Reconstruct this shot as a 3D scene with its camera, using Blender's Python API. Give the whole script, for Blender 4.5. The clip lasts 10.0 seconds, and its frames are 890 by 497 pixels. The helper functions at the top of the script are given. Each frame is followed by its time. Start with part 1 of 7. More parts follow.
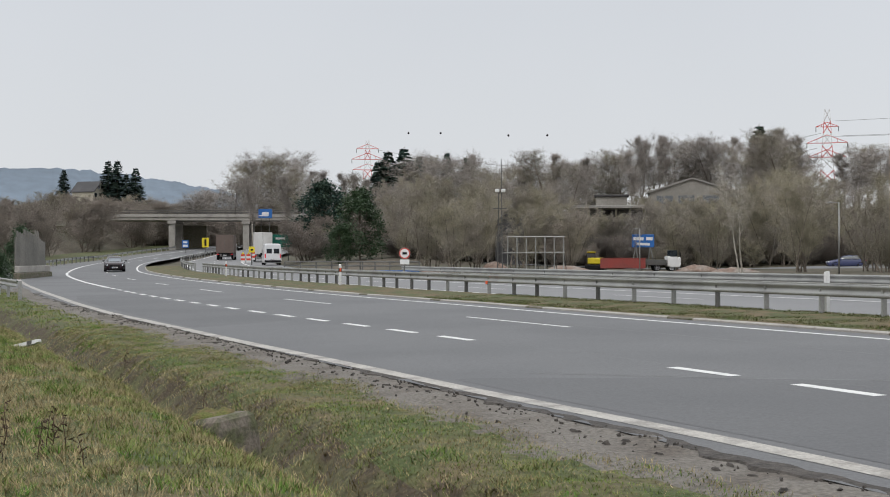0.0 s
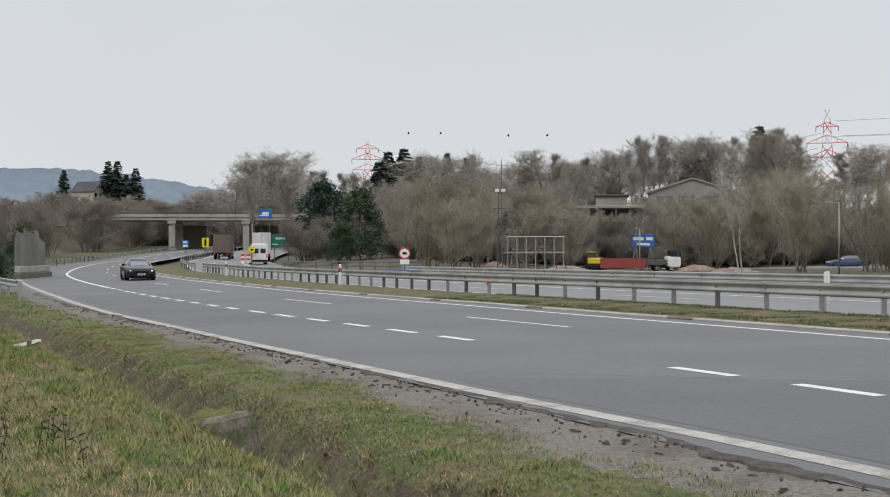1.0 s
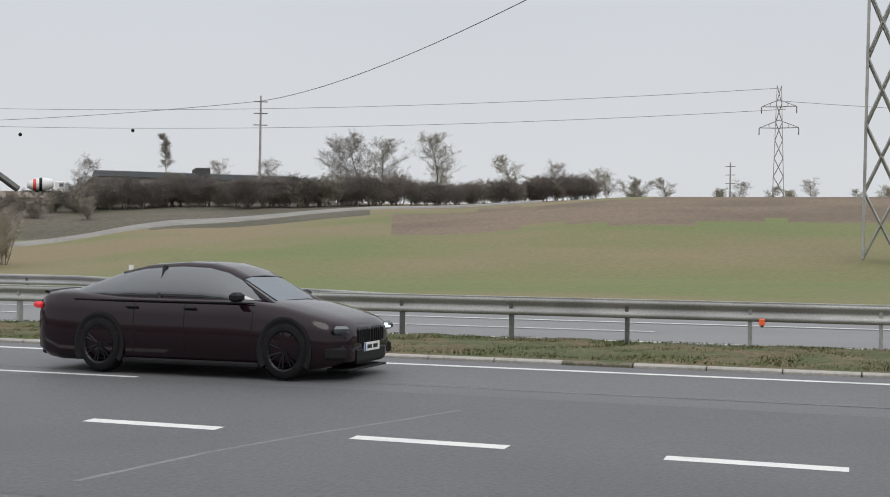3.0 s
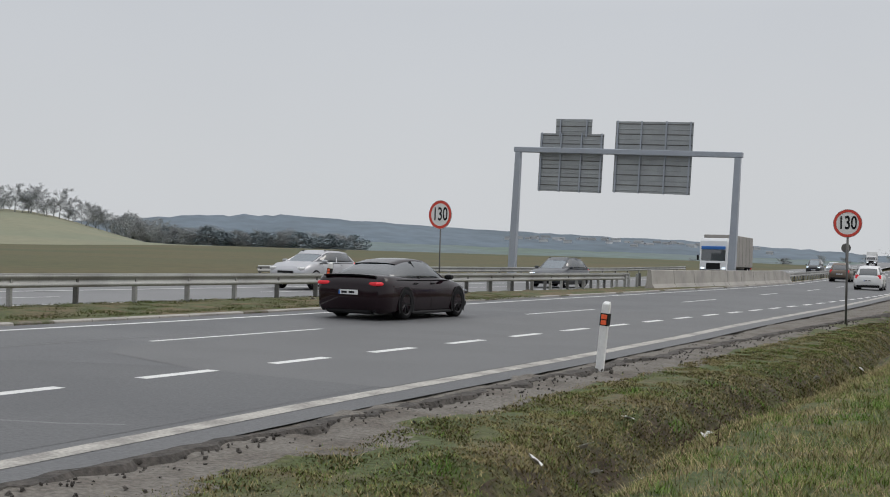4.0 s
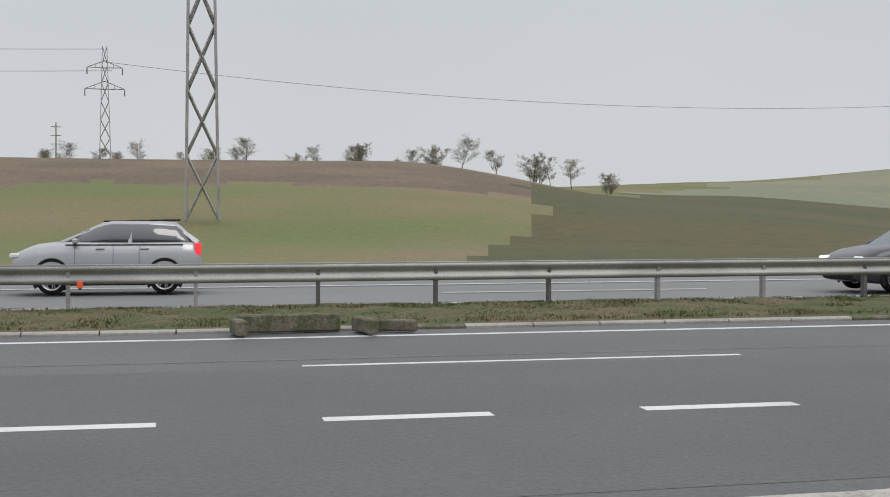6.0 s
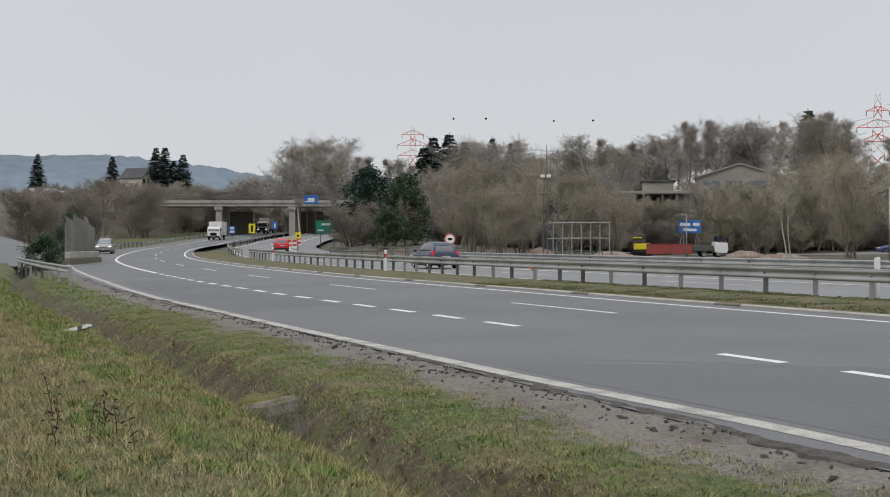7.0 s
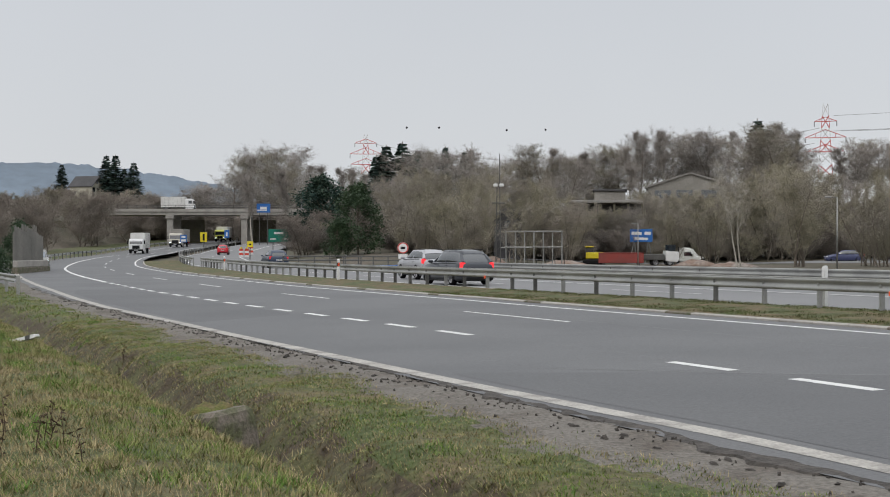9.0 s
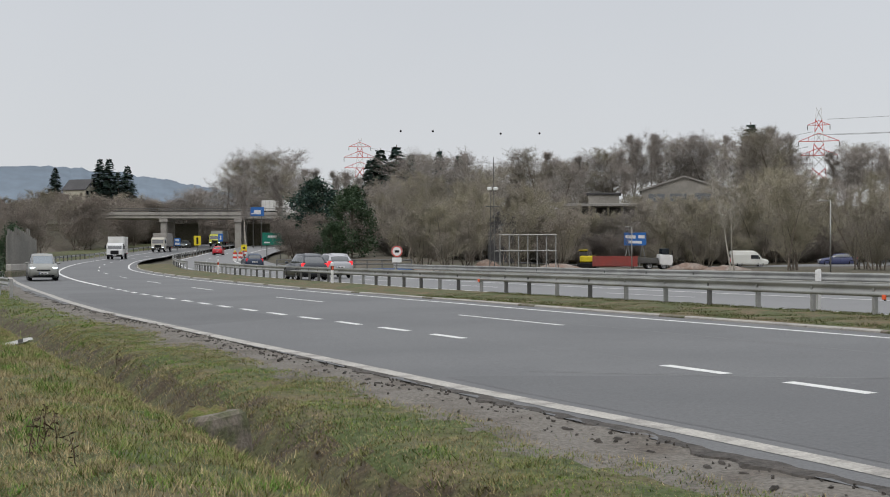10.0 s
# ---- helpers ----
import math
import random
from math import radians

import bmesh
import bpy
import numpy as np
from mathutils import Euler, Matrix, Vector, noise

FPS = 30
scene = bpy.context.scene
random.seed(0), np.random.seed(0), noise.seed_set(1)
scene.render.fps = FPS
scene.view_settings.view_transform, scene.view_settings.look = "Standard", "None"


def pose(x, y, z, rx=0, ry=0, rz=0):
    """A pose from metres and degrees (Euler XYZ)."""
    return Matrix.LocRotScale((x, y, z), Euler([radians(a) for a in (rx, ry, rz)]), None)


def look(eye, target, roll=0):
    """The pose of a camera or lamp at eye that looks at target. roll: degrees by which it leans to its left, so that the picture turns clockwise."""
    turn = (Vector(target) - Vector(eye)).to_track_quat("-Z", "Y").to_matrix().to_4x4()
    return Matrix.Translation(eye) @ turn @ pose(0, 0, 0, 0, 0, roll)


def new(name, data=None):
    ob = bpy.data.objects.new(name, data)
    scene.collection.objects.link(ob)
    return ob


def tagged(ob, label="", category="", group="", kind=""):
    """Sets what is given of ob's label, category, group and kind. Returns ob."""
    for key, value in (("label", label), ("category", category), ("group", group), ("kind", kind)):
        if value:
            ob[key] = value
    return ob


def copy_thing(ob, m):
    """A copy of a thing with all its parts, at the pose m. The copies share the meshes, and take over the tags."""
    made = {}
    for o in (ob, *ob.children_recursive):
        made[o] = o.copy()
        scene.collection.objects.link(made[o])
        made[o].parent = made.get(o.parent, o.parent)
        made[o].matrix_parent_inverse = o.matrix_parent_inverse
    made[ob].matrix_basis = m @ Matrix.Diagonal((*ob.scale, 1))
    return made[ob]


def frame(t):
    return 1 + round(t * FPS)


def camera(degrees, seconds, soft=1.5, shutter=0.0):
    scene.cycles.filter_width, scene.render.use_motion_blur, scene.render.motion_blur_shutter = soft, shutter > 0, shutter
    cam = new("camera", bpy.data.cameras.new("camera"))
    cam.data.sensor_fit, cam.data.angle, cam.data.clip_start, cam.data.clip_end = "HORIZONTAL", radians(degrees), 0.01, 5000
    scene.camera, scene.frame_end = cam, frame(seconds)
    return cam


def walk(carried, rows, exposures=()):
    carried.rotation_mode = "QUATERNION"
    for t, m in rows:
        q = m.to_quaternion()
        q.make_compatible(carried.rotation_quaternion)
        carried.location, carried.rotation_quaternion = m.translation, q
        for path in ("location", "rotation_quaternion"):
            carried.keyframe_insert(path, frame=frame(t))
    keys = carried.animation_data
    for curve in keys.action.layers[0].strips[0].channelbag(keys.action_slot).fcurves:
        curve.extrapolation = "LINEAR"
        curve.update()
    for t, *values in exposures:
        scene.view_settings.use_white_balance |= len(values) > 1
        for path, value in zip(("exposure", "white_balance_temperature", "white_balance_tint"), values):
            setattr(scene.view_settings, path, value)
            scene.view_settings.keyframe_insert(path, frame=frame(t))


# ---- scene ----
# The camera is held by someone who stands beside the road and turns: seconds, heading, tilt, lean.
EYE, REACH = 1.648, 0.35
VIEW = [
    (0, 0.00, 0.40, 0.00), (1.6, 0.00, 0.40, 0.00), (1.7, 0.10, 0.40, 0.00), (1.8, 0.45, 0.40, 0.00), (1.9, 1.35, 0.40, 0.00),
    (2, 3.08, 0.40, 0.00), (2.1, 4.68, 0.41, 0.00), (2.2, 6.89, 0.42, 0.00), (2.3, 9.11, 0.42, 0.00), (2.4, 11.85, 0.43, 0.00),
    (2.5, 15.18, 0.44, 0.00), (2.6, 19.50, 0.46, 0.00), (2.7, 25.30, 0.48, 0.00), (3, 47.50, 0.50, 0.80), (3.25, 71.50, 0.50, 0.80),
    (3.5, 96.00, 0.50, 0.80), (3.8, 118.60, 0.53, 1.60), (4, 129.65, 0.54, 1.55), (4.2, 136.20, 0.56, 1.50), (4.4, 140.41, 0.57, 1.45),
    (4.5, 142.63, 0.57, 1.40), (4.6, 145.60, 0.53, 1.30), (4.8, 151.04, 0.48, 1.10), (5, 152.12, 0.44, 1.00), (5.2, 152.44, 0.41, 0.95),
    (5.3, 151.20, 0.32, 0.90), (5.4, 145.90, 0.18, 0.70), (5.5, 136.00, -0.08, 0.50), (5.6, 124.40, -0.34, 0.30), (5.7, 112.80, -0.61, 0.10),
    (5.8, 101.20, -0.79, 0.00), (5.9, 89.60, -0.95, 0.00), (6, 78.00, -1.06, 0.00), (6.1, 66.40, -1.11, 0.00), (6.2, 54.80, -1.14, 0.00),
    (6.3, 43.20, -1.11, 0.00), (6.4, 31.50, -1.03, 0.00), (6.5, 19.80, -0.92, 0.00), (6.6, 8.30, -0.77, 0.00), (6.7, 1.90, -0.59, 0.00),
    (7, -2.10, -0.26, 0.00), (7.5, -1.09, -0.05, 0.00), (8, -0.28, 0.07, 0.00), (8.5, -0.04, 0.11, 0.00), (9, 0.08, 0.15, 0.00),
    (9.5, 0.24, 0.23, 0.00), (10, 0.36, 0.31, 0.00),
]

def view(yaw, pitch, roll):
    a, p = radians(yaw), radians(pitch)
    eye = Vector((math.sin(a) * REACH, math.cos(a) * REACH, EYE))
    way = Vector((math.sin(a) * math.cos(p), math.cos(a) * math.cos(p), math.sin(p)))
    return look(eye, eye + way * 100, roll)


cam = camera(39.76, 10.0, soft=1.0)
walk(cam, [(t, view(y, p, r)) for t, y, p, r in VIEW], [(0, 0.03), (2.7, 0.02), (3.8, -0.2), (5.2, -0.2), (6.4, -0.12), (7.0, -0.1), (10, -0.07)])

# ---- light: an overcast winter day ----
world = bpy.data.worlds.new("overcast_sky")
scene.world = world
world.use_nodes = True
wn, wl = world.node_tree.nodes, world.node_tree.links
wn.clear()
w_out = wn.new("ShaderNodeOutputWorld")
w_bg = wn.new("ShaderNodeBackground")
w_sky = wn.new("ShaderNodeTexSky")
w_sky.sky_type, w_sky.sun_disc = "NISHITA", False
w_sky.sun_elevation, w_sky.sun_rotation = radians(38), radians(200)
w_sky.air_density, w_sky.dust_density, w_sky.ozone_density = 1.0, 6.0, 1.0
w_dim = wn.new("ShaderNodeVectorMath")
w_dim.operation = "SCALE"
w_dim.inputs["Scale"].default_value = 0.05
w_geo = wn.new("ShaderNodeTexCoord")
w_sep = wn.new("ShaderNodeSeparateXYZ")
w_ramp = wn.new("ShaderNodeValToRGB")
w_ramp.color_ramp.elements[0].position, w_ramp.color_ramp.elements[0].color = 0.0, (0.75, 0.775, 0.805, 1)
w_ramp.color_ramp.elements[1].position, w_ramp.color_ramp.elements[1].color = 1.0, (1.62, 1.66, 1.72, 1)
for place, value in ((0.07, (0.745, 0.77, 0.80, 1)), (0.2, (0.70, 0.73, 0.775, 1)), (0.45, (1.0, 1.03, 1.08, 1))):
    w_ramp.color_ramp.elements.new(place).color = value
w_noise = wn.new("ShaderNodeTexNoise")
w_noise.inputs["Scale"].default_value, w_noise.inputs["Detail"].default_value = 2.2, 4
w_map = wn.new("ShaderNodeMapRange")
w_map.inputs["To Min"].default_value, w_map.inputs["To Max"].default_value = 0.93, 1.07
w_cloud = wn.new("ShaderNodeVectorMath")
w_cloud.operation = "SCALE"
w_mix = wn.new("ShaderNodeMixRGB")
w_mix.inputs[0].default_value = 0.9
wl.new(w_geo.outputs["Generated"], w_sep.inputs[0])
wl.new(w_geo.outputs["Generated"], w_noise.inputs["Vector"])
wl.new(w_sep.outputs["Z"], w_ramp.inputs[0])
wl.new(w_noise.outputs[0], w_map.inputs[0])
wl.new(w_ramp.outputs[0], w_cloud.inputs[0])
wl.new(w_map.outputs[0], w_cloud.inputs["Scale"])
wl.new(w_sky.outputs[0], w_dim.inputs[0])
wl.new(w_dim.outputs[0], w_mix.inputs[1])
wl.new(w_cloud.outputs[0], w_mix.inputs[2])
wl.new(w_mix.outputs[0], w_bg.inputs[0])
wl.new(w_bg.outputs[0], w_out.inputs[0])
w_bg.inputs[1].default_value = 1.0

sun = new("sun", bpy.data.lights.new("sun", "SUN"))
sun.data.energy, sun.data.angle, sun.data.color = 0.7, radians(30), (1.0, 0.96, 0.9)
sun.matrix_world = look((-40, -60, 80), (0, 0, 0))


# ---- materials ----
def nodes_of(name):
    m = bpy.data.materials.new(name)
    m.use_nodes = True
    return m, m.node_tree.nodes, m.node_tree.links, m.node_tree.nodes["Principled BSDF"]


def mat(name, colour, rough=0.7, metal=0.0, spread=0.25, coarse=1.5, fine=25.0, bump=0.15, other=None, share=0.5, moving=False, vary=0.0, coat=0.0, stretch=None, shine=0.5):
    """A surface with broad and fine mottling; other: a second colour that shows in patches."""
    m, n, l, b = nodes_of(name)
    src = n.new("ShaderNodeTexCoord").outputs["Object"] if moving else n.new("ShaderNodeNewGeometry").outputs["Position"]
    if stretch:
        mp = n.new("ShaderNodeMapping")
        mp.inputs["Scale"].default_value = stretch
        l.new(src, mp.inputs[0])
        src = mp.outputs[0]
    a, c = n.new("ShaderNodeTexNoise"), n.new("ShaderNodeTexNoise")
    a.inputs["Scale"].default_value, a.inputs["Detail"].default_value = coarse, 6
    c.inputs["Scale"].default_value, c.inputs["Detail"].default_value = fine, 4
    l.new(src, a.inputs["Vector"]), l.new(src, c.inputs["Vector"])
    ramp = n.new("ShaderNodeMapRange")
    ramp.inputs["From Min"].default_value, ramp.inputs["From Max"].default_value = share - 0.1, share + 0.1
    l.new(a.outputs[0], ramp.inputs[0])
    mix = n.new("ShaderNodeMixRGB")
    mix.inputs[1].default_value = (*colour, 1)
    mix.inputs[2].default_value = (*(other or [v * (1 - spread) for v in colour]), 1)
    l.new(ramp.outputs[0], mix.inputs[0])
    hsv = n.new("ShaderNodeHueSaturation")
    l.new(mix.outputs[0], hsv.inputs["Color"])
    mr = n.new("ShaderNodeMapRange")
    mr.inputs["To Min"].default_value, mr.inputs["To Max"].default_value = 1 - spread, 1 + spread
    mr.inputs["From Min"].default_value, mr.inputs["From Max"].default_value = 0.3, 0.7
    l.new(c.outputs[0], mr.inputs[0])
    val = mr.outputs[0]
    if vary:
        oi = n.new("ShaderNodeObjectInfo")
        vr = n.new("ShaderNodeMapRange")
        vr.inputs["To Min"].default_value, vr.inputs["To Max"].default_value = 1 - vary, 1 + vary
        l.new(oi.outputs["Random"], vr.inputs[0])
        mul = n.new("ShaderNodeMath")
        mul.operation = "MULTIPLY"
        l.new(val, mul.inputs[0]), l.new(vr.outputs[0], mul.inputs[1])
        val = mul.outputs[0]
    l.new(val, hsv.inputs["Value"])
    l.new(hsv.outputs[0], b.inputs["Base Color"])
    b.inputs["Roughness"].default_value, b.inputs["Metallic"].default_value = rough, metal
    b.inputs["Specular IOR Level"].default_value = shine
    if coat:
        b.inputs["Coat Weight"].default_value, b.inputs["Coat Roughness"].default_value = coat, 0.05
    if bump:
        bp = n.new("ShaderNodeBump")
        bp.inputs["Strength"].default_value, bp.inputs["Distance"].default_value = bump, 0.02
        l.new(c.outputs[0], bp.inputs["Height"]), l.new(bp.outputs[0], b.inputs["Normal"])
    return m


def glow(name, colour, strength):
    m, n, l, b = nodes_of(name)
    b.inputs["Base Color"].default_value = (*colour, 1)
    b.inputs["Emission Color"].default_value, b.inputs["Emission Strength"].default_value = (*colour, 1), strength
    return m


def paint(name, colour, rough=0.3, metal=0.0):
    return mat(name, colour, rough, metal, 0.04, 3, 60, 0.0, moving=True, coat=0.35)


ASPHALT = mat("worn_asphalt", (0.110, 0.111, 0.113), 0.64, 0, 0.2, 0.22, 26, 0.3, (0.091, 0.092, 0.095), 0.52)
ASPHALT_OPP = mat("pale_asphalt", (0.19, 0.19, 0.192), 0.8, 0, 0.08, 0.2, 40, 0.2)
ASPHALT_PATH = mat("path_asphalt", (0.148, 0.144, 0.136), 0.9, 0, 0.3, 0.8, 38, 0.35, (0.128, 0.122, 0.112))
ASPHALT_NEW = mat("patched_asphalt", (0.122, 0.122, 0.123), 0.7, 0, 0.08, 0.6, 50, 0.2)
SEAM = mat("bitumen_seam", (0.2, 0.2, 0.2), 0.8, 0, 0.15, 3, 40, 0.1)
LINE = mat("road_marking_paint", (0.66, 0.66, 0.64), 0.6, 0, 0.1, 2.5, 35, 0.1, (0.5, 0.5, 0.49), 0.62)
LINE_OLD = mat("worn_edge_line_paint", (0.40, 0.38, 0.345), 0.8, 0, 0.25, 2.2, 26, 0.2, (0.25, 0.235, 0.215), 0.55)
GRAVEL = mat("dirt_shoulder", (0.15, 0.136, 0.118), 0.95, 0, 0.35, 1.3, 22, 1.0, (0.10, 0.085, 0.07), 0.56)
CRUMB = mat("broken_asphalt", (0.075, 0.066, 0.058), 0.95, 0, 0.4, 4, 20, 1.0)
SOIL_GRASS = mat("short_grass_turf", (0.06, 0.078, 0.022), 0.95, 0, 0.35, 0.9, 14, 1.0, (0.12, 0.095, 0.05), 0.55)
MEDIAN_GRASS = mat("median_grass", (0.065, 0.078, 0.024), 0.95, 0, 0.4, 1.2, 12, 1.0, (0.12, 0.09, 0.045), 0.5)
DITCH = mat("ditch_mud", (0.06, 0.044, 0.027), 0.95, 0, 0.45, 2.5, 14, 1.0, (0.085, 0.085, 0.035), 0.52)
FIELD_GREEN = mat("meadow", (0.125, 0.145, 0.045), 0.95, 0, 0.15, 0.03, 3, 0.6, (0.19, 0.15, 0.08), 0.5, stretch=(1, 1, 6))
FIELD_BROWN = mat("stubble_field", (0.165, 0.12, 0.08), 0.95, 0, 0.3, 0.08, 2.2, 1.0, (0.125, 0.09, 0.06), 0.5)
FIELD_FAR = mat("winter_crop_field", (0.062, 0.066, 0.022), 0.95, 0, 0.2, 0.02, 1.0, 0.6, (0.085, 0.072, 0.026), 0.5)
WOOD_FLOOR = mat("leaf_litter", (0.10, 0.083, 0.06), 0.95, 0, 0.35, 0.06, 1.5, 1.0, (0.07, 0.065, 0.04))
# far forest with the blue of distance haze mixed into its base colour
HILL = mat("haze_blue_forest", (0.155, 0.195, 0.24), 1.0, 0, 0.12, 0.004, 0.03, 0.0, (0.135, 0.17, 0.21))
HILL_NEAR = mat("pale_hill_meadow", (0.21, 0.205, 0.135), 1.0, 0, 0.1, 0.01, 0.2, 0.0, (0.18, 0.19, 0.125))
STEEL = mat("galvanised_steel", (0.36, 0.36, 0.345), 0.5, 0.55, 0.14, 0.8, 30, 0.08, (0.27, 0.27, 0.26), 0.55, vary=0.06)
STEEL_DARK = mat("weathered_steel", (0.13, 0.128, 0.122), 0.6, 0.4, 0.2, 1, 25, 0.1, vary=0.15)
GANTRY = mat("gantry_paint", (0.34, 0.37, 0.42), 0.45, 0.2, 0.06, 1, 20, 0.03)
ALU = mat("sign_back_aluminium", (0.33, 0.35, 0.36), 0.5, 0.3, 0.1, 1, 20, 0.04)
CONCRETE = mat("concrete", (0.36, 0.34, 0.31), 0.9, 0, 0.14, 0.7, 18, 0.3, (0.28, 0.265, 0.245), 0.55)
CONCRETE_OLD = mat("old_concrete", (0.17, 0.145, 0.12), 0.95, 0, 0.3, 5, 30, 0.6, (0.09, 0.095, 0.05))
WHITE = mat("white_plastic", (0.72, 0.72, 0.71), 0.5, 0, 0.06, 3, 20, 0.05)
RED = mat("signal_red", (0.62, 0.06, 0.04), 0.5, 0, 0.06, 3, 20, 0.02)
ORANGE = mat("orange_reflector", (0.9, 0.13, 0.04), 0.35, 0, 0.05, 3, 20, 0.0)
BLACK = mat("black_plastic", (0.011, 0.011, 0.012), 0.5, 0, 0.2, 5, 40, 0.0, moving=True, shine=0.2)
BLUE = mat("sign_blue", (0.02, 0.13, 0.42), 0.5, 0, 0.06, 2, 20, 0.0)
GREEN = mat("sign_green", (0.0, 0.19, 0.13), 0.5, 0, 0.06, 2, 20, 0.0)
YELLOW = mat("sign_yellow", (0.75, 0.6, 0.02), 0.5, 0, 0.06, 2, 20, 0.0)
BARK = mat("grey_bark", (0.19, 0.16, 0.13), 0.95, 0, 0.3, 2, 20, 0.6, vary=0.25)
BARK_PALE = mat("pale_bark", (0.42, 0.39, 0.34), 0.95, 0, 0.25, 2, 20, 0.4, vary=0.1)
TWIG = mat("bare_twigs", (0.28, 0.25, 0.215), 0.95, 0, 0.2, 0.3, 5, 0.0, (0.285, 0.26, 0.19), vary=0.25)
TWIG_GREY = mat("grey_bare_twigs", (0.34, 0.31, 0.285), 0.95, 0, 0.2, 0.3, 5, 0.0, (0.29, 0.26, 0.235), vary=0.2)
TWIG_RED = mat("reddish_thicket", (0.295, 0.255, 0.22), 0.95, 0, 0.3, 0.3, 5, 0.0, vary=0.2)
NEEDLE = mat("dark_needles", (0.028, 0.06, 0.05), 0.9, 0, 0.35, 0.6, 6, 0.0, (0.032, 0.058, 0.036), vary=0.25)
LEAF = mat("evergreen_leaves", (0.026, 0.056, 0.02), 0.6, 0, 0.35, 0.8, 8, 0.0, (0.038, 0.07, 0.026))
TYRE = mat("tyre_rubber", (0.014, 0.014, 0.015), 0.85, 0, 0.2, 8, 60, 0.0, moving=True, shine=0.12)
RIM_DARK = mat("dark_alloy", (0.02, 0.02, 0.022), 0.35, 0.8, 0.1, 5, 40, 0.0, moving=True)
RIM = mat("silver_alloy", (0.4, 0.4, 0.41), 0.35, 0.8, 0.1, 5, 40, 0.0, moving=True)
m_, n_, l_, b_ = nodes_of("tinted_car_glass")
b_.inputs["Base Color"].default_value = (0.02, 0.026, 0.032, 1)
b_.inputs["Roughness"].default_value, b_.inputs["IOR"].default_value, b_.inputs["Specular IOR Level"].default_value = 0.03, 2.2, 0.5
GLASS = m_
m_, n_, l_, b_ = nodes_of("windscreen_glass")
b_.inputs["Base Color"].default_value = (0.02, 0.026, 0.034, 1)
b_.inputs["Roughness"].default_value, b_.inputs["IOR"].default_value, b_.inputs["Specular Tint"].default_value = 0.05, 2.9, (0.86, 0.94, 1.0, 1)
SCREEN = m_
LAMP_ON = glow("lit_headlamp", (0.8, 0.92, 1.0), 1.15)
TAIL = glow("red_tail_lamp", (0.55, 0.02, 0.03), 0.35)
BRAKE = glow("lit_brake_lamp", (0.8, 0.03, 0.04), 0.8)


# ---- mesh tools ----
class Shape:
    """Vertices and faces of one mesh part."""

    def __init__(self):
        self.v, self.f = [], []

    def add(self, v, f):
        o = len(self.v)
        self.v += [tuple(p) for p in v]
        self.f += [tuple(i + o for i in q) for q in f]
        return self

    def box(self, x, y, z, sx, sy, sz, m=None, bevel=0.0):
        """A box centred on x, y with its foot at z; bevel narrows both ends for a worn edge."""
        a, b, e = sx / 2, sy / 2, min(bevel, sx / 3, sy / 3, sz / 3)
        if e <= 0:
            v = [(i * a, j * b, k) for k in (0, sz) for i, j in ((-1, -1), (1, -1), (1, 1), (-1, 1))]
            f = [(3, 2, 1, 0), (4, 5, 6, 7)] + [(i, (i + 1) % 4, (i + 1) % 4 + 4, i + 4) for i in range(4)]
        else:
            v, rings = [], ((0, e), (e, 0), (sz - e, 0), (sz, e))
            for k, inset in rings:
                v += [(i * (a - inset), j * (b - inset), k) for i, j in ((-1, -1), (1, -1), (1, 1), (-1, 1))]
            f = [(3, 2, 1, 0), (12, 13, 14, 15)]
            f += [(r * 4 + i, r * 4 + (i + 1) % 4, r * 4 + 4 + (i + 1) % 4, r * 4 + 4 + i) for r in range(3) for i in range(4)]
        v = [Vector(p) + Vector((0, 0, 0)) for p in v]
        if m:
            v = [m @ p for p in v]
        return self.add([p + Vector((x, y, z)) for p in v], f)

    def rod(self, p, q, r, r2=None, n=8, caps=True):
        p, q = Vector(p), Vector(q)
        d = q - p
        if d.length < 1e-6:
            return self
        t = d.to_track_quat("Z", "Y").to_matrix()
        r2 = r if r2 is None else r2
        v = [p + t @ Vector((math.cos(2 * math.pi * i / n) * r, math.sin(2 * math.pi * i / n) * r, 0)) for i in range(n)]
        v += [q + t @ Vector((math.cos(2 * math.pi * i / n) * r2, math.sin(2 * math.pi * i / n) * r2, 0)) for i in range(n)]
        f = [(i, (i + 1) % n, (i + 1) % n + n, i + n) for i in range(n)]
        if caps:
            f += [tuple(range(n))[::-1], tuple(range(n, 2 * n))]
        return self.add(v, f)

    def loft(self, rings, closed=True, caps=True):
        n, o = len(rings[0]), len(self.v)
        v = [p for r in rings for p in r]
        m = n if closed else n - 1
        f = [(k * n + i, k * n + (i + 1) % n, (k + 1) * n + (i + 1) % n, (k + 1) * n + i) for k in range(len(rings) - 1) for i in range(m)]
        if caps and closed:
            f += [tuple(range(n))[::-1], tuple(range((len(rings) - 1) * n, len(rings) * n))]
        return self.add(v, f)

    def mesh(self, name, material, smooth=False):
        d = bpy.data.meshes.new(name)
        d.from_pydata(self.v, [], self.f)
        d.materials.append(material)
        if smooth:
            d.polygons.foreach_set("use_smooth", [True] * len(d.polygons))
        d.update()
        return d


def part(name, shape, material, parent, label="", smooth=False):
    ob = new(name, shape.mesh(name, material, smooth))
    ob.parent = parent
    if label:
        ob["label"] = label
    return ob


def thing(name, m, label, category, group="", kind=""):
    ob = new(name)
    ob.matrix_basis = m
    return tagged(ob, label, category, group, kind)


def solid(name, shape, material, label, category="", kind="structure", smooth=False):
    return tagged(new(name, shape.mesh(name, material, smooth)), label, category, kind=kind)


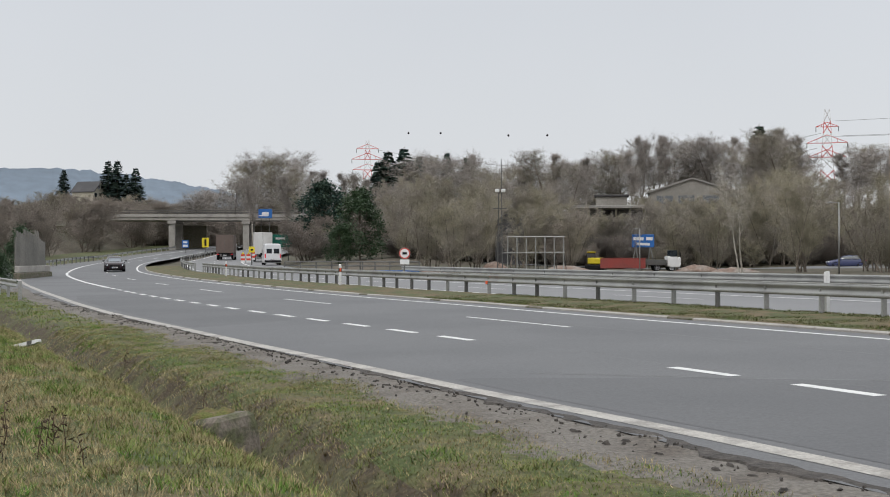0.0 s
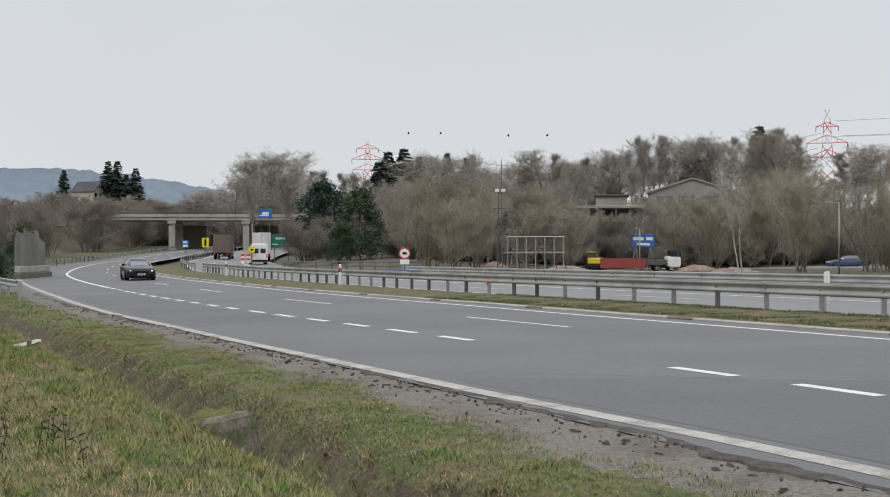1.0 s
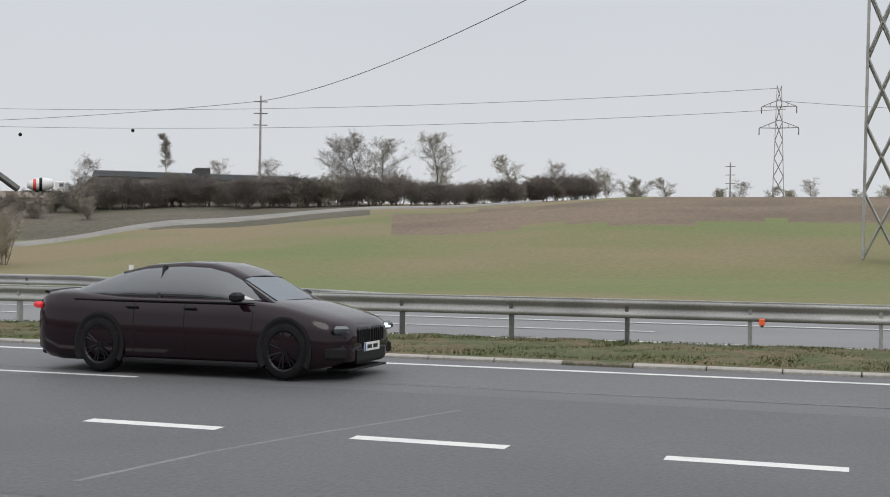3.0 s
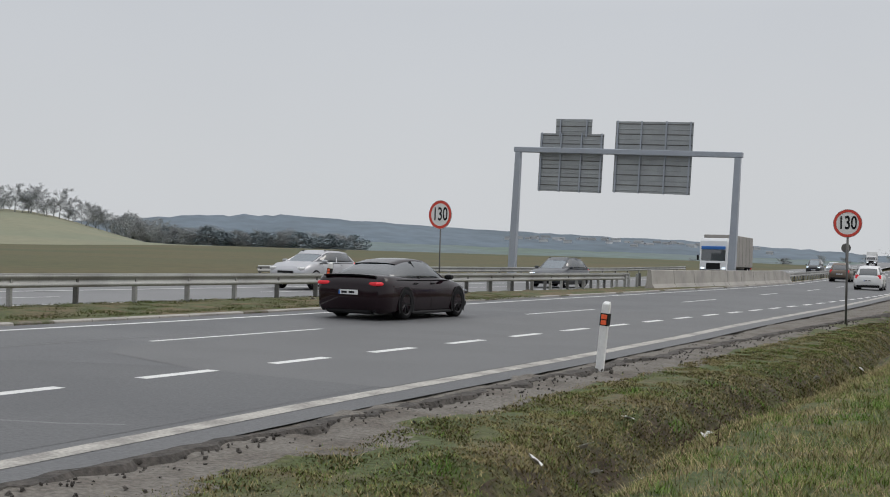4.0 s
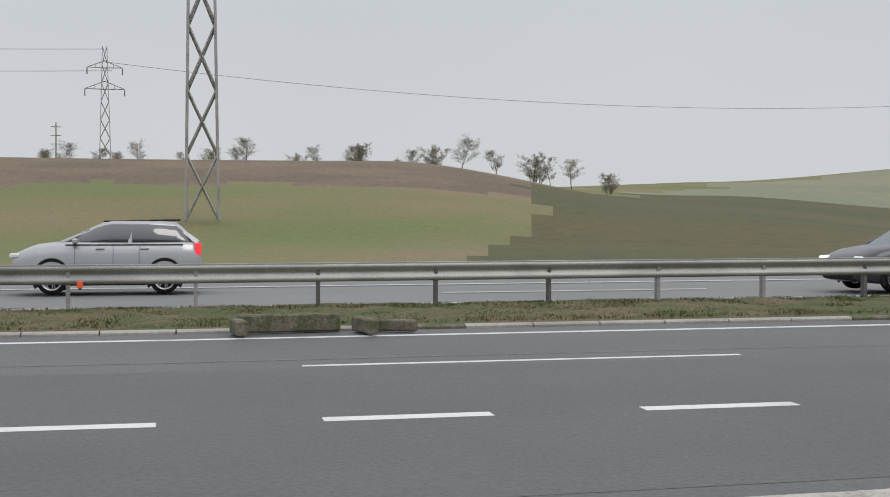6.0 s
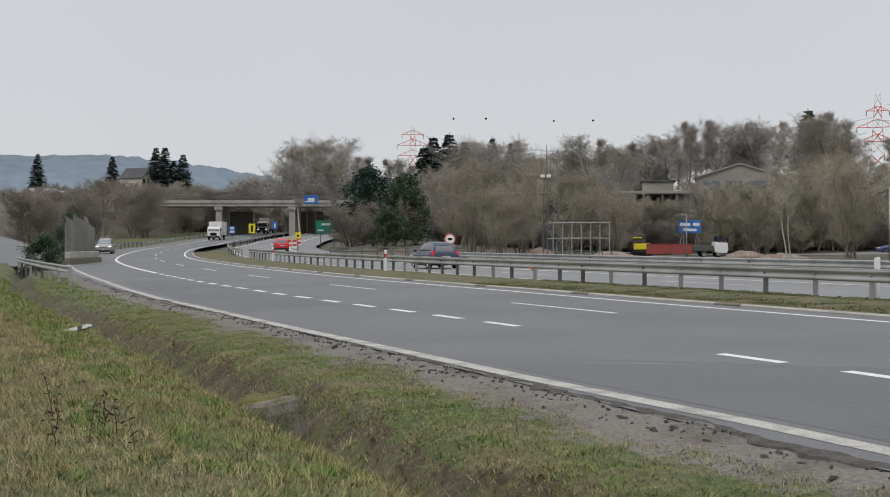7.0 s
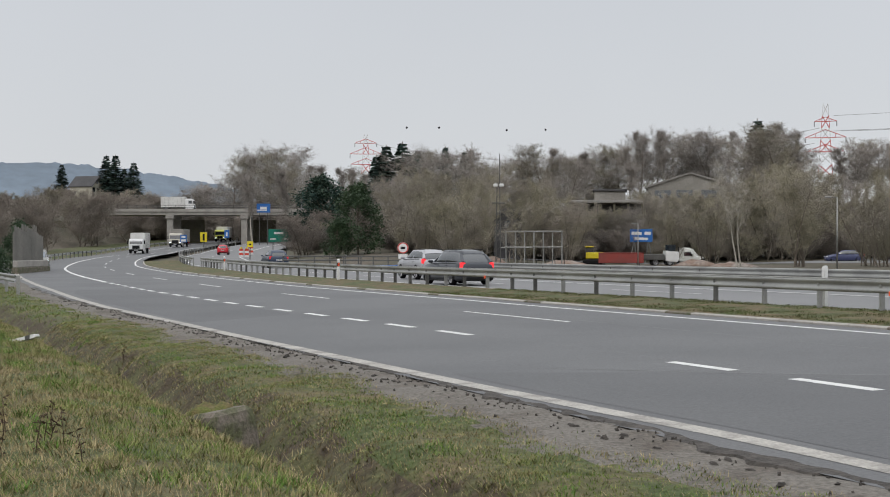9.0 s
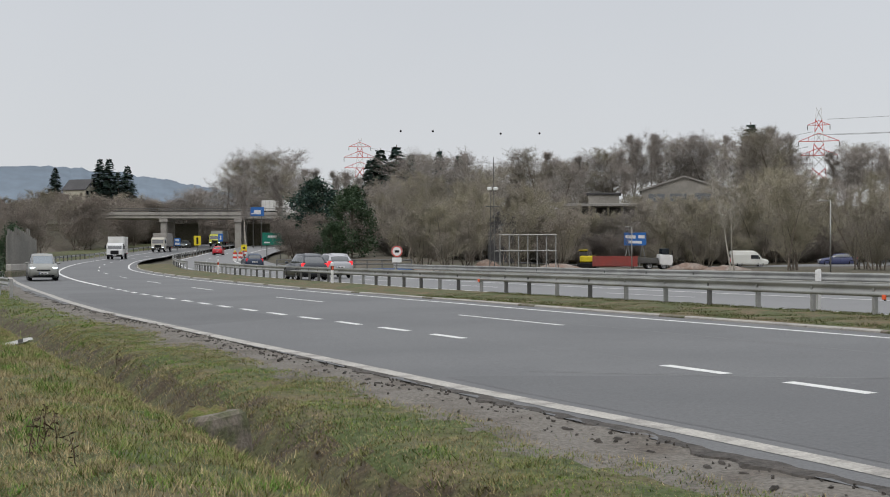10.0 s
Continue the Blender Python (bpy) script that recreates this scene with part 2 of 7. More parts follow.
# ---- the road's line in plan: a way s along the near edge line, q metres across it to the far side ----
CURVES = ((-420, -250, 0.0008), (-250, -125, 0.0020), (-125, -48, 0.0030), (-48, 45, -0.00105), (45, 95, 0.002), (95, 900, 0.0001))
S_FIRST, S_LAST = -420, 900
CROSS = 0.016
SWAY = ((-190, -150, -105, -95, -85, -78, -70, -60, -52, -45, -38, 0), (0, 0.9, 1.72, 1.85, 1.88, 1.8, 1.58, 1.1, 0.58, 0.22, 0, 0))


def bend(s):
    return next((k for a, b, k in CURVES if a <= s < b), 0.0)


def road_line():
    n, i0 = S_LAST - S_FIRST + 1, -S_FIRST
    s, az, x, y = S_FIRST + np.arange(n, dtype=float), np.zeros(n), np.zeros(n), np.zeros(n)
    az[i0] = radians(155.9)
    x[i0], y[i0] = -math.cos(az[i0]) * 7.05, math.sin(az[i0]) * 7.05
    for i in range(i0, n - 1):
        az[i + 1] = az[i] - bend(s[i] + 0.5)
        m = (az[i] + az[i + 1]) / 2
        x[i + 1], y[i + 1] = x[i] + math.sin(m), y[i] + math.cos(m)
    for i in range(i0, 0, -1):
        az[i - 1] = az[i] + bend(s[i] - 0.5)
        m = (az[i] + az[i - 1]) / 2
        x[i - 1], y[i - 1] = x[i] - math.sin(m), y[i] - math.cos(m)
    # a tighter swing beyond the end of the joining lane
    sway = np.interp(s, *SWAY)
    x, y = x - np.cos(az) * sway, y + np.sin(az) * sway
    az = np.unwrap(np.arctan2(np.gradient(x), np.gradient(y)))
    return s, x, y, az + 2 * math.pi * round((radians(155.9) - az[i0]) / (2 * math.pi))


RS, RX, RY, RA = road_line()
RISE = ((-420, -260, -200, -120, -80, 0, 100, 250, 500, 900), (8.5, 3.0, 1.1, 0.15, 0, 0, 0.36, 1.8, 5, 8))


def grade(s):
    return float(np.interp(s, *RISE))


def across(q):
    return CROSS * min(max(q, -0.9), 14.0)


def on_road(s, q, dz=0.0):
    a = np.interp(s, RS, RA)
    return Vector((float(np.interp(s, RS, RX) - math.cos(a) * q), float(np.interp(s, RS, RY) + math.sin(a) * q), grade(s) + across(q) + dz))


def heading(s):
    return 90 - math.degrees(float(np.interp(s, RS, RA)))


def road_pose(s, q, dz=0.0, turn=0.0):
    """A pose on the road: its x axis runs the way of the near carriageway's traffic, its y axis to the far side."""
    p = on_road(s, q, dz)
    return pose(p.x, p.y, p.z, 0, 0, heading(s) + turn)


def road_coords(px, py):
    """s and q of places in the plan (arrays)."""
    s = np.full(px.shape, 0.0)
    best = np.full(px.shape, 1e12)
    for i in range(0, len(RS), 4):
        d = (px - RX[i]) ** 2 + (py - RY[i]) ** 2
        m = d < best
        best[m], s[m] = d[m], RS[i]
    for _ in range(2):
        a, cx, cy = np.interp(s, RS, RA), np.interp(s, RS, RX), np.interp(s, RS, RY)
        s = np.clip(s + (px - cx) * np.sin(a) + (py - cy) * np.cos(a), S_FIRST, S_LAST)
    a, cx, cy = np.interp(s, RS, RA), np.interp(s, RS, RX), np.interp(s, RS, RY)
    return s, -(px - cx) * np.cos(a) + (py - cy) * np.sin(a)


def strip(name, material, label, s_list, q_list, height, category="", kind="structure", smooth=True, place=None):
    """A sheet along the road; height(s, q) is its level above the carriageway's grade."""
    sh = Shape()
    place = place or (lambda s, q: q)
    sh.v = [(*on_road(s, place(s, q)).xy, grade(s) + height(s, place(s, q))) for s in s_list for q in q_list]
    n = len(q_list)
    sh.f = [(i * n + j, (i + 1) * n + j, (i + 1) * n + j + 1, i * n + j + 1) for i in range(len(s_list) - 1) for j in range(n - 1)]
    return solid(name, sh, material, label, category, kind, smooth)


def steps(a, b, d):
    n = max(1, round((b - a) / d))
    return [a + (b - a) * i / n for i in range(n + 1)]


def stations(near, a=-330, b=700):
    """Along the road: close steps beside the camera, long ones far off."""
    return steps(a, -140, 8) + steps(-140, -50, 3)[1:] + steps(-50, 60, near)[1:] + steps(60, 160, 3)[1:] + steps(160, b, 15)[1:]


def wob(x, y, z=0.0, size=1.0):
    return noise.noise(Vector((x / size, y / size, z)))


# ---- ground ----
RADII = (0, 40, 70, 100, 150, 220, 320, 450, 700, 1200, 2500)
LAND = (  # heading from the standing place, then the land's height at those distances
    (-180, (0, 0, 0, 0, 0, 0, 1, 2, 4, 8, 20)),
    (-60, (0, 0, 0, 0, 1, 3, 5, 8, 12, 20, 40)),
    (-34, (0, 0, 0.2, 2.0, 4.5, 8, 12, 18, 26, 40, 60)),
    (-17, (0, 0, 0.2, 0.6, 2.5, 6, 11, 20, 27, 40, 60)),
    (-12, (0, 0, 0, 0, 1, 3, 9, 13, 20, 30, 60)),
    (-5, (0, 0, 0, 0.2, 1.5, 4, 10, 14, 20, 30, 50)),
    (10, (0, 0, 0, 0.1, 0.2, 6, 13, 17, 24, 30, 40)),
    (22, (0, 0, 0, 0.1, 0.4, 8, 14, 17, 22, 30, 40)),
    (28, (0, 0, 0, 0.5, 3.0, 11, 17, 18, 22, 30, 40)),
    (36, (0, 0, 0.1, 2.0, 5.2, 11.5, 17.5, 18, 20, 28, 40)),
    (46, (0, 0, 0.5, 3.2, 7.4, 11.5, 15, 15, 17, 24, 40)),
    (57, (0, 0, 0.8, 4.6, 9.5, 12.8, 13.5, 14, 16, 20, 40)),
    (75, (0, 0, 0.8, 4.4, 9.5, 13.2, 14, 14, 15, 18, 30)),
    (90, (0, 0, 0.5, 2.2, 3.5, 5, 9, 17, 26, 28, 20)),
    (101, (0, 0, 0.3, 0.8, 1.2, 1.8, 4.5, 15, 34, 30, 20)),
    (110, (0, 0, 0.3, 0.8, 1.3, 1.8, 2.4, 8, 23, 22, 10)),
    (118, (0, 0, 0.3, 0.8, 1.3, 2.2, 3.6, 4.6, 4, 4, 4)),
    (135, (0, 0, 0.2, 0.6, 1.2, 2.1, 3.4, 4.2, -2, -6, 0)),
    (152, (0, 0, 0, 0.2, 0.8, 1.2, 1.6, 3, 5, 6, 8)),
    (160, (0, 0, -0.05, -0.05, 0, 0.2, 0.8, 1, 2, 4, 8)),
    (180, (0, 0, 0, 0, 0, 0, 1, 2, 4, 8, 20)),
)


def land(px, py):
    r, az = np.hypot(px, py), np.degrees(np.arctan2(px, py))
    keys = np.array([k for k, _ in LAND], dtype=float)
    table = np.array([row for _, row in LAND], dtype=float)
    i = np.clip(np.searchsorted(keys, az) - 1, 0, len(keys) - 2)
    w = np.clip((az - keys[i]) / (keys[i + 1] - keys[i]), 0, 1)
    w = w * w * (3 - 2 * w)
    out = np.zeros_like(r)
    for j in range(len(RADII) - 1):
        m = (r >= RADII[j]) & ((r < RADII[j + 1]) | (j == len(RADII) - 2))
        u = np.clip((r - RADII[j]) / (RADII[j + 1] - RADII[j]), 0, 1)
        lo = table[i, j] * (1 - w) + table[i + 1, j] * w
        hi = table[i, j + 1] * (1 - w) + table[i + 1, j + 1] * w
        out[m] = (lo * (1 - u) + hi * u)[m]
    s, q = road_coords(px, py)
    level = np.interp(s, *RISE) - 0.45 - 0.75 * np.clip((-q - 0.6) / 0.6, 0, 1) * np.clip((q + 15.5) / 2, 0, 1)
    edge = np.where(q > 0, np.clip((q - 27) / 10, 0, 1), np.clip((-q - 19) / 8, 0, 1))
    edge = np.where((s <= S_FIRST) | (s >= S_LAST), 1, edge)
    return level * (1 - edge) + out * edge


def ground_z(x, y):
    return float(land(np.array([x], dtype=float), np.array([y], dtype=float))[0])


def build_ground():
    rings = np.concatenate([[0.5], np.geomspace(2, 4300, 150)])
    azs = np.radians(np.arange(-180, 180, 1.0))
    rr, aa = np.meshgrid(rings, azs, indexing="ij")
    px, py = rr * np.sin(aa), rr * np.cos(aa)
    pz = land(px, py)
    n = len(azs)
    d = bpy.data.meshes.new("ground")
    verts = np.stack([px, py, pz], -1).reshape(-1, 3)
    faces = [(i * n + j, (i + 1) * n + j, (i + 1) * n + (j + 1) % n, i * n + (j + 1) % n) for i in range(len(rings) - 1) for j in range(n)]
    faces = [f[::-1] for f in faces]
    d.from_pydata(verts.tolist(), [], faces)
    for m in (FIELD_GREEN, FIELD_BROWN, FIELD_FAR, WOOD_FLOOR, HILL_NEAR):
        d.materials.append(m)
    s, q = road_coords(px, py)
    slots = np.zeros(len(faces), dtype=int)
    for k in range(len(faces)):
        i, j = divmod(k, n)
        az, r = math.degrees(azs[j]) + 0.5, rings[i] * 1.02
        if az > 148 or az < -60:
            slot = 1 if q[i, j] < -14.3 else 0
        elif az < 27:
            slot = 3
        elif az < 44:
            slot = 3 if r > 150 - (az - 27) * 0.5 else 0
        elif az < 80 + (r - 60) * 0.028 + 2.5 * wob(r, 0, 4, 60.0):
            wr = r + 14 * wob(az, r, 0, 6.0)
            slot = 0 if wr < 105 or az < 45 or r > 330 else 1
            if 150 < wr < 170 or wr > 205:
                slot = 0
        elif az < 119:
            slot = 4 if r > 330 else 2
        else:
            slot = 2
        slots[k] = slot
    d.polygons.foreach_set("material_index", slots)
    d.polygons.foreach_set("use_smooth", [True] * len(faces))
    d.update()
    tagged(new("ground", d), "fields, meadow slope and leaf-littered woodland floor", kind="structure")


build_ground()


def ridge(name, material, label, r, rows, depth=500):
    """A long far hill: headings and heights of its skyline."""
    sh = Shape()
    fine = []
    for (a0, z0), (a1, z1) in zip(rows, rows[1:]):
        for k in range(12):
            a, z = a0 + (a1 - a0) * k / 12, z0 + (z1 - z0) * k / 12
            fine.append((a, z * (1 + 0.05 * wob(a * 3, r, 0, 2.0)) + r * 0.0011 * wob(a * 3, r, 5, 0.35)))
    rings = []
    for a, z in fine:
        s, c = math.sin(radians(a)), math.cos(radians(a))
        rings.append([(s * (r - depth), c * (r - depth), -20), (s * (r - depth * 0.4), c * (r - depth * 0.4), z * 0.55), (s * r, c * r, z), (s * (r + 200), c * (r + 200), -20)])
    sh.loft(rings, closed=False)
    solid(name, sh, material, label, "hill", smooth=True)


ridge("backdrop_hill", HILL, "distant wooded hill behind the bridge, haze blue put into its colour", 2600, ((-40, 150), (-30, 165), (-24, 178), (-19.7, 177), (-17.5, 181), (-15.6, 176), (-13.8, 167), (-12.6, 158), (-11.3, 149), (-10.3, 139), (-8.8, 125), (-4, 80)))
# these three backdrops carry distance haze as blue-grey base colours
ridge("backdrop_ridge", mat("hazy_forest", (0.118, 0.152, 0.185), 1.0, 0, 0.14, 0.004, 0.03, 0.0, (0.098, 0.128, 0.155)), "distant wooded ridge across the fields, tinted blue for haze", 2200, ((100, 30), (112, 48), (118, 68), (122, 74), (130, 60), (136, 52), (142, 45), (147, 34), (152, 22), (158, 18), (170, 26)))
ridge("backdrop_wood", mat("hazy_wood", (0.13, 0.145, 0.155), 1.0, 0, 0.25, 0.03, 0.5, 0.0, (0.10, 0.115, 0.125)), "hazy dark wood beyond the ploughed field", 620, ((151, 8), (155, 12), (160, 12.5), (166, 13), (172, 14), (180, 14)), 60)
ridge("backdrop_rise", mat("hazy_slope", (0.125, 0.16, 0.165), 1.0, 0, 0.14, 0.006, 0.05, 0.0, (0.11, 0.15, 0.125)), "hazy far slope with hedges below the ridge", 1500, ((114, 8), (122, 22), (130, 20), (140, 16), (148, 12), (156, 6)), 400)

# ---- carriageways ----
def near_edge(s):
    """The near edge line: it swings in where the joining lane ends."""
    return float(np.interp(s, (4, 12, 20, 27, 33, 43, 59, 85, 100), (0, 0.34, 0.45, 0.72, 1.1, 1.6, 2.4, 3.35, 3.4)))


def median_line(s):
    """The solid line along the median: it drifts away where the carriageway widens."""
    return float(np.interp(s, (-45, -35, -28, -15, 20, 25, 31, 38, 44, 60, 90), (9.85, 9.85, 9.65, 9.72, 9.6, 9.7, 10.0, 10.3, 10.6, 11.1, 11.5)))


def mid_line(s):
    return float(np.interp(s, (-30, -20, 30, 36, 47, 52, 65, 90), (6.95, 6.9, 6.55, 6.55, 6.95, 7.1, 7.7, 7.9)))


def lane_line(s):
    return float(np.interp(s, (-45, -32, -10, 14, 30, 60), (3.5, 3.36, 3.5, 3.16, 3.16, 3.3)))


def swing(s, q):
    return q + near_edge(s) * min(1, max(0, (q + 4) / 3.6)) if q < 0.5 else max(q, near_edge(s) + 0.1 if q < 4 else q)


strip("road", ASPHALT, "worn grey asphalt carriageway with patches and cracks", stations(1.0), [-0.55, -0.3, 0, 3.6, 4, 6, 8, 9.72], lambda s, q: across(q), "road", place=lambda s, q: swing(s, q) if q < 9 else median_line(s) + 0.75)
strip("road_opposite", ASPHALT_OPP, "pale asphalt carriageway of the opposite direction", stations(2.0), [14.75, 18, 22, 26.2], lambda s, q: across(q) - 0.02, "road")


def stripe(name, material, label, q, width, spans, lift=0.004):
    sh = Shape()
    for a, b in spans:
        qq = q if callable(q) else (lambda s: q)
        rings = [[on_road(s, qq(s) - width / 2, lift), on_road(s, qq(s) + width / 2, lift)] for s in steps(a, b, 1.5)]
        sh.loft(rings, closed=False)
    return solid(name, sh, material, label, "road marking")


stripe("edge_line", LINE_OLD, "worn dirty white edge line beside the shoulder", lambda s: near_edge(s) if s > 0 else float(np.interp(s, (-122, -104, -73, -53, -44, -37, -24, -14, -9), (-0.8, -0.3, -0.1, 0.05, -0.2, -0.36, -0.42, -0.25, 0))), 0.26, [(-122, 700)])
stripe("median_line", LINE, "solid white line along the median", median_line, 0.16, [(-300, 700)])
stripe("ramp_line", LINE, "solid white line at the start of the joining lane", lane_line, 0.22, [(-300, -66)])
stripe("opposite_edge_line", LINE, "solid white edge line of the opposite carriageway", 22.2, 0.2, [(-300, 700)])
stripe("opposite_inner_line", LINE, "solid white inner line of the opposite carriageway", 15.25, 0.16, [(-300, 700)])
for k in range(-20, 34):
    a = -12.55 + (2.75 if k > 0 else 2.6) * k
    if k in (-2, -3):
        continue
    stripe("lane_dash", LINE, "short white lane dash on asphalt", lane_line, 0.2, [(a, a + 1.42)])
for k in range(-14, 16):
    a = -13.7 + 15.05 * k
    stripe("lane_line_dash", LINE, "long thin white lane dash on asphalt", mid_line, 0.12, [(a, a + 5.1)])
    stripe("opposite_lane_dash", LINE, "long white lane dash of the opposite carriageway", 18.6, 0.12, [(a + 4, a + 9.8)])
# repairs: a pale patch, dark patch, sealed cracks and the long joint
pale = Shape()
pale.loft([[on_road(s, near_edge(s) + 0.16, 0.003), on_road(s, float(np.interp(s, (13.4, 14.6, 23, 34, 44), (3.0, 6.2, 6.5, 6.2, 3.0))), 0.003)] for s in steps(13.6, 44, 0.8)], closed=False)
solid("road_patch", pale, ASPHALT_NEW, "pale resurfaced patch in the asphalt", "road patch")
ASPHALT_DARK = mat("dark_resurfaced_asphalt", (0.094, 0.095, 0.097), 0.66, 0, 0.2, 0.3, 26, 0.3, (0.082, 0.083, 0.086), 0.52)
for rows in (((-54, 0.9, 2.2), (-50, 0.4, 3.1), (-34, 0.0, 3.1), (-30.5, -0.1, 3.0), (-29, -0.1, 0.2)), ((-15.4, 0.1, 0.4), (-13.6, 0.1, 3.2), (-11.5, 0.2, 5.5), (-9.5, 0.3, 6.7), (9, 0.5, 6.4), (12.6, 0.6, 6.2), (14.2, 0.7, 2.4), (15.0, 0.8, 0.9))):
    dark = Shape()
    at = [r[0] for r in rows]
    dark.loft([[on_road(s, float(np.interp(s, at, [r[j] for r in rows])), 0.0022) for j in (1, 2)] for s in steps(at[0], at[-1], 0.7)], closed=False)
    solid("road_patch", dark, ASPHALT_DARK, "darker resurfaced stretch of the asphalt", "road patch")
for name, spots in (("sealed_crack", ((-5.4, 0.9), (-5.1, 2.3), (-4.7, 3.5), (-4.2, 4.7), (-3.9, 5.6))), ("sealed_crack", ((8.4, 3.0), (8.6, 2.1), (8.9, 1.3), (9.3, 0.7))),
                    ("sealed_crack", ((-22, 3.6), (-17, 3.75), (-13.5, 3.4), (-11.5, 4.2))), ("sealed_crack", ((-15.5, 1.4), (-13.5, 3.3), (-11.5, 5.6), (-9.5, 7.0)))):
    sh = Shape()
    fine = []
    for (s0, q0), (s1, q1) in zip(spots, spots[1:]):
        fine += [(s0 + (s1 - s0) * k / 6, q0 + (q1 - q0) * k / 6 + 0.05 * wob(s0 + k, q0, 3, 1.3)) for k in range(6)]
    sh.loft([[on_road(s - 0.03, q, 0.003), on_road(s + 0.03, q + 0.01, 0.003)] for s, q in fine], closed=False)
    solid(name, sh, SEAM, "pale sealed crack in the asphalt", "crack")
stripe("paving_joint", SEAM, "long paving joint beside the lane line", 7.35, 0.035, [(-30, 4)], 0.003)
stripe("paving_joint", SEAM, "long paving joint beside the lane line", 7.3, 0.035, [(-4, 40)], 0.003)

# kerb stones and grass of the median
kerb = thing("kerb", pose(0, 0, 0), "low concrete kerb stones along the median grass", "kerb", kind="structure")
for k in range(-140, 130):
    s0 = k * 1.0
    sh = Shape()
    rings = [[on_road(s, median_line(s) + d, z) for d, z in ((0.78, -0.05), (0.78, 0.03), (0.81, 0.05), (0.92, 0.055), (0.94, -0.05))] for s in (s0 + 0.01, s0 + 0.99)]
    sh.loft(rings)
    part("kerb_stone", sh, CONCRETE_OLD if k % 7 == 3 else CONCRETE, kerb)
strip("median_grass", MEDIAN_GRASS, "mossy winter grass on the median", stations(0.35, -140, 62), [9.9, 10.1, 10.6, 11.2, 11.9, 12.6, 13.2, 13.8, 14.4, 14.8],
      lambda s, q: across(q) + (0.045 if q < median_line(s) + 1.1 else 0.09 - 0.02 * abs(q - 12.5) + 0.06 * wob(s, q, 2, 0.7)) - (0.2 if q > 14.7 else 0), "grass",
      place=lambda s, q: q + (median_line(s) - 9.0) * min(1, max(0, (14 - q) / 4.1)))


# ---- the verge: dirt shoulder, grass, ditch, bank and cycle path ----
def ditch_q(s):
    return -3.35 + 0.25 * wob(s, 0, 9, 9.0) + float(np.interp(s, (25, 46), (0, 0.9)))


def verge_z(s, q):
    e = ditch_q(s)
    edge = -0.55 - 0.35 * (wob(s, 3, 1, 1.6) + 0.5 * wob(s, 7, 4, 0.4))
    z = -0.02 - 0.04 * min(1, max(0, (-q - 0.5) / 1.2))
    deep = (0.50 + 0.14 * wob(s, 5, 2, 1.1)) * math.exp(-((q - e - 0.12 * wob(s, 1, 7, 0.6)) / 0.46) ** 2)
    bank = 0.10 * max(0.0, 1 - abs(q + 5.3) / 1.2)
    rough = 0.035 * wob(s, q, 0, 0.35) + 0.05 * wob(s, q, 6, 1.4)
    if q > edge:
        rough *= 0.25
    return z - deep + bank + rough * (0.35 if q < -6.9 else 1.0) - (0.5 if q < -15.5 else 0)


def field_edge(s):
    return float(np.interp(s, (-60, 20, 31, 46, 68, 118), (-15.5, -15.5, -14.6, -13.0, -10.9, -9.3)))


def eased(s, xs, ys):
    """A table read with its corners rounded off."""
    return float(np.mean(np.interp(s + np.linspace(-3, 3, 7), xs, ys)))


def path_left(s):
    return eased(s, (-60, 8.9, 12, 14.5, 17, 20.8, 26.9, 31.4, 42, 56, 79, 120), (-6.9, -6.57, -6.7, -6.86, -7.0, -7.16, -7.16, -7.0, -6.36, -5.18, -4.1, -3.4))


def path_right(s):
    return eased(s, (-60, 14, 22, 29.3, 39.5, 51.7, 68, 87, 120), (-10.6, -10.4, -10.2, -9.8, -9.25, -8.0, -6.75, -5.95, -5.4))


def build_verge():
    ss = steps(-330, -60, 6) + steps(-60, -26, 0.5)[1:] + steps(-26, 30, 0.16)[1:] + steps(30, 70, 0.5)[1:] + steps(70, 400, 6)[1:]
    qs = steps(-16, -7, 0.6) + steps(-7, -0.4, 0.14)[1:]
    sh = Shape()
    sh.v = [(*on_road(s, swing(s, q)).xy, grade(s) + verge_z(s, q)) for s in ss for q in qs]
    n = len(qs)
    sh.f = [(i * n + j, (i + 1) * n + j, (i + 1) * n + j + 1, i * n + j + 1) for i in range(len(ss) - 1) for j in range(n - 1)]
    d = sh.mesh("verge", SOIL_GRASS, True)
    for m in (GRAVEL, DITCH, FIELD_BROWN):
        d.materials.append(m)
    slots = np.zeros(len(sh.f), dtype=int)
    for k in range(len(sh.f)):
        i, j = divmod(k, n - 1)
        s, q = ss[i], qs[j]
        if q > -1.65 + 0.55 * wob(s, q, 1, 1.8) + 0.25 * wob(s, q, 8, 0.5):
            slots[k] = 1
        elif abs(q - ditch_q(s) - 0.12) < 0.48 + 0.4 * wob(s, q, 4, 0.8):
            slots[k] = 2
        elif q < field_edge(s):
            slots[k] = 3
    d.polygons.foreach_set("material_index", slots)
    d.update()
    tagged(new("verge", d), "grass verge with a ditch and a dirt shoulder", "verge", kind="structure")


build_verge()
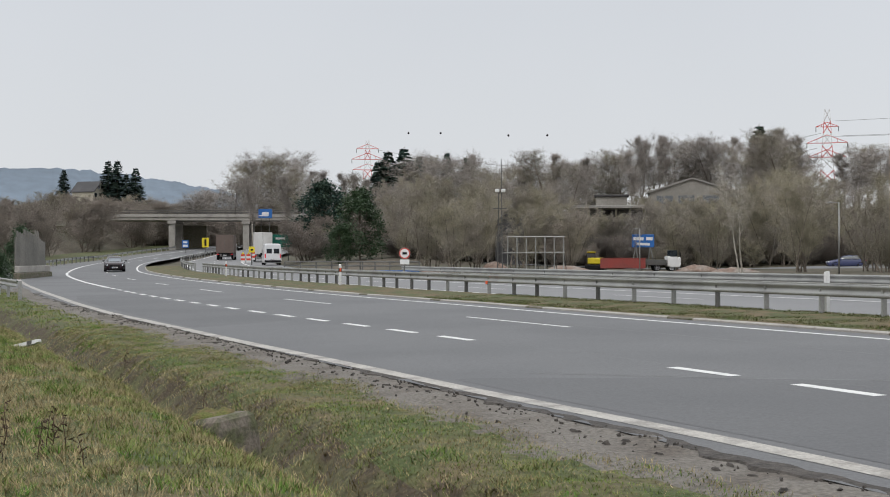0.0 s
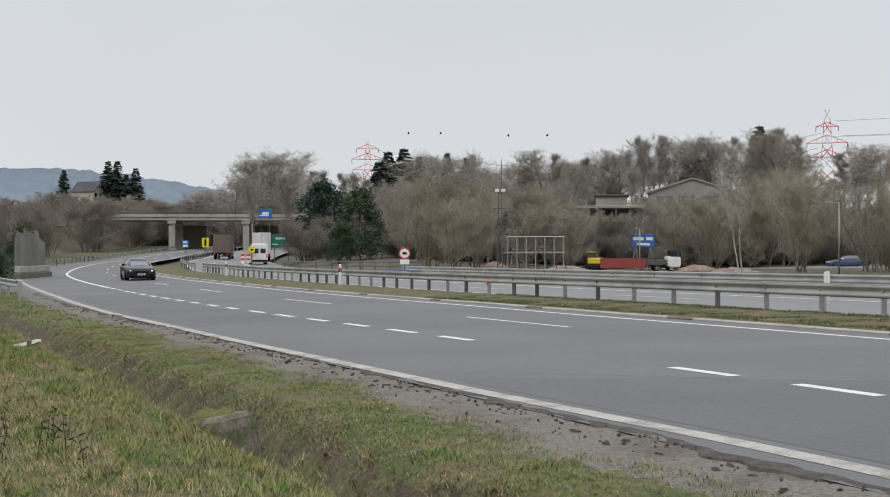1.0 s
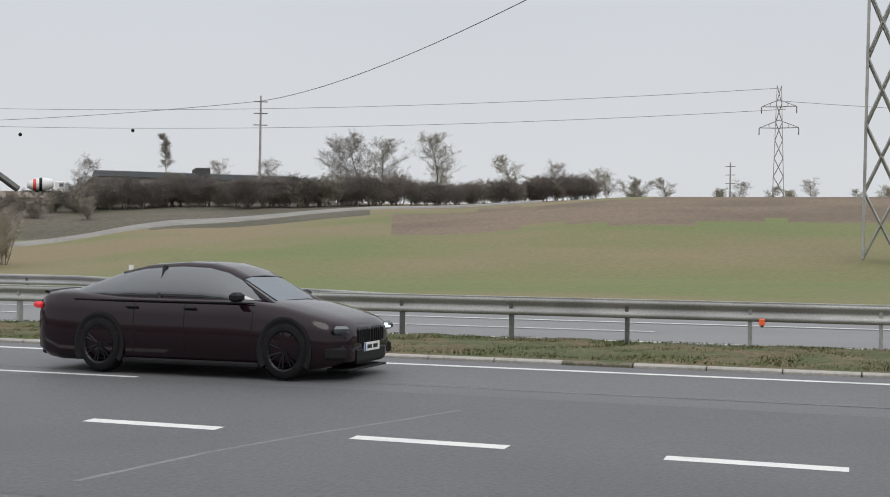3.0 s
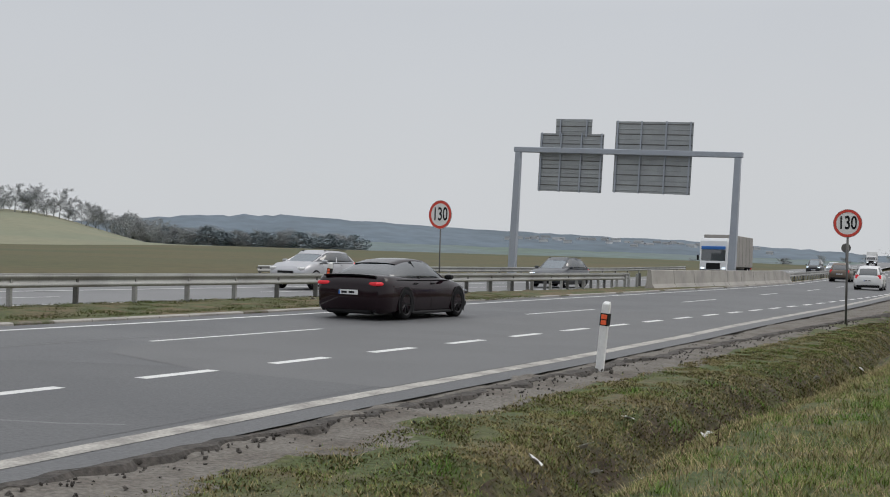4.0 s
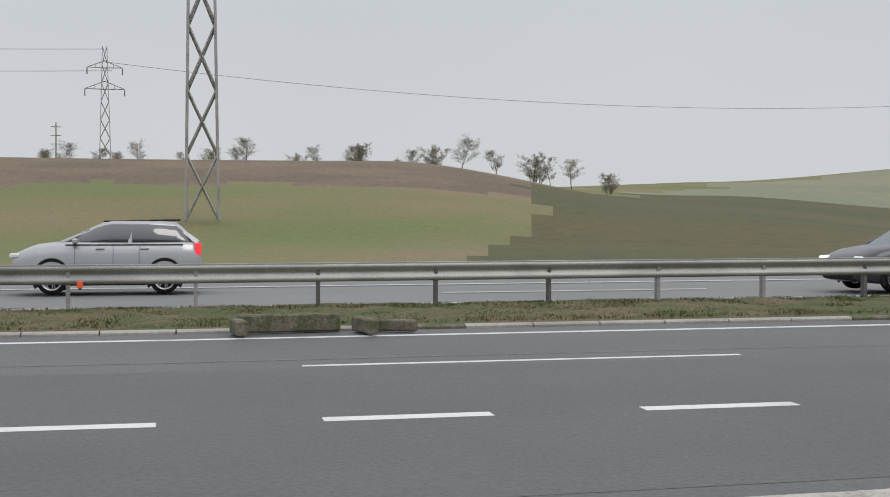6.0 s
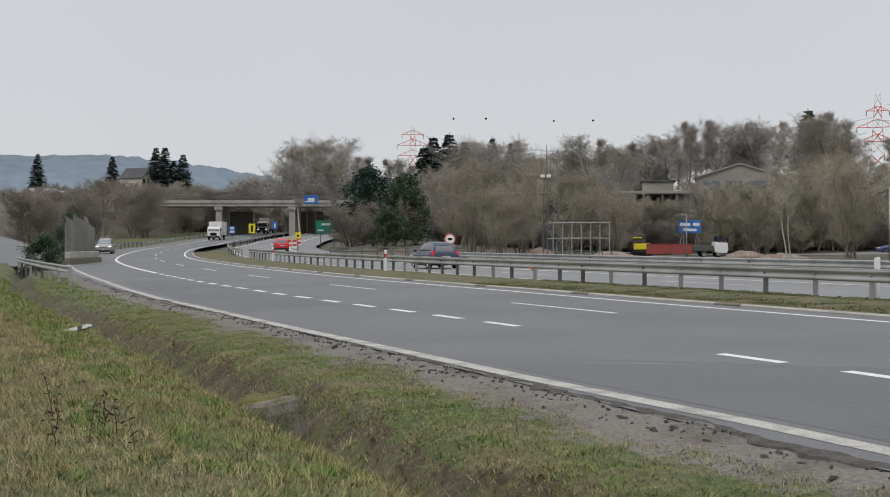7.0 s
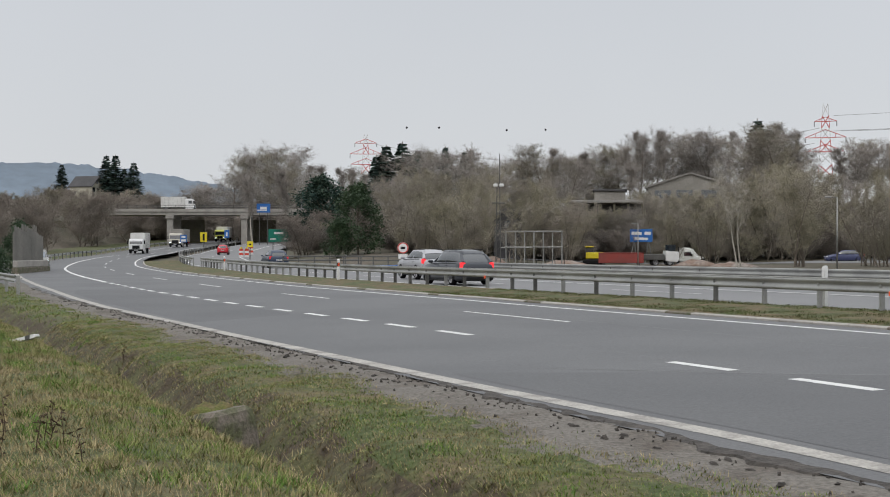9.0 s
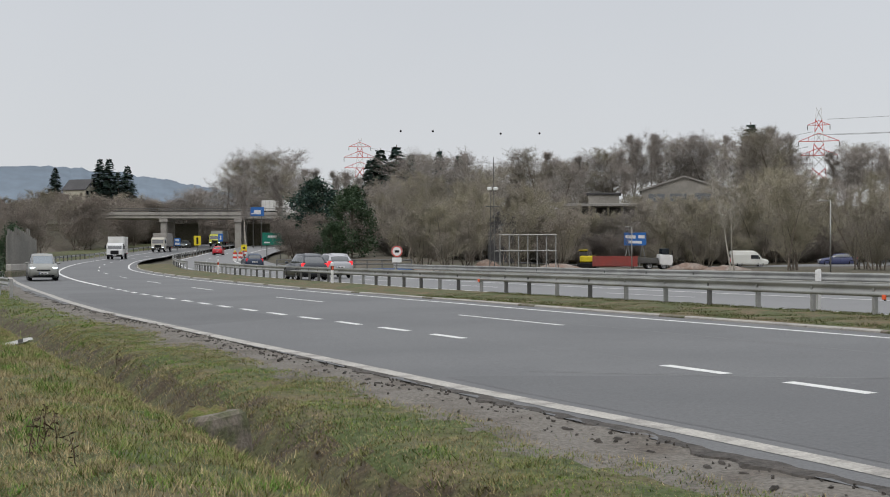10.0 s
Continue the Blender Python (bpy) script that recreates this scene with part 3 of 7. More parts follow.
# crumbling edge of the carriageway
crumbs = Shape()
for k in range(1500):
    s = random.uniform(-45, 40)
    q = -0.5 - abs(random.gauss(0, 0.22)) - (random.random() < 0.25) * random.uniform(0, 0.6)
    r = random.uniform(0.008, 0.028) * (1.6 if random.random() < 0.05 else 1)
    p = on_road(s, q)
    p.z = grade(s) + verge_z(s, q) + r * 0.3
    t = Euler((random.uniform(0, 3), random.uniform(0, 3), random.uniform(0, 6))).to_matrix()
    v = [p + t @ Vector((x * r, y * r, z * r * 0.6)) for x, y, z in ((1, 0.2, 0), (-0.3, 1, 0.1), (-0.9, -0.5, 0), (0.2, -1, -0.1), (0.1, 0, 1), (0, 0.1, -1))]
    crumbs.add(v, [(0, 1, 4), (1, 2, 4), (2, 3, 4), (3, 0, 4), (1, 0, 5), (2, 1, 5), (3, 2, 5), (0, 3, 5)])
for k in range(300):
    s = random.uniform(-40, 30)
    if wob(s, 0, 17, 1.5) < -0.05:
        continue
    q = -0.72 + near_edge(s) - abs(random.gauss(0, 0.16))
    r = random.uniform(0.012, 0.042)
    p = on_road(s, q)
    p.z = grade(s) + verge_z(s, q) + 0.002
    a = heading(s) / 57.3 + random.gauss(0, 0.4)
    ring = [p + Vector((math.cos(a) * x * r * 1.7 - math.sin(a) * y * r * 0.7, math.sin(a) * x * r * 1.7 + math.cos(a) * y * r * 0.7, 0)) for x, y in ((1, 0.3), (0.2, 1), (-0.8, 0.6), (-1, -0.4), (0.1, -1), (0.8, -0.5))]
    up = [v.lerp(p, 0.4) + Vector((0, 0, r * 0.35 + random.uniform(0, 0.01))) for v in ring]
    crumbs.add(ring + up, [tuple(range(6, 12))] + [(i, (i + 1) % 6, (i + 1) % 6 + 6, i + 6) for i in range(6)])
solid("asphalt_crumbs", crumbs, CRUMB, "dark broken asphalt crumbs along the road edge", "rubble", "stuff")
lip = Shape()
lip.loft([[on_road(s, -0.38 - 0.12 * wob(s, 3, 1, 1.6) - 0.1 * wob(s, 9, 2, 0.35), 0.003), on_road(s, -0.52 - 0.2 * wob(s, 3, 1, 1.6) - 0.16 * wob(s, 7, 4, 0.3), 0.0),
           on_road(s, -0.62 - 0.2 * wob(s, 3, 1, 1.6) - 0.16 * wob(s, 7, 4, 0.3), -0.1)] for s in steps(-60, 57, 0.12)], closed=False)
solid("road_lip", lip, CRUMB, "ragged dark broken edge of the asphalt", "road edge")


sh = Shape()
sh.loft([[on_road(s, path_right(s) + (path_left(s) - path_right(s)) * f + (0.05 * wob(s, f, 1, 0.35) if f in (0, 0.02, 0.98, 1) else 0)) + Vector((0, 0, 0.065 + CROSS * 0.9 + (-0.1 if f in (0, 1) else 0))) for f in (0, 0.02, 0.5, 0.98, 1)] for s in steps(-60, 0, 0.5) + steps(0, 60, 0.12)[1:] + steps(60, 380, 6)[1:]], closed=False)
sh.v = [(x, y, z - 0.02) for x, y, z in sh.v]
solid("cycle_path", sh, ASPHALT_PATH, "narrow grey asphalt cycle path", "path")


# ---- guard rails ----
def guard_rail(name, label, s0, s1, q, height=0.75, both=False, spacing=2.0, low_end=0.0, cap=True):
    root = thing(name, pose(0, 0, 0), label, "guard rail", "guard rails")
    qq = q if callable(q) else (lambda s: q)

    def lift(s):
        return height - (0.45 * max(0, 1 - (s1 - s) / low_end) if low_end else 0)
    n = int((s1 - s0) / 4)
    for k in range(n):
        a, b = s0 + k * 4, s0 + k * 4 + 4
        for side in ((-1, 1) if both else (-1,)):
            sh = Shape()
            wave = ((-0.155, 0.06), (-0.14, 0.10), (-0.07, 0.10), (-0.03, 0.04), (0.03, 0.04), (0.07, 0.10), (0.14, 0.10), (0.155, 0.06))
            sh.loft([[on_road(s, qq(s) + side * d, lift(s) - 0.155 + z) for z, d in wave] for s in steps(a, b + 0.02, 2.0)], closed=False)
            part("beam", sh, STEEL, root, smooth=True)
        if cap:
            sh = Shape()
            sh.loft([[on_road(s, qq(s) + d, lift(s) - 0.02 + z) for d, z in ((-0.1, 0), (-0.1, 0.03), (0.1, 0.03), (0.1, 0))] for s in steps(a, b, 2.0)])
            part("top_beam", sh, STEEL, root)
    for k in range(int((s1 - s0) / spacing) + 1):
        s = s0 + k * spacing + 0.3
        m = road_pose(s, qq(s))
        sh = Shape().box(0, 0, -0.3, 0.06, 0.13, 0.28 + lift(s), bevel=0.008)
        ob = part("post", sh, STEEL_DARK if random.random() < 0.45 else STEEL, root)
        ob.matrix_basis = m
    return root


guard_rail("guard_rail", "long double galvanised guard rail on the median", -112, 62, lambda s: 14.1 + 0.012 * max(0, -s - 25) , 0.78, False)
guard_rail("guard_rail", "galvanised guard rail beyond the concrete barrier", 99, 170, 12.6, 0.78)
guard_rail("guard_rail", "galvanised guard rail along the far shoulder", -84, -8, 25.6, 0.78, low_end=14.0, cap=False, spacing=4.0)
guard_rail("guard_rail", "galvanised guard rail below the gantry along the far shoulder", 46, 130, 27.0, 0.8, cap=False, spacing=4.0)
guard_rail("guard_rail", "galvanised guard rail by the median gap", 44, 66, lambda s: 15.2, 0.78, cap=False)

# concrete barrier round the gantry's foot
barrier = thing("concrete_barrier", pose(0, 0, 0), "stained grey concrete barrier blocks on the median", "barrier")
for k in range(10):
    s0 = 60.5 + k * 3.9
    rings = []
    for s in (s0 + 0.02, s0 + 3.86):
        qm = 12.9 - 0.6 * (s - 60) / 39
        top = 1.0 if (k < 9 or s < s0 + 1) else 0.75
        rings.append([on_road(s, qm + d, z) for d, z in ((-0.32, -0.05), (-0.30, 0.1), (-0.16, 0.3), (-0.1, top - 0.02), (-0.08, top), (0.08, top), (0.1, top - 0.02), (0.16, 0.3), (0.32, -0.05))])
    part("barrier_block", Shape().loft(rings), CONCRETE, barrier)

DECK = 8.3
BRIDGE = pose(-50, 262, 2.0, 0, 0, 2)
parked_spot = (46, 143)


# ---- vehicles ----
def ring_body(x, w, b, sh, crown=0.03):
    """A cross section of the lower body."""
    h = sh - b
    half = [(0.86 * w, b), (0.97 * w, b + 0.10 * h), (1.0 * w, b + 0.45 * h), (0.985 * w, b + 0.72 * h), (0.95 * w, sh - 0.05), (0.86 * w, sh), (0.45 * w, sh + crown)]
    return [(x, -y, z) for y, z in half] + [(x, y, z) for y, z in half[::-1]]


def wheel(parent, x, y, r, width, rim, spokes=7, tail=False):
    side = 1 if y > 0 else -1
    ob = new("wheel")
    ob.parent = parent
    ob.location = (x, y, r)
    sh = Shape()
    prof = ((-0.5, 0.72), (-0.5, 0.93), (-0.36, 1.0), (0.36, 1.0), (0.5, 0.93), (0.5, 0.72))
    n = 26
    rings = [[(math.cos(2 * math.pi * i / n) * r * k, d * width, math.sin(2 * math.pi * i / n) * r * k) for d, k in prof] for i in range(n + 1)]
    sh.loft(rings, closed=False)
    part("tyre", sh, TYRE, ob, smooth=True)
    sh = Shape()
    sh.loft([[(math.cos(2 * math.pi * i / n) * r * k, side * d * width, math.sin(2 * math.pi * i / n) * r * k) for d, k in ((0.46, 0.75), (0.5, 0.72), (0.44, 0.66), (-0.2, 0.64))] for i in range(n + 1)], closed=False)
    sh.rod((0, side * width * 0.2, 0), (0, side * width * 0.42, 0), r * 0.16, r * 0.13, 12)
    for k in range(spokes):
        a = 2 * math.pi * k / spokes
        for da in (-0.13, 0.13):
            sh.rod((math.cos(a) * r * 0.1, side * width * 0.36, math.sin(a) * r * 0.1), (math.cos(a + da) * r * 0.66, side * width * 0.42, math.sin(a + da) * r * 0.66), r * 0.045, r * 0.04, 5)
    part("rim", sh, rim, ob)
    sh = Shape().rod((0, -side * width * 0.3, 0), (0, side * width * 0.12, 0), r * 0.6, r * 0.6, 16)
    part("brake_disc", sh, BLACK, ob)
    return ob


def plate(parent, x, z, turn, y=0.0, eu=True):
    """A number plate with plain bars in place of its characters."""
    s = -1 if turn else 1
    ob = part("number_plate", Shape().box(x, y, z, 0.012, 0.52, 0.11, bevel=0.003), WHITE, parent, "white number plate with dark bars")
    for k in (-0.09, 0.11):
        part("bar", Shape().box(x + s * 0.007, y + k, z + 0.03, 0.004, 0.15, 0.05), BLACK, ob)
    part("blue_band", Shape().box(x + s * 0.007, y + (0.24 if s < 0 else -0.24), z + 0.004, 0.004, 0.04, 0.1), BLUE, ob)


def car(name, label, colour, L, Wd, H, hood, tail, roof, belt, wheel_x, r=0.33, clear=0.17, rim=None, lamps=True, brake=False, group="", sporty=False, rails=False, m=None, band=None):
    """hood and tail: (x, height) along the front and rear deck; roof: (x, height, half width) along the cabin."""
    root = thing(name, m or pose(0, 0, 0), label, "car", group)
    rim = rim or RIM
    w, f, b = Wd / 2, L / 2, -L / 2
    # lower body
    deck = sorted(tail + hood)
    xs = [p[0] for p in deck]
    zs = [p[1] for p in deck]
    cuts = sorted(set([b, b + 0.05, b + 0.18, b + 0.45, f - 0.55, f - 0.28, f - 0.1, f - 0.02, f] + [b + L * k / 22 for k in range(1, 22)]))
    rings = []
    for x in cuts:
        e = min((f - x) / 0.6, (x - b) / 0.5, 1)
        e = max(e, 0)
        blunt = 0.6 if sporty and x > 0 else 0.8
        ww = w * (blunt + (1 - blunt) * math.sqrt(max(0.0, 1 - (1 - e) ** 2)))
        z0 = clear + (0.10 * (1 - e) ** 2 if e < 1 else 0)
        top = float(np.interp(x, xs, zs))
        rings.append(ring_body(x, ww, z0, top, 0.035))
    part("body", Shape().loft(rings), colour, root, smooth=True)
    # glass house
    rr = []
    for x, z, hw in roof:
        base = float(np.interp(x, xs, zs)) - 0.06
        zz = max(z, base + 0.02)
        bw = float(np.interp(x, [roof[0][0], roof[1][0], roof[-2][0], roof[-1][0]], [w * 0.74, w * 0.86, w * 0.86, w * 0.72]))
        half = [(bw, base), (bw * 0.985, base + (zz - base) * 0.3), (hw + (bw - hw) * 0.25, base + (zz - base) * 0.8), (hw * 0.93, zz - 0.025), (hw * 0.6, zz)]
        rr.append([(x, -y, h) for y, h in half] + [(x, y, h) for y, h in half[::-1]])
    part("window_glass", Shape().loft(rr), GLASS, root, "dark tinted glass", True)
    part("windscreen", Shape().loft([[(x + 0.005, y, z + 0.006) for x, y, z in ring[3:7]] for ring in rr[-2:]], closed=False), SCREEN, root, "sloping windscreen with a sky reflection", True)
    # roof skin and pillars in body colour
    top = [p for p in roof if p[1] > H - 0.22]
    skin = []
    for x, z, hw in top:
        skin.append([(x, -hw * 1.0, z - 0.07), (x, -hw * 0.96, z - 0.012), (x, -hw * 0.6, z + 0.014), (x, 0, z + 0.022), (x, hw * 0.6, z + 0.014), (x, hw * 0.96, z - 0.012), (x, hw * 1.0, z - 0.07)])
    part("roof", Shape().loft(skin, closed=False), colour, root, smooth=True)
    for sgn in (-1, 1):
        lo = float(np.interp(roof[-1][0], xs, zs))
        part("front_pillar", Shape().rod((roof[-1][0] + 0.02, sgn * w * 0.74, lo - 0.02), (top[-1][0] - 0.05, sgn * top[-1][2] * 0.96, top[-1][1] - 0.04), 0.035, 0.03, 6), colour, root)
        lo = float(np.interp(roof[0][0], xs, zs))
        if not sporty:
            part("rear_pillar", Shape().rod((roof[0][0] - 0.02, sgn * w * 0.74, lo - 0.02), (top[0][0] + 0.05, sgn * top[0][2] * 0.96, top[0][1] - 0.04), 0.09, 0.07, 6), colour, root)
        mid = (roof[0][0] + roof[-1][0]) / 2 - 0.05
        part("centre_pillar", Shape().rod((mid, sgn * w * 0.865, belt - 0.05), (mid - 0.08, sgn * top[0][2] * 1.0, H - 0.06), 0.05, 0.045, 6), colour if not sporty else BLACK, root)
        sillp = Shape()
        sillp.rod((roof[0][0] + 0.3, sgn * w * 0.955, belt - 0.045), (roof[-1][0] - 0.2, sgn * w * 0.955, belt - 0.045), 0.012, 0.012, 5)
        part("window_trim", sillp, BLACK, root)
        if rails:
            part("roof_rail", Shape().rod((top[0][0] + 0.1, sgn * top[0][2] * 0.86, H + 0.02), (top[-1][0] - 0.3, sgn * top[-1][2] * 0.86, H - 0.01), 0.018, 0.018, 6), BLACK, root)
        part("mirror", Shape().box(roof[-1][0] - 0.42, sgn * (w + 0.05), belt - 0.03, 0.13, 0.2, 0.12, bevel=0.035), BLACK if sporty else colour, root)
        for hx in (0.25, -0.72):
            part("door_handle", Shape().box(hx - 0.1, sgn * (w * 0.985), belt - 0.14, 0.19, 0.03, 0.03, bevel=0.008), BLACK if sporty else colour, root)
        part("sill", Shape().box((wheel_x[0] + wheel_x[1]) / 2, sgn * w * 0.955, clear - 0.01, wheel_x[0] - wheel_x[1] - 2 * r - 0.1, 0.08, 0.07, bevel=0.02), BLACK, root)
        for wx in wheel_x:
            arch = Shape()
            n = 18
            arch.loft([[(wx + math.cos(math.pi * i / n) * (r + k), sgn * (w * 0.90 + d), r * 0.98 + math.sin(math.pi * i / n) * (r + k)) for k, d in ((-0.36, 0.0), (0.045, w * 0.105), (0.075, w * 0.10))] for i in range(-3, n + 4)], closed=False)
            part("wheel_arch", arch, BLACK, root)
            wheel(root, wx, sgn * (w - 0.125), r, 0.23 if not sporty else 0.27, rim)
        fz = float(np.interp(f - 0.25, xs, zs))
        sweep = Matrix.Rotation(-sgn * 0.5, 3, "Z")
        if sporty:
            sweep = Matrix.Rotation(-sgn * 0.72, 3, "Z")
            lamp = part("headlight", Shape().box(f - 0.20, sgn * w * 0.70, fz - 0.17, 0.22, 0.44, 0.105, sweep, 0.035), GLASS, root, "dark slim headlight with two lit elements")
            for off in (-0.09, 0.10):
                o = sweep @ Vector((0.108, sgn * off, 0))
                part("light_element", Shape().box(f - 0.20 + o.x, sgn * w * 0.70 + o.y, fz - 0.15, 0.02, 0.14, 0.03, sweep, 0.006).box(f - 0.20 + o.x, sgn * w * 0.70 + o.y, fz - 0.12, 0.02, 0.05, 0.03, sweep, 0.006), LAMP_ON, lamp)
        else:
            part("headlight", Shape().box(f - 0.125, sgn * w * 0.70, fz - 0.15, 0.22, 0.32, 0.11, sweep, 0.03), LAMP_ON if lamps else WHITE, root)
        bz = float(np.interp(b + 0.1, xs, zs))
        part("taillight", Shape().box(b + (0.085 if sporty else 0.10), sgn * w * (0.67 if sporty else 0.76), bz - (0.19 if sporty else 0.27), 0.22 if sporty else 0.14, 0.44 if sporty else 0.22, 0.085 if sporty else 0.27, Matrix.Rotation(sgn * 0.42, 3, "Z"), 0.03), BRAKE if brake else TAIL, root)
    gz = float(np.interp(f - 0.1, xs, zs))
    if sporty:
        for sgn in (-1, 1):
            g = part("grille", Shape().box(f - 0.03, sgn * 0.235, gz - 0.26, 0.10, 0.40, 0.21, bevel=0.06), BLACK, root)
            slats = Shape()
            for k in range(5):
                slats.box(f + 0.026, sgn * 0.235 - 0.14 + k * 0.07, gz - 0.23, 0.012, 0.012, 0.16)
            part("slat", slats, RIM_DARK, g)
            part("air_intake", Shape().box(f - 0.22, sgn * w * 0.72, clear + 0.10, 0.3, 0.34, 0.20, Matrix.Rotation(-sgn * 0.5, 3, "Z"), 0.05), BLACK, root)
            for k in (0, 1):
                part("exhaust", Shape().rod((b + 0.02, sgn * (w * 0.60 + k * 0.11), clear + 0.09), (b + 0.2, sgn * (w * 0.60 + k * 0.11), clear + 0.09), 0.045, 0.045, 12), RIM_DARK, root)
        part("spoiler", Shape().loft([[(b + 0.03, y, z + 0.03), (b + 0.0, y, z + 0.065), (b + 0.05, y, z + 0.07), (b + 0.2, y, z + 0.01)] for y, z in [(yy, float(np.interp(b + 0.1, xs, zs)) - 0.05 * (yy / w) ** 2) for yy in np.linspace(-w * 0.72, w * 0.72, 9)]]), BLACK, root)
        part("splitter", Shape().box(f - 0.2, 0, clear - 0.03, 0.36, Wd * 0.66, 0.03, bevel=0.01), BLACK, root)
        part("diffuser", Shape().box(b + 0.14, 0, clear + 0.0, 0.24, Wd * 0.62, 0.2, bevel=0.04), BLACK, root)
        part("lower_intake", Shape().box(f - 0.04, 0, clear + 0.05, 0.12, Wd * 0.5, 0.21, bevel=0.05), BLACK, root)
        part("badge", Shape().rod((f - 0.2, 0, gz + 0.025), (f - 0.19, 0, gz + 0.04), 0.04, 0.04, 14), RIM, root)
    else:
        part("grille", Shape().box(f - 0.03, 0, gz - 0.24, 0.07, Wd * 0.42, 0.12, bevel=0.02), BLACK, root)
        part("bumper", Shape().box(f - 0.06, 0, clear + 0.06, 0.12, Wd * 0.7, 0.16, bevel=0.04), BLACK, root)
        part("rear_bumper", Shape().box(b + 0.09, 0, clear + 0.02, 0.2, Wd * 0.8, 0.2, bevel=0.05), BLACK, root)
    for sgn in (-1, 1):
        for x in ((wheel_x[0] - r - 0.16), (wheel_x[0] + wheel_x[1]) / 2 - 0.1, wheel_x[1] + r + 0.22):
            top = float(np.interp(x, xs, zs))
            side = [(y, z) for _, y, z in ring_body(x, w, clear, top, 0.035)[7:]][::-1]
            lows, outs = [z for _, z in side], [y for y, _ in side]
            gap = [[(x + d, sgn * (float(np.interp(z, lows, outs)) + 0.002), z) for d in (-0.005, 0.005)] for z in np.linspace(clear + 0.12, belt - 0.06, 9)]
            part("door_gap", Shape().loft(gap, closed=False), BLACK, root)
    root.scale = (0.87 if sporty else 0.905, 1, 1)
    plate(root, f + 0.025, clear + (0.2 if sporty else 0.22), 0)
    plate(root, b - 0.015, (clear + 0.44) if sporty else clear + 0.42, 1)
    return root


def hatch(name, label, colour, L=4.0, Wd=1.68, H=1.45, **kw):
    f, b = L / 2, -L / 2
    hood = [(f, 0.62), (f - 0.12, 0.72), (f - 0.5, 0.84), (f - 1.1, 0.95), (f - 1.3, 0.97)]
    tail = [(b, 0.80), (b + 0.1, 0.97), (b + 0.4, 0.98), (b + 1.4, 0.97)]
    roof = [(b + 0.10, 0.99, 0.56), (b + 0.32, H - 0.20, 0.56), (b + 0.50, H - 0.05, 0.57), (b + 1.1, H, 0.58), (b + 1.9, H - 0.005, 0.58), (f - 1.9, H - 0.06, 0.57), (f - 1.65, H - 0.16, 0.57), (f - 0.95, 0.95, 0.6)]
    return car(name, label, colour, L, Wd, H, hood, tail, roof, 0.97, (f - 0.82, b + 0.70), kw.pop("r", 0.30), **kw)


def suv(name, label, colour, L=4.4, Wd=1.82, H=1.64, **kw):
    f, b = L / 2, -L / 2
    hood = [(f, 0.70), (f - 0.1, 0.84), (f - 0.5, 1.0), (f - 1.25, 1.08)]
    tail = [(b, 0.85), (b + 0.1, 1.06), (b + 0.4, 1.08), (b + 1.4, 1.07)]
    roof = [(b + 0.10, 1.10, 0.58), (b + 0.36, H - 0.20, 0.6), (b + 0.55, H - 0.05, 0.62), (b + 1.2, H, 0.64), (b + 2.0, H, 0.64), (f - 1.95, H - 0.06, 0.62), (f - 1.7, H - 0.16, 0.62), (f - 0.98, 1.07, 0.62)]
    return car(name, label, colour, L, Wd, H, hood, tail, roof, 1.07, (f - 0.88, b + 0.82), kw.pop("r", 0.345), kw.pop("clear", 0.2), **kw)


def estate(name, label, colour, L=4.7, Wd=1.78, H=1.50, **kw):
    f, b = L / 2, -L / 2
    hood = [(f, 0.62), (f - 0.12, 0.72), (f - 0.55, 0.86), (f - 1.35, 0.97)]
    tail = [(b, 0.8), (b + 0.1, 0.97), (b + 0.4, 0.98), (b + 1.4, 0.97)]
    roof = [(b + 0.12, 1.0, 0.56), (b + 0.5, H - 0.18, 0.57), (b + 0.7, H - 0.06, 0.58), (b + 1.5, H, 0.6), (b + 2.4, H, 0.6), (f - 2.1, H - 0.06, 0.58), (f - 1.85, H - 0.15, 0.58), (f - 1.08, 0.96, 0.6)]
    return car(name, label, colour, L, Wd, H, hood, tail, roof, 0.97, (f - 0.9, b + 0.98), kw.pop("r", 0.32), rails=True, **kw)


def coupe(name, label, colour):
    L, Wd, H = 5.1, 1.93, 1.42
    f, b = L / 2, -L / 2
    hood = [(f, 0.58), (f - 0.08, 0.68), (f - 0.35, 0.77), (f - 0.9, 0.89), (f - 1.55, 0.965), (f - 1.75, 0.97)]
    tail = [(b, 0.78), (b + 0.06, 0.97), (b + 0.3, 1.02), (b + 0.7, 1.02), (b + 1.5, 0.975)]
    roof = [(b + 0.42, 1.03, 0.56), (b + 0.85, 1.17, 0.57), (b + 1.3, 1.30, 0.575), (b + 1.75, H - 0.035, 0.58), (b + 2.35, H, 0.585), (b + 2.8, H - 0.015, 0.585), (f - 2.0, H - 0.08, 0.58), (f - 1.75, H - 0.18, 0.58), (f - 1.18, 0.955, 0.6)]
    return car(name, label, colour, L, Wd, H, hood, tail, roof, 0.97, (f - 0.88, b + 1.19), 0.352, 0.13, RIM_DARK, True, False, "", True)


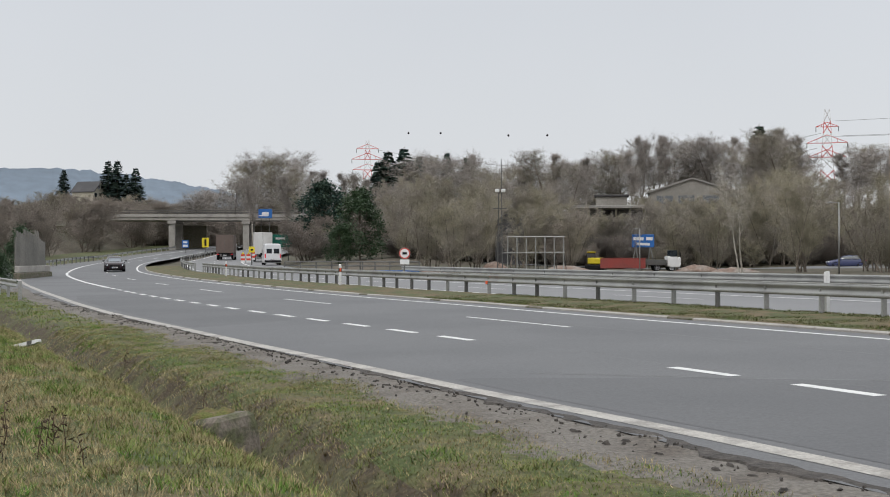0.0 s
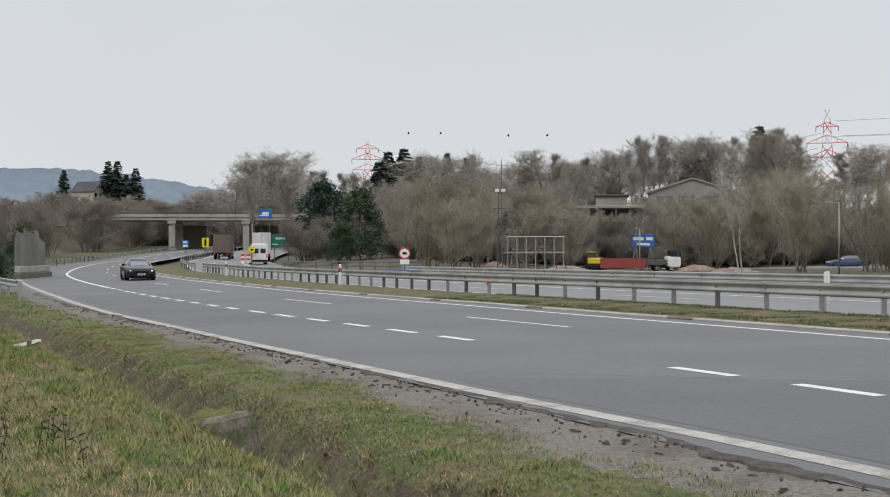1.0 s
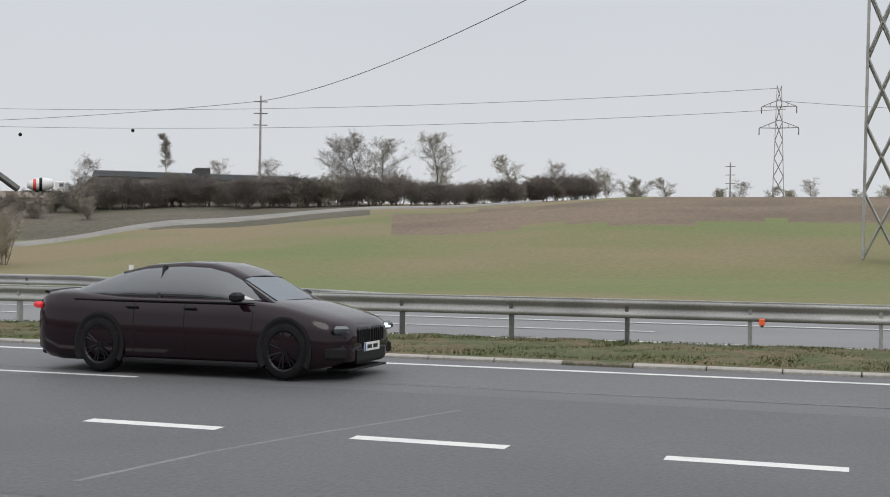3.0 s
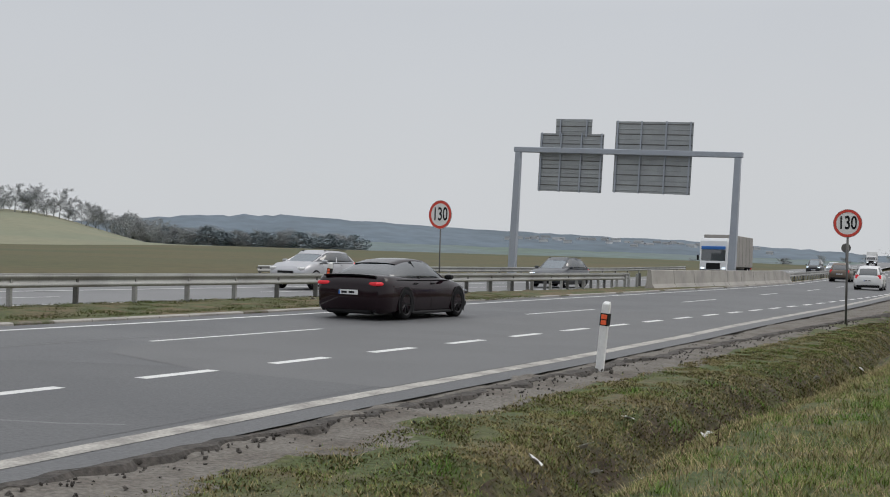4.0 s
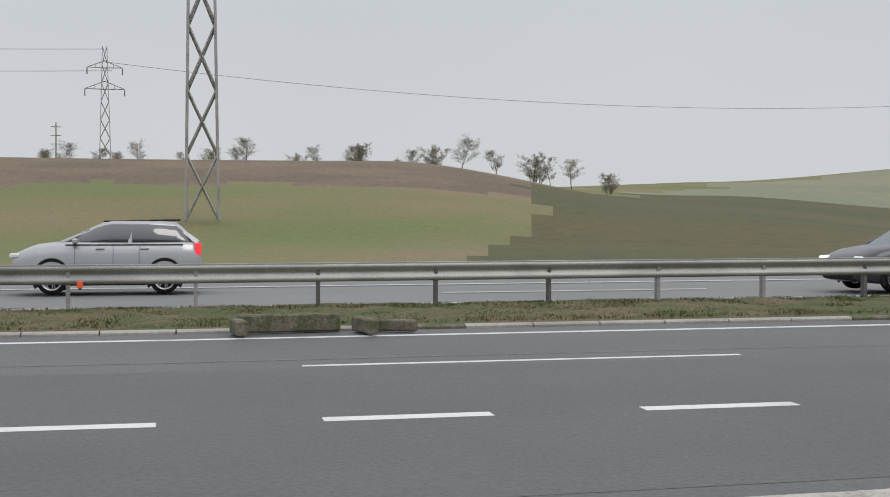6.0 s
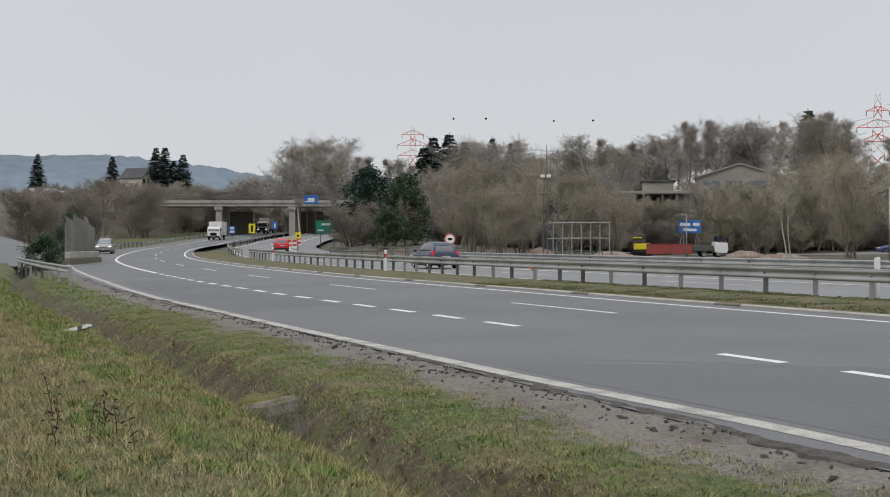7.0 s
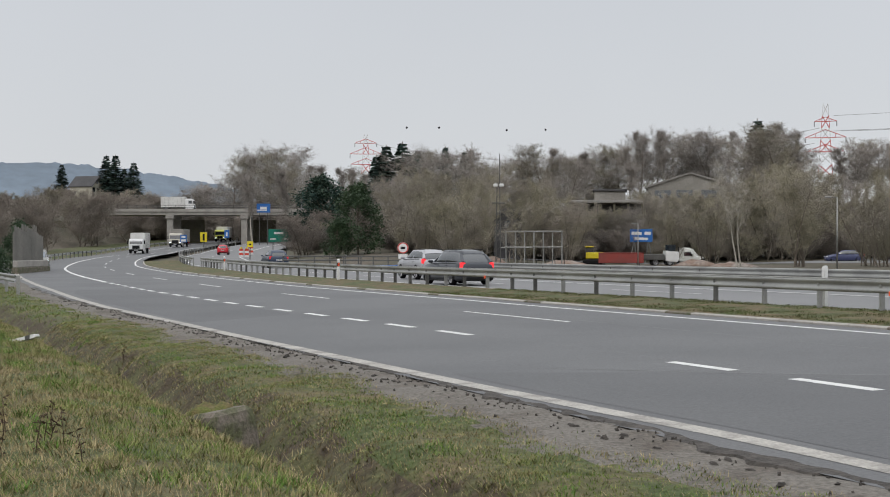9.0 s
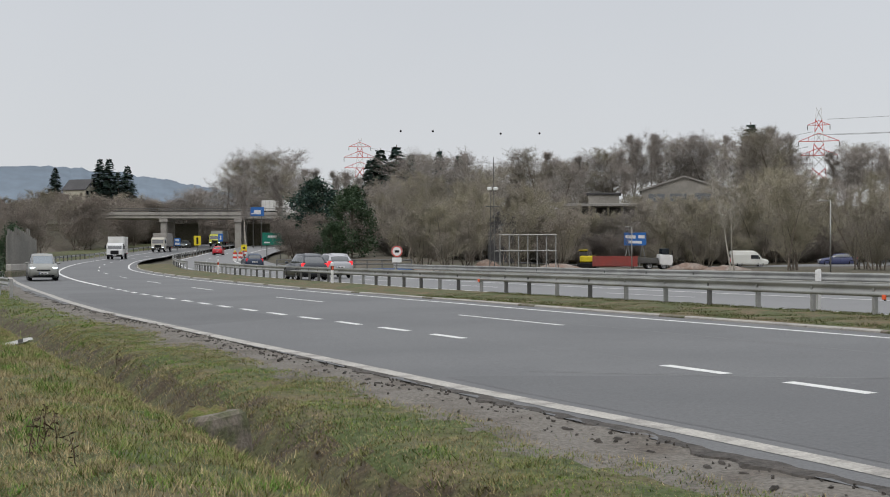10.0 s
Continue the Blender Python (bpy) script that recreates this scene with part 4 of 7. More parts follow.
def lorry(name, label, cab_colour, box_colour, L=7.0, Wd=2.45, H=3.6, cab=1.9, box_z=1.0, lamps=True, cab_h=2.6, stripe_colour=None, box_name="cargo_box"):
    root = thing(name, pose(0, 0, 0), label, "truck", "trucks")
    f, b, w = L / 2, -L / 2, Wd / 2
    rings = []
    for x, z0, z1, k in ((f, 0.55, 1.35, 0.93), (f - 0.05, 0.42, 1.5, 0.97), (f - 0.22, 0.4, cab_h - 0.28, 1.0), (f - 0.42, 0.4, cab_h - 0.04, 1.0), (f - 0.7, 0.4, cab_h, 1.0), (f - cab, 0.5, cab_h, 1.0)):
        rings.append([(x, -w * k * 0.97, z0), (x, -w * k, z0 + 0.15), (x, -w * k, z1 - 0.2), (x, -w * k * 0.94, z1), (x, w * k * 0.94, z1), (x, w * k, z1 - 0.2), (x, w * k, z0 + 0.15), (x, w * k * 0.97, z0)])
    part("cab", Shape().loft(rings), cab_colour, root, smooth=False)
    ws = Shape()
    wt = min(cab_h - 0.42, 2.45)
    ws.loft([[(f - 0.03, -w * 0.86, 1.5), (f - 0.03, w * 0.86, 1.5)], [(f - 0.05 - 0.17 * (wt - 1.5) / (cab_h - 1.78), -w * 0.86, wt), (f - 0.05 - 0.17 * (wt - 1.5) / (cab_h - 1.78), w * 0.86, wt)]], closed=False)
    ws.v = [(x + 0.03, y, z) for x, y, z in ws.v]
    part("windscreen", ws, GLASS, root)
    for sgn in (-1, 1):
        part("side_window", Shape().box(f - 0.75, sgn * (w + 0.004), 1.55, 0.75, 0.02, 0.65, bevel=0.005), GLASS, root)
        part("mirror", Shape().box(f - 0.12, sgn * (w + 0.16), 1.5, 0.1, 0.18, 0.5, bevel=0.03), BLACK, root)
        part("headlight", Shape().box(f - 0.02, sgn * w * 0.76, 0.72, 0.1, 0.32, 0.16, bevel=0.03), LAMP_ON if lamps else WHITE, root)
        part("taillight", Shape().box(b + 0.0, sgn * w * 0.82, 0.75, 0.06, 0.3, 0.14, bevel=0.02), TAIL, root)
        n_ax = [f - 0.95, b + 1.3] + ([b + 2.6] if L > 8 else [])
        for wx in n_ax:
            wheel(root, wx, sgn * (w - 0.17), 0.48 if L > 6.4 else 0.38, 0.3, RIM, 6)
    part("grille", Shape().box(f + 0.005, 0, 0.72, 0.05, Wd * 0.5, 0.55, bevel=0.03), BLACK, root)
    part("bumper", Shape().box(f - 0.05, 0, 0.38, 0.2, Wd * 0.96, 0.3, bevel=0.05), BLACK, root)
    part("chassis", Shape().box(-0.3, 0, 0.6, L - 0.8, 0.9, 0.28, bevel=0.02), BLACK, root)
    bx = Shape().box((b + f - cab - 0.12) / 2, 0, box_z, L - cab - 0.12, Wd + 0.04, H - box_z, bevel=0.04)
    body = part(box_name, bx, box_colour, root)
    for k in range(1, 6):
        x = b + (L - cab) * k / 6
        for sgn in (-1, 1):
            part("seam", Shape().box(x, sgn * (w + 0.025), box_z + 0.05, 0.03, 0.012, H - box_z - 0.1), STEEL_DARK, body)
    part("seam", Shape().box(b - 0.004, 0, box_z + 0.05, 0.012, 0.03, H - box_z - 0.1), STEEL_DARK, body)
    part("mudguard", Shape().box(b + 1.3, 0, 0.9, 1.3, Wd * 0.98, 0.06, bevel=0.02), BLACK, root)
    if stripe_colour:
        part("fascia", Shape().box(f - 0.12, 0, 2.5, 0.3, Wd * 0.86, 0.3, bevel=0.04), stripe_colour, root, "blue sun visor above the windscreen")
    plate(root, f + 0.08, 0.45, 0)
    plate(root, b - 0.02, 0.62, 1)
    return root


def van(name, label, colour, L=5.6, Wd=2.0, H=2.5, small=False):
    root = thing(name, pose(0, 0, 0), label, "van", "vans")
    f, b, w = L / 2, -L / 2, Wd / 2
    z = H / 2.5
    rings = []
    for x, z0, z1, k in ((f, 0.4, 0.85 * z, 0.86), (f - 0.12, 0.28, 1.05 * z, 0.95), (f - 0.75, 0.25, 1.28 * z, 1.0), (f - 1.35, 0.25, H - 0.18, 1.0), (f - 1.8, 0.25, H - 0.02, 1.0), (b + 0.3, 0.25, H, 1.0), (b + 0.02, 0.3, H - 0.08, 0.98), (b, 0.35, H - 0.2, 0.96)):
        t = 0.9 if z1 > 1.9 * z else 0.95
        rings.append([(x, -w * k * 0.95, z0), (x, -w * k, z0 + 0.2), (x, -w * k, z1 * 0.72), (x, -w * k * t, z1 - 0.07), (x, -w * k * t * 0.8, z1), (x, w * k * t * 0.8, z1), (x, w * k * t, z1 - 0.07), (x, w * k, z1 * 0.72), (x, w * k, z0 + 0.2), (x, w * k * 0.95, z0)])
    part("body", Shape().loft(rings), colour, root)
    part("windscreen", Shape().loft([[(f - 0.76, -w * 0.84, 1.30 * z), (f - 0.76, w * 0.84, 1.30 * z)], [(f - 1.34, -w * 0.78, H - 0.24), (f - 1.34, w * 0.78, H - 0.24)]], closed=False), GLASS, root)
    for sgn in (-1, 1):
        part("side_window", Shape().box(f - 1.6, sgn * (w + 0.004), 1.2 * z, 0.85, 0.02, 0.6 * z, bevel=0.006), GLASS, root)
        part("mirror", Shape().box(f - 1.1, sgn * (w + 0.1), 1.15 * z, 0.1, 0.2, 0.28, bevel=0.03), BLACK, root)
        part("taillight", Shape().box(b - 0.01, sgn * w * 0.88, 0.8 * z, 0.06, 0.13, 0.5 * z, bevel=0.02), TAIL, root)
        part("headlight", Shape().box(f - 0.15, sgn * w * 0.7, 0.72 * z, 0.2, 0.34, 0.17, bevel=0.04), WHITE, root)
        part("rear_window", Shape().box(b - 0.006, sgn * w * 0.42, 1.35 * z, 0.02, w * 0.62, 0.55 * z, bevel=0.005), GLASS, root)
        for wx in (f - 0.95, b + 1.0):
            wheel(root, wx, sgn * (w - 0.12), 0.33, 0.22, RIM, 6)
    part("bumper", Shape().box(b + 0.02, 0, 0.32, 0.16, Wd * 0.96, 0.24, bevel=0.05), BLACK, root)
    part("front_bumper", Shape().box(f - 0.06, 0, 0.3, 0.2, Wd * 0.9, 0.3, bevel=0.06), BLACK, root)
    plate(root, b - 0.07, 0.62, 1)
    return root


AUBERGINE = mat("aubergine_black_paint", (0.014, 0.006, 0.009), 0.1, 0, 0.05, 3, 60, 0.0, moving=True, shine=0.3, coat=0.12)
m8 = coupe("coupe_car", "dark aubergine four-door sports coupe with black wheels", AUBERGINE)
red_car = hatch("hatchback_car", "small bright red five-door hatchback", paint("red_paint", (0.55, 0.02, 0.035)), 3.96, 1.66, 1.45, lamps=False)
silver_car = suv("crossover_car", "silver crossover with black roof rails", paint("silver_paint", (0.42, 0.42, 0.44), 0.3, 0.5), 4.18, 1.78, 1.52, brake=True, rails=True, lamps=False)
dark_estate = estate("estate_car", "dark grey estate car with roof rails", paint("dark_grey_paint", (0.05, 0.055, 0.065), 0.3, 0.4), brake=True)
blue_car = hatch("hatchback_car", "dark blue hatchback driving away", paint("dark_blue_paint", (0.03, 0.045, 0.08), 0.3, 0.3), 4.3, 1.78, 1.46)
grey_suv = suv("suv_car", "grey beige SUV with lit headlights", paint("grey_beige_paint", (0.25, 0.25, 0.23), 0.35, 0.4), 4.5, 1.84, 1.70)
brown_suv = suv("suv_car", "bronze brown SUV driving away", paint("bronze_paint", (0.15, 0.115, 0.09), 0.35, 0.4), 4.5, 1.84, 1.66)
white_suv = suv("suv_car", "white SUV driving away", paint("white_paint", (0.72, 0.72, 0.72), 0.35), 4.5, 1.84, 1.66)
pickup_car = suv("suv_car", "black off-road car with lit headlights", paint("black_paint", (0.012, 0.013, 0.015), 0.3), 4.8, 1.9, 1.85)
far_silver = hatch("hatchback_car", "pale silver hatchback driving towards the gantry", paint("pale_silver_paint", (0.5, 0.52, 0.54), 0.3, 0.4), 4.3, 1.78, 1.46)
far_blue = van("van", "dark blue van far down the road", paint("navy_paint", (0.03, 0.06, 0.16)), 5.0, 1.95, 2.1)
far_white = lorry("box_truck", "white truck far down the road with lit headlights", paint("cab_white", (0.7, 0.7, 0.7)), WHITE, 8, 2.45, 3.6)
CURTAIN = mat("grey_tarpaulin", (0.27, 0.255, 0.235), 0.7, 0, 0.12, 0.5, 6, 0.2, moving=True)
BROWN_TARP = mat("brown_tarpaulin", (0.135, 0.1, 0.085), 0.7, 0, 0.15, 0.5, 6, 0.2, moving=True)
WHITE_BOX = mat("white_box_panel", (0.62, 0.62, 0.60), 0.5, 0, 0.06, 0.5, 8, 0.03, (0.52, 0.51, 0.49), moving=True)
semi = lorry("semi_truck", "white and blue lorry with a grey curtain trailer", paint("lorry_white", (0.7, 0.71, 0.72)), CURTAIN, 14, 2.5, 3.9, 2.0, 0.95, True, 3.55, BLUE, "trailer")
brown_lorry = lorry("box_truck", "brown tarpaulin lorry seen from behind", paint("cab_grey", (0.3, 0.3, 0.3)), BROWN_TARP, 8.5, 2.5, 3.7)
white_lorry = lorry("box_truck", "white box lorry seen from behind", paint("cab_white", (0.7, 0.7, 0.7)), WHITE_BOX, 9, 2.5, 3.95)
white_van = van("van", "white panel van seen from behind", paint("van_white", (0.7, 0.71, 0.72)))
box_lorry = lorry("box_truck", "white box lorry coming with dark windscreen", paint("cab_white", (0.7, 0.7, 0.7)), WHITE_BOX, 6.5, 2.3, 3.3, 1.7, 0.9, False, 2.35)
beige_lorry = lorry("box_truck", "beige lorry coming with lit headlights", paint("cab_beige", (0.5, 0.47, 0.4)), CURTAIN, 7.5, 2.4, 3.4)
yellow_lorry = lorry("box_truck", "yellow and white lorry coming under the bridge", paint("cab_yellow", (0.6, 0.6, 0.1)), WHITE_BOX, 7.5, 2.4, 3.3)
far_car = hatch("hatchback_car", "grey green car coming with lit headlights", paint("grey_green_paint", (0.13, 0.14, 0.13), 0.3, 0.4), 4.3, 1.78, 1.5)
far_dark = hatch("hatchback_car", "dark car coming under the bridge", paint("anthracite_paint", (0.04, 0.04, 0.045), 0.3, 0.4), 4.3, 1.78, 1.5)
bridge_lorry = lorry("box_truck", "white box lorry crossing the bridge", paint("cab_white", (0.7, 0.7, 0.7)), WHITE_BOX, 7.0, 2.4, 3.0, 1.8, 0.8)
side_van = van("van", "small white and yellow delivery van on the side road", paint("delivery_white", (0.68, 0.68, 0.64)), 4.3, 1.75, 1.85)
parked = hatch("hatchback_car", "dark blue car parked on the side road", paint("violet_blue_paint", (0.05, 0.06, 0.14), 0.35), 4.3, 1.75, 1.42, lamps=False)
parked.matrix_basis = pose(46.5, 143, ground_z(46.5, 143) + 0.03, 0, 0, 172)


# ---- roadside things ----
def spot(az, r, z=None, turn=0.0):
    """A pose at a heading and distance from the standing place; its x axis points across the line of sight, to the right."""
    x, y = math.sin(radians(az)) * r, math.cos(radians(az)) * r
    return pose(x, y, ground_z(x, y) if z is None else z, 0, 0, -az + turn)


def letters(text, size, material, parent, m, name="numeral"):
    cu = bpy.data.curves.new(name, "FONT")
    cu.body, cu.size, cu.align_x, cu.align_y, cu.extrude, cu.offset = text, size, "CENTER", "CENTER", 0.002, size * 0.012
    tmp = bpy.data.objects.new("tmp", cu)
    scene.collection.objects.link(tmp)
    d = bpy.data.meshes.new_from_object(tmp.evaluated_get(bpy.context.evaluated_depsgraph_get()))
    bpy.data.objects.remove(tmp)
    d.materials.append(material)
    ob = new(name, d)
    ob.parent, ob.matrix_basis = parent, m
    return ob


def disc(r, d0, d1, n=40, hole=0.0):
    """A round plate in the x-z plane, thick along y."""
    sh = Shape()
    ring = [(math.cos(2 * math.pi * i / n), math.sin(2 * math.pi * i / n)) for i in range(n)]
    if hole:
        sh.loft([[(c * k, d, s * k) for k, d in ((hole, d0), (r, d0), (r, d1), (hole, d1), (hole, d0))] for c, s in ring + ring[:1]], closed=False)
    else:
        v = [(c * r, d0, s * r) for c, s in ring] + [(c * r, d1, s * r) for c, s in ring]
        sh.add(v, [tuple(range(n)), tuple(range(n, 2 * n))[::-1]] + [(i, i + n, (i + 1) % n + n, (i + 1) % n) for i in range(n)])
    return sh


def limit_sign(m, label, text, height, r, lean=0.0, plate_below=False):
    """A round red-rimmed sign that faces along -y of its pose."""
    root = thing("speed_limit_sign", m @ pose(0, 0, 0, 0, lean, 0), label, "road sign", "speed limit signs")
    part("pole", Shape().rod((0, 0, -0.3), (0, 0, height + r * 0.6), 0.035, 0.035, 10), STEEL_DARK, root, smooth=True)
    pl = part("panel", disc(r, -0.06, -0.045), WHITE, root, "white round panel")
    pl.location.z = height
    rim_ob = part("red_rim", disc(r * 0.99, -0.066, -0.060, 40, r * 0.80), RED, root, "red border ring")
    rim_ob.location.z = height
    edge = part("edge", disc(r * 1.02, -0.058, -0.035, 40, r * 0.98), ALU, root)
    edge.location.z = height
    if text:
        t = letters(text, r * 1.12, BLACK, root, pose(0, -0.066, height, 90, 0, 0))
        t.scale = (0.80, 1.18, 1)
    else:
        part("bar", Shape().box(0, -0.064, height - r * 0.22, r * 0.8, 0.006, r * 0.42), BLACK, root, "dark bar in place of the unreadable number")
    if plate_below:
        part("sub_plate", Shape().box(0, -0.05, height - r - 0.36, 0.62, 0.02, 0.32, bevel=0.005), WHITE, root)
    return root


# signs by the near and the far carriageway: their faces look towards the coming traffic or the camera's side
limit_sign(road_pose(38.0, -0.75, -0.05, -90 - 3), "round red-rimmed speed limit sign reading 130 on a thin pole", "130", 2.97, 0.41)
limit_sign(road_pose(59.2, 24.2, -0.1, -90 - 10), "round red-rimmed speed limit sign reading 130 beyond the far shoulder", "130", 3.75, 0.76, 0)
limit_sign(spot(-1.87, 82), "round red-rimmed limit sign with a white plate below", "", 2.35, 0.37, 0, True)


def delineator(m, label, lean=0.0, orange=True, h=1.05, dark=True):
    root = thing("delineator_post", m @ pose(0, 0, 0, 0, lean, 0), label, "marker post", "delineator posts")
    sh = Shape()
    sh.loft([[(-0.06, -0.045, z), (-0.045, -0.06, z), (0.045, -0.06, z), (0.06, -0.045, z), (0.05, 0.05, z), (-0.05, 0.05, z)] for z in (-0.2, h - 0.02)] + [[(-0.05, -0.04, h), (-0.04, -0.05, h), (0.04, -0.05, h), (0.05, -0.04, h), (0.04, 0.04, h + 0.03), (-0.04, 0.04, h + 0.03)]])
    part("post", sh, WHITE, root)
    if orange and dark:
        part("band", Shape().box(0, -0.004, h - 0.34, 0.126, 0.125, 0.19, bevel=0.004), BLACK, root)
    if orange:
        for k in (0, 1):
            part("reflector", Shape().box(0, -0.068, h - 0.325 + k * 0.085, 0.09, 0.01, 0.07, bevel=0.003), ORANGE, root, "orange reflector")
    return root


# faces of these posts look back along the road
delineator(road_pose(18.3, -0.55, -0.05, -90), "white plastic delineator post with orange reflectors, leaning", 5.0)
delineator(road_pose(57.0, -0.9, -0.05, -90), "white plastic delineator post with orange reflectors by the bushes", 3.0, dark=False)
delineator(road_pose(31.5, 13.2, 0.0, -90), "white delineator post leaning at the median rail", 9.0, True, 1.15)
delineator(road_pose(-24.0, 14.55, 0.0, -90), "plain white post behind the median rail", 0.0, False, 1.05)
delineator(road_pose(-58.0, 13.6, 0.0, 90), "white delineator post with an orange reflector at the median rail", 0.0)
delineator(road_pose(-88.0, 13.7, 0.0, 90), "white delineator post far along the median rail", 0.0)
marker = thing("marker_post", spot(33.3, 58, 0.3), "short white post with red bands in the meadow", "marker post")
for k in range(3):
    part("red_band" if k % 2 else "white_band", Shape().rod((0, 0, k * 0.3 - (0.3 if k == 0 else 0)), (0, 0, k * 0.3 + 0.3), 0.11, 0.11, 12), RED if k % 2 else WHITE, marker)
for k, (s, q) in enumerate(((-21.2, 13.98), (-41.5, 14.2), (-1.5, 13.98), (18.5, 13.98))):
    clip = thing("rail_reflector", road_pose(s, q - 0.12, 0.42), "small orange reflector clipped to the guard rail", "reflector", "rail reflectors")
    part("lens", Shape().box(0, 0, 0.0, 0.09, 0.05, 0.11, bevel=0.01), ORANGE, clip)
    part("clip", Shape().box(0, 0.03, -0.03, 0.05, 0.03, 0.06, bevel=0.005), STEEL_DARK, clip)

# broken kerb and drain by the median
drain = thing("broken_kerb", road_pose(2.2, 10.2), "broken concrete drain kerb in the median grass", "drain")
for k, (x, y, sx, sy, sz, a) in enumerate(((-0.7, 0.1, 1.4, 0.16, 0.24, 0.05), (0.3, -0.25, 0.14, 0.7, 0.2, 0.2), (0.75, -0.1, 0.6, 0.14, 0.16, -0.5), (-1.4, -0.2, 0.16, 0.6, 0.2, 0.1))):
    part("concrete_piece", Shape().box(x, y, 0.02, sx, sy, sz, Matrix.Rotation(a, 3, "Z"), 0.02), CONCRETE_OLD, drain)

# ---- gantry over the far carriageway ----
def gantry():
    root = thing("sign_gantry", road_pose(80, 13.15, -0.55, 90), "blue-grey steel gantry with two sign panels seen from behind", "gantry")
    root.matrix_basis = root.matrix_basis @ pose(0, 0, 0, 0, -1.9, 0)
    span, top = 15.2, 8.8
    for x in (0, span):
        sh = Shape()
        sh.loft([[(x - k, -k, z), (x + k, -k, z), (x + k, k, z), (x - k, k, z)] for z, k in ((-0.2, 0.26), (1.0, 0.24), (top, 0.19))])
        col = part("column", sh, GANTRY, root)
        part("foot", Shape().box(x, 0, -0.1, 0.8, 0.8, 0.14, bevel=0.02), GANTRY, col)
    part("beam", Shape().box(span / 2, 0, top, span + 0.6, 0.36, 0.36, bevel=0.03), GANTRY, root)

    def panel(x0, x1, z0, z1, steps_up):
        sh = Shape()
        pan = part("sign_panel", Shape().box((x0 + x1) / 2, -0.42, z0, x1 - x0, 0.05, z1 - z0, bevel=0.01), ALU, root, "back of a large aluminium sign panel")
        n = 14
        for k in range(n):
            z = z0 + (z1 - z0) * (k + 0.5) / n
            part("rib", Shape().box((x0 + x1) / 2, -0.385, z - 0.03, x1 - x0 - 0.02, 0.04, 0.06, bevel=0.01), STEEL_DARK if k % 2 else ALU, pan)
        for f in (0.03, 0.34, 0.66, 0.97):
            part("upright", Shape().box(x0 + (x1 - x0) * f, -0.33, z0 - 0.03, 0.10, 0.12, z1 - z0 + 0.06, bevel=0.01), GANTRY, pan)
        if steps_up:
            a, b, h = steps_up
            part("top_panel", Shape().box((a + b) / 2, -0.42, z1, b - a, 0.05, h, bevel=0.01), ALU, pan)
            for k in range(3):
                part("rib", Shape().box((a + b) / 2, -0.385, z1 + h * (k + 0.5) / 3 - 0.03, b - a - 0.02, 0.04, 0.06, bevel=0.01), STEEL_DARK if k % 2 else ALU, pan)
            for x in (a + 0.35, b - 0.35):
                part("upright", Shape().box(x, -0.33, z1 - 0.2, 0.10, 0.12, h + 0.2, bevel=0.01), GANTRY, pan)
    panel(3.1, 8.4, 6.3, 11.1, None)
    panel(9.2, 13.8, 6.2, 10.2, (10.1, 12.7, 1.0))
    # the gantry follows the crossfall of the banked carriageway
    tilt = Matrix.Identity(4)
    tilt[2][0] = 0.004
    for ob in root.children_recursive:
        ob.data.transform(tilt)


gantry()

# ---- things far down the road to the south-east ----
board = thing("services_sign", road_pose(46.5, -3.55, -0.3, -90 - 6) @ Matrix.Diagonal((0.8, 0.8, 0.86, 1)), "blue motorway services sign with pale symbols behind bare bushes", "road sign")
part("panel", Shape().box(0, 0, 2.2, 1.05, 0.04, 0.95, bevel=0.01), BLUE, board)
for k in (-0.36, 0.36):
    part("pole", Shape().rod((k, 0.05, -0.3), (k, 0.05, 3.05), 0.035, 0.035, 8), STEEL, board)
for k, (x, z, w, h) in enumerate(((-0.52, 2.98, 0.1, 0.2), (-0.05, 3.0, 0.3, 0.16), (0.45, 3.0, 0.22, 0.16), (-0.42, 2.55, 0.4, 0.12), (-0.42, 2.3, 0.34, 0.1), (0.45, 2.5, 0.14, 0.2), (0.0, 2.2, 0.9, 0.06))):
    part("bar", Shape().box(x * 0.7, -0.028, 2.2 + (z - 2.05) * 0.76, w * 0.7, 0.008, h * 0.76), WHITE, board)
small = thing("round_sign", road_pose(140, 11.6, 0, -90), "small round sign seen from behind on a thin pole", "road sign")
part("pole", Shape().rod((0, 0, -0.2), (0, 0, 3.6), 0.05, 0.05, 8), STEEL_DARK, small)
part("panel", disc(0.5, -0.03, 0.0), STEEL_DARK, small).location.z = 3.2

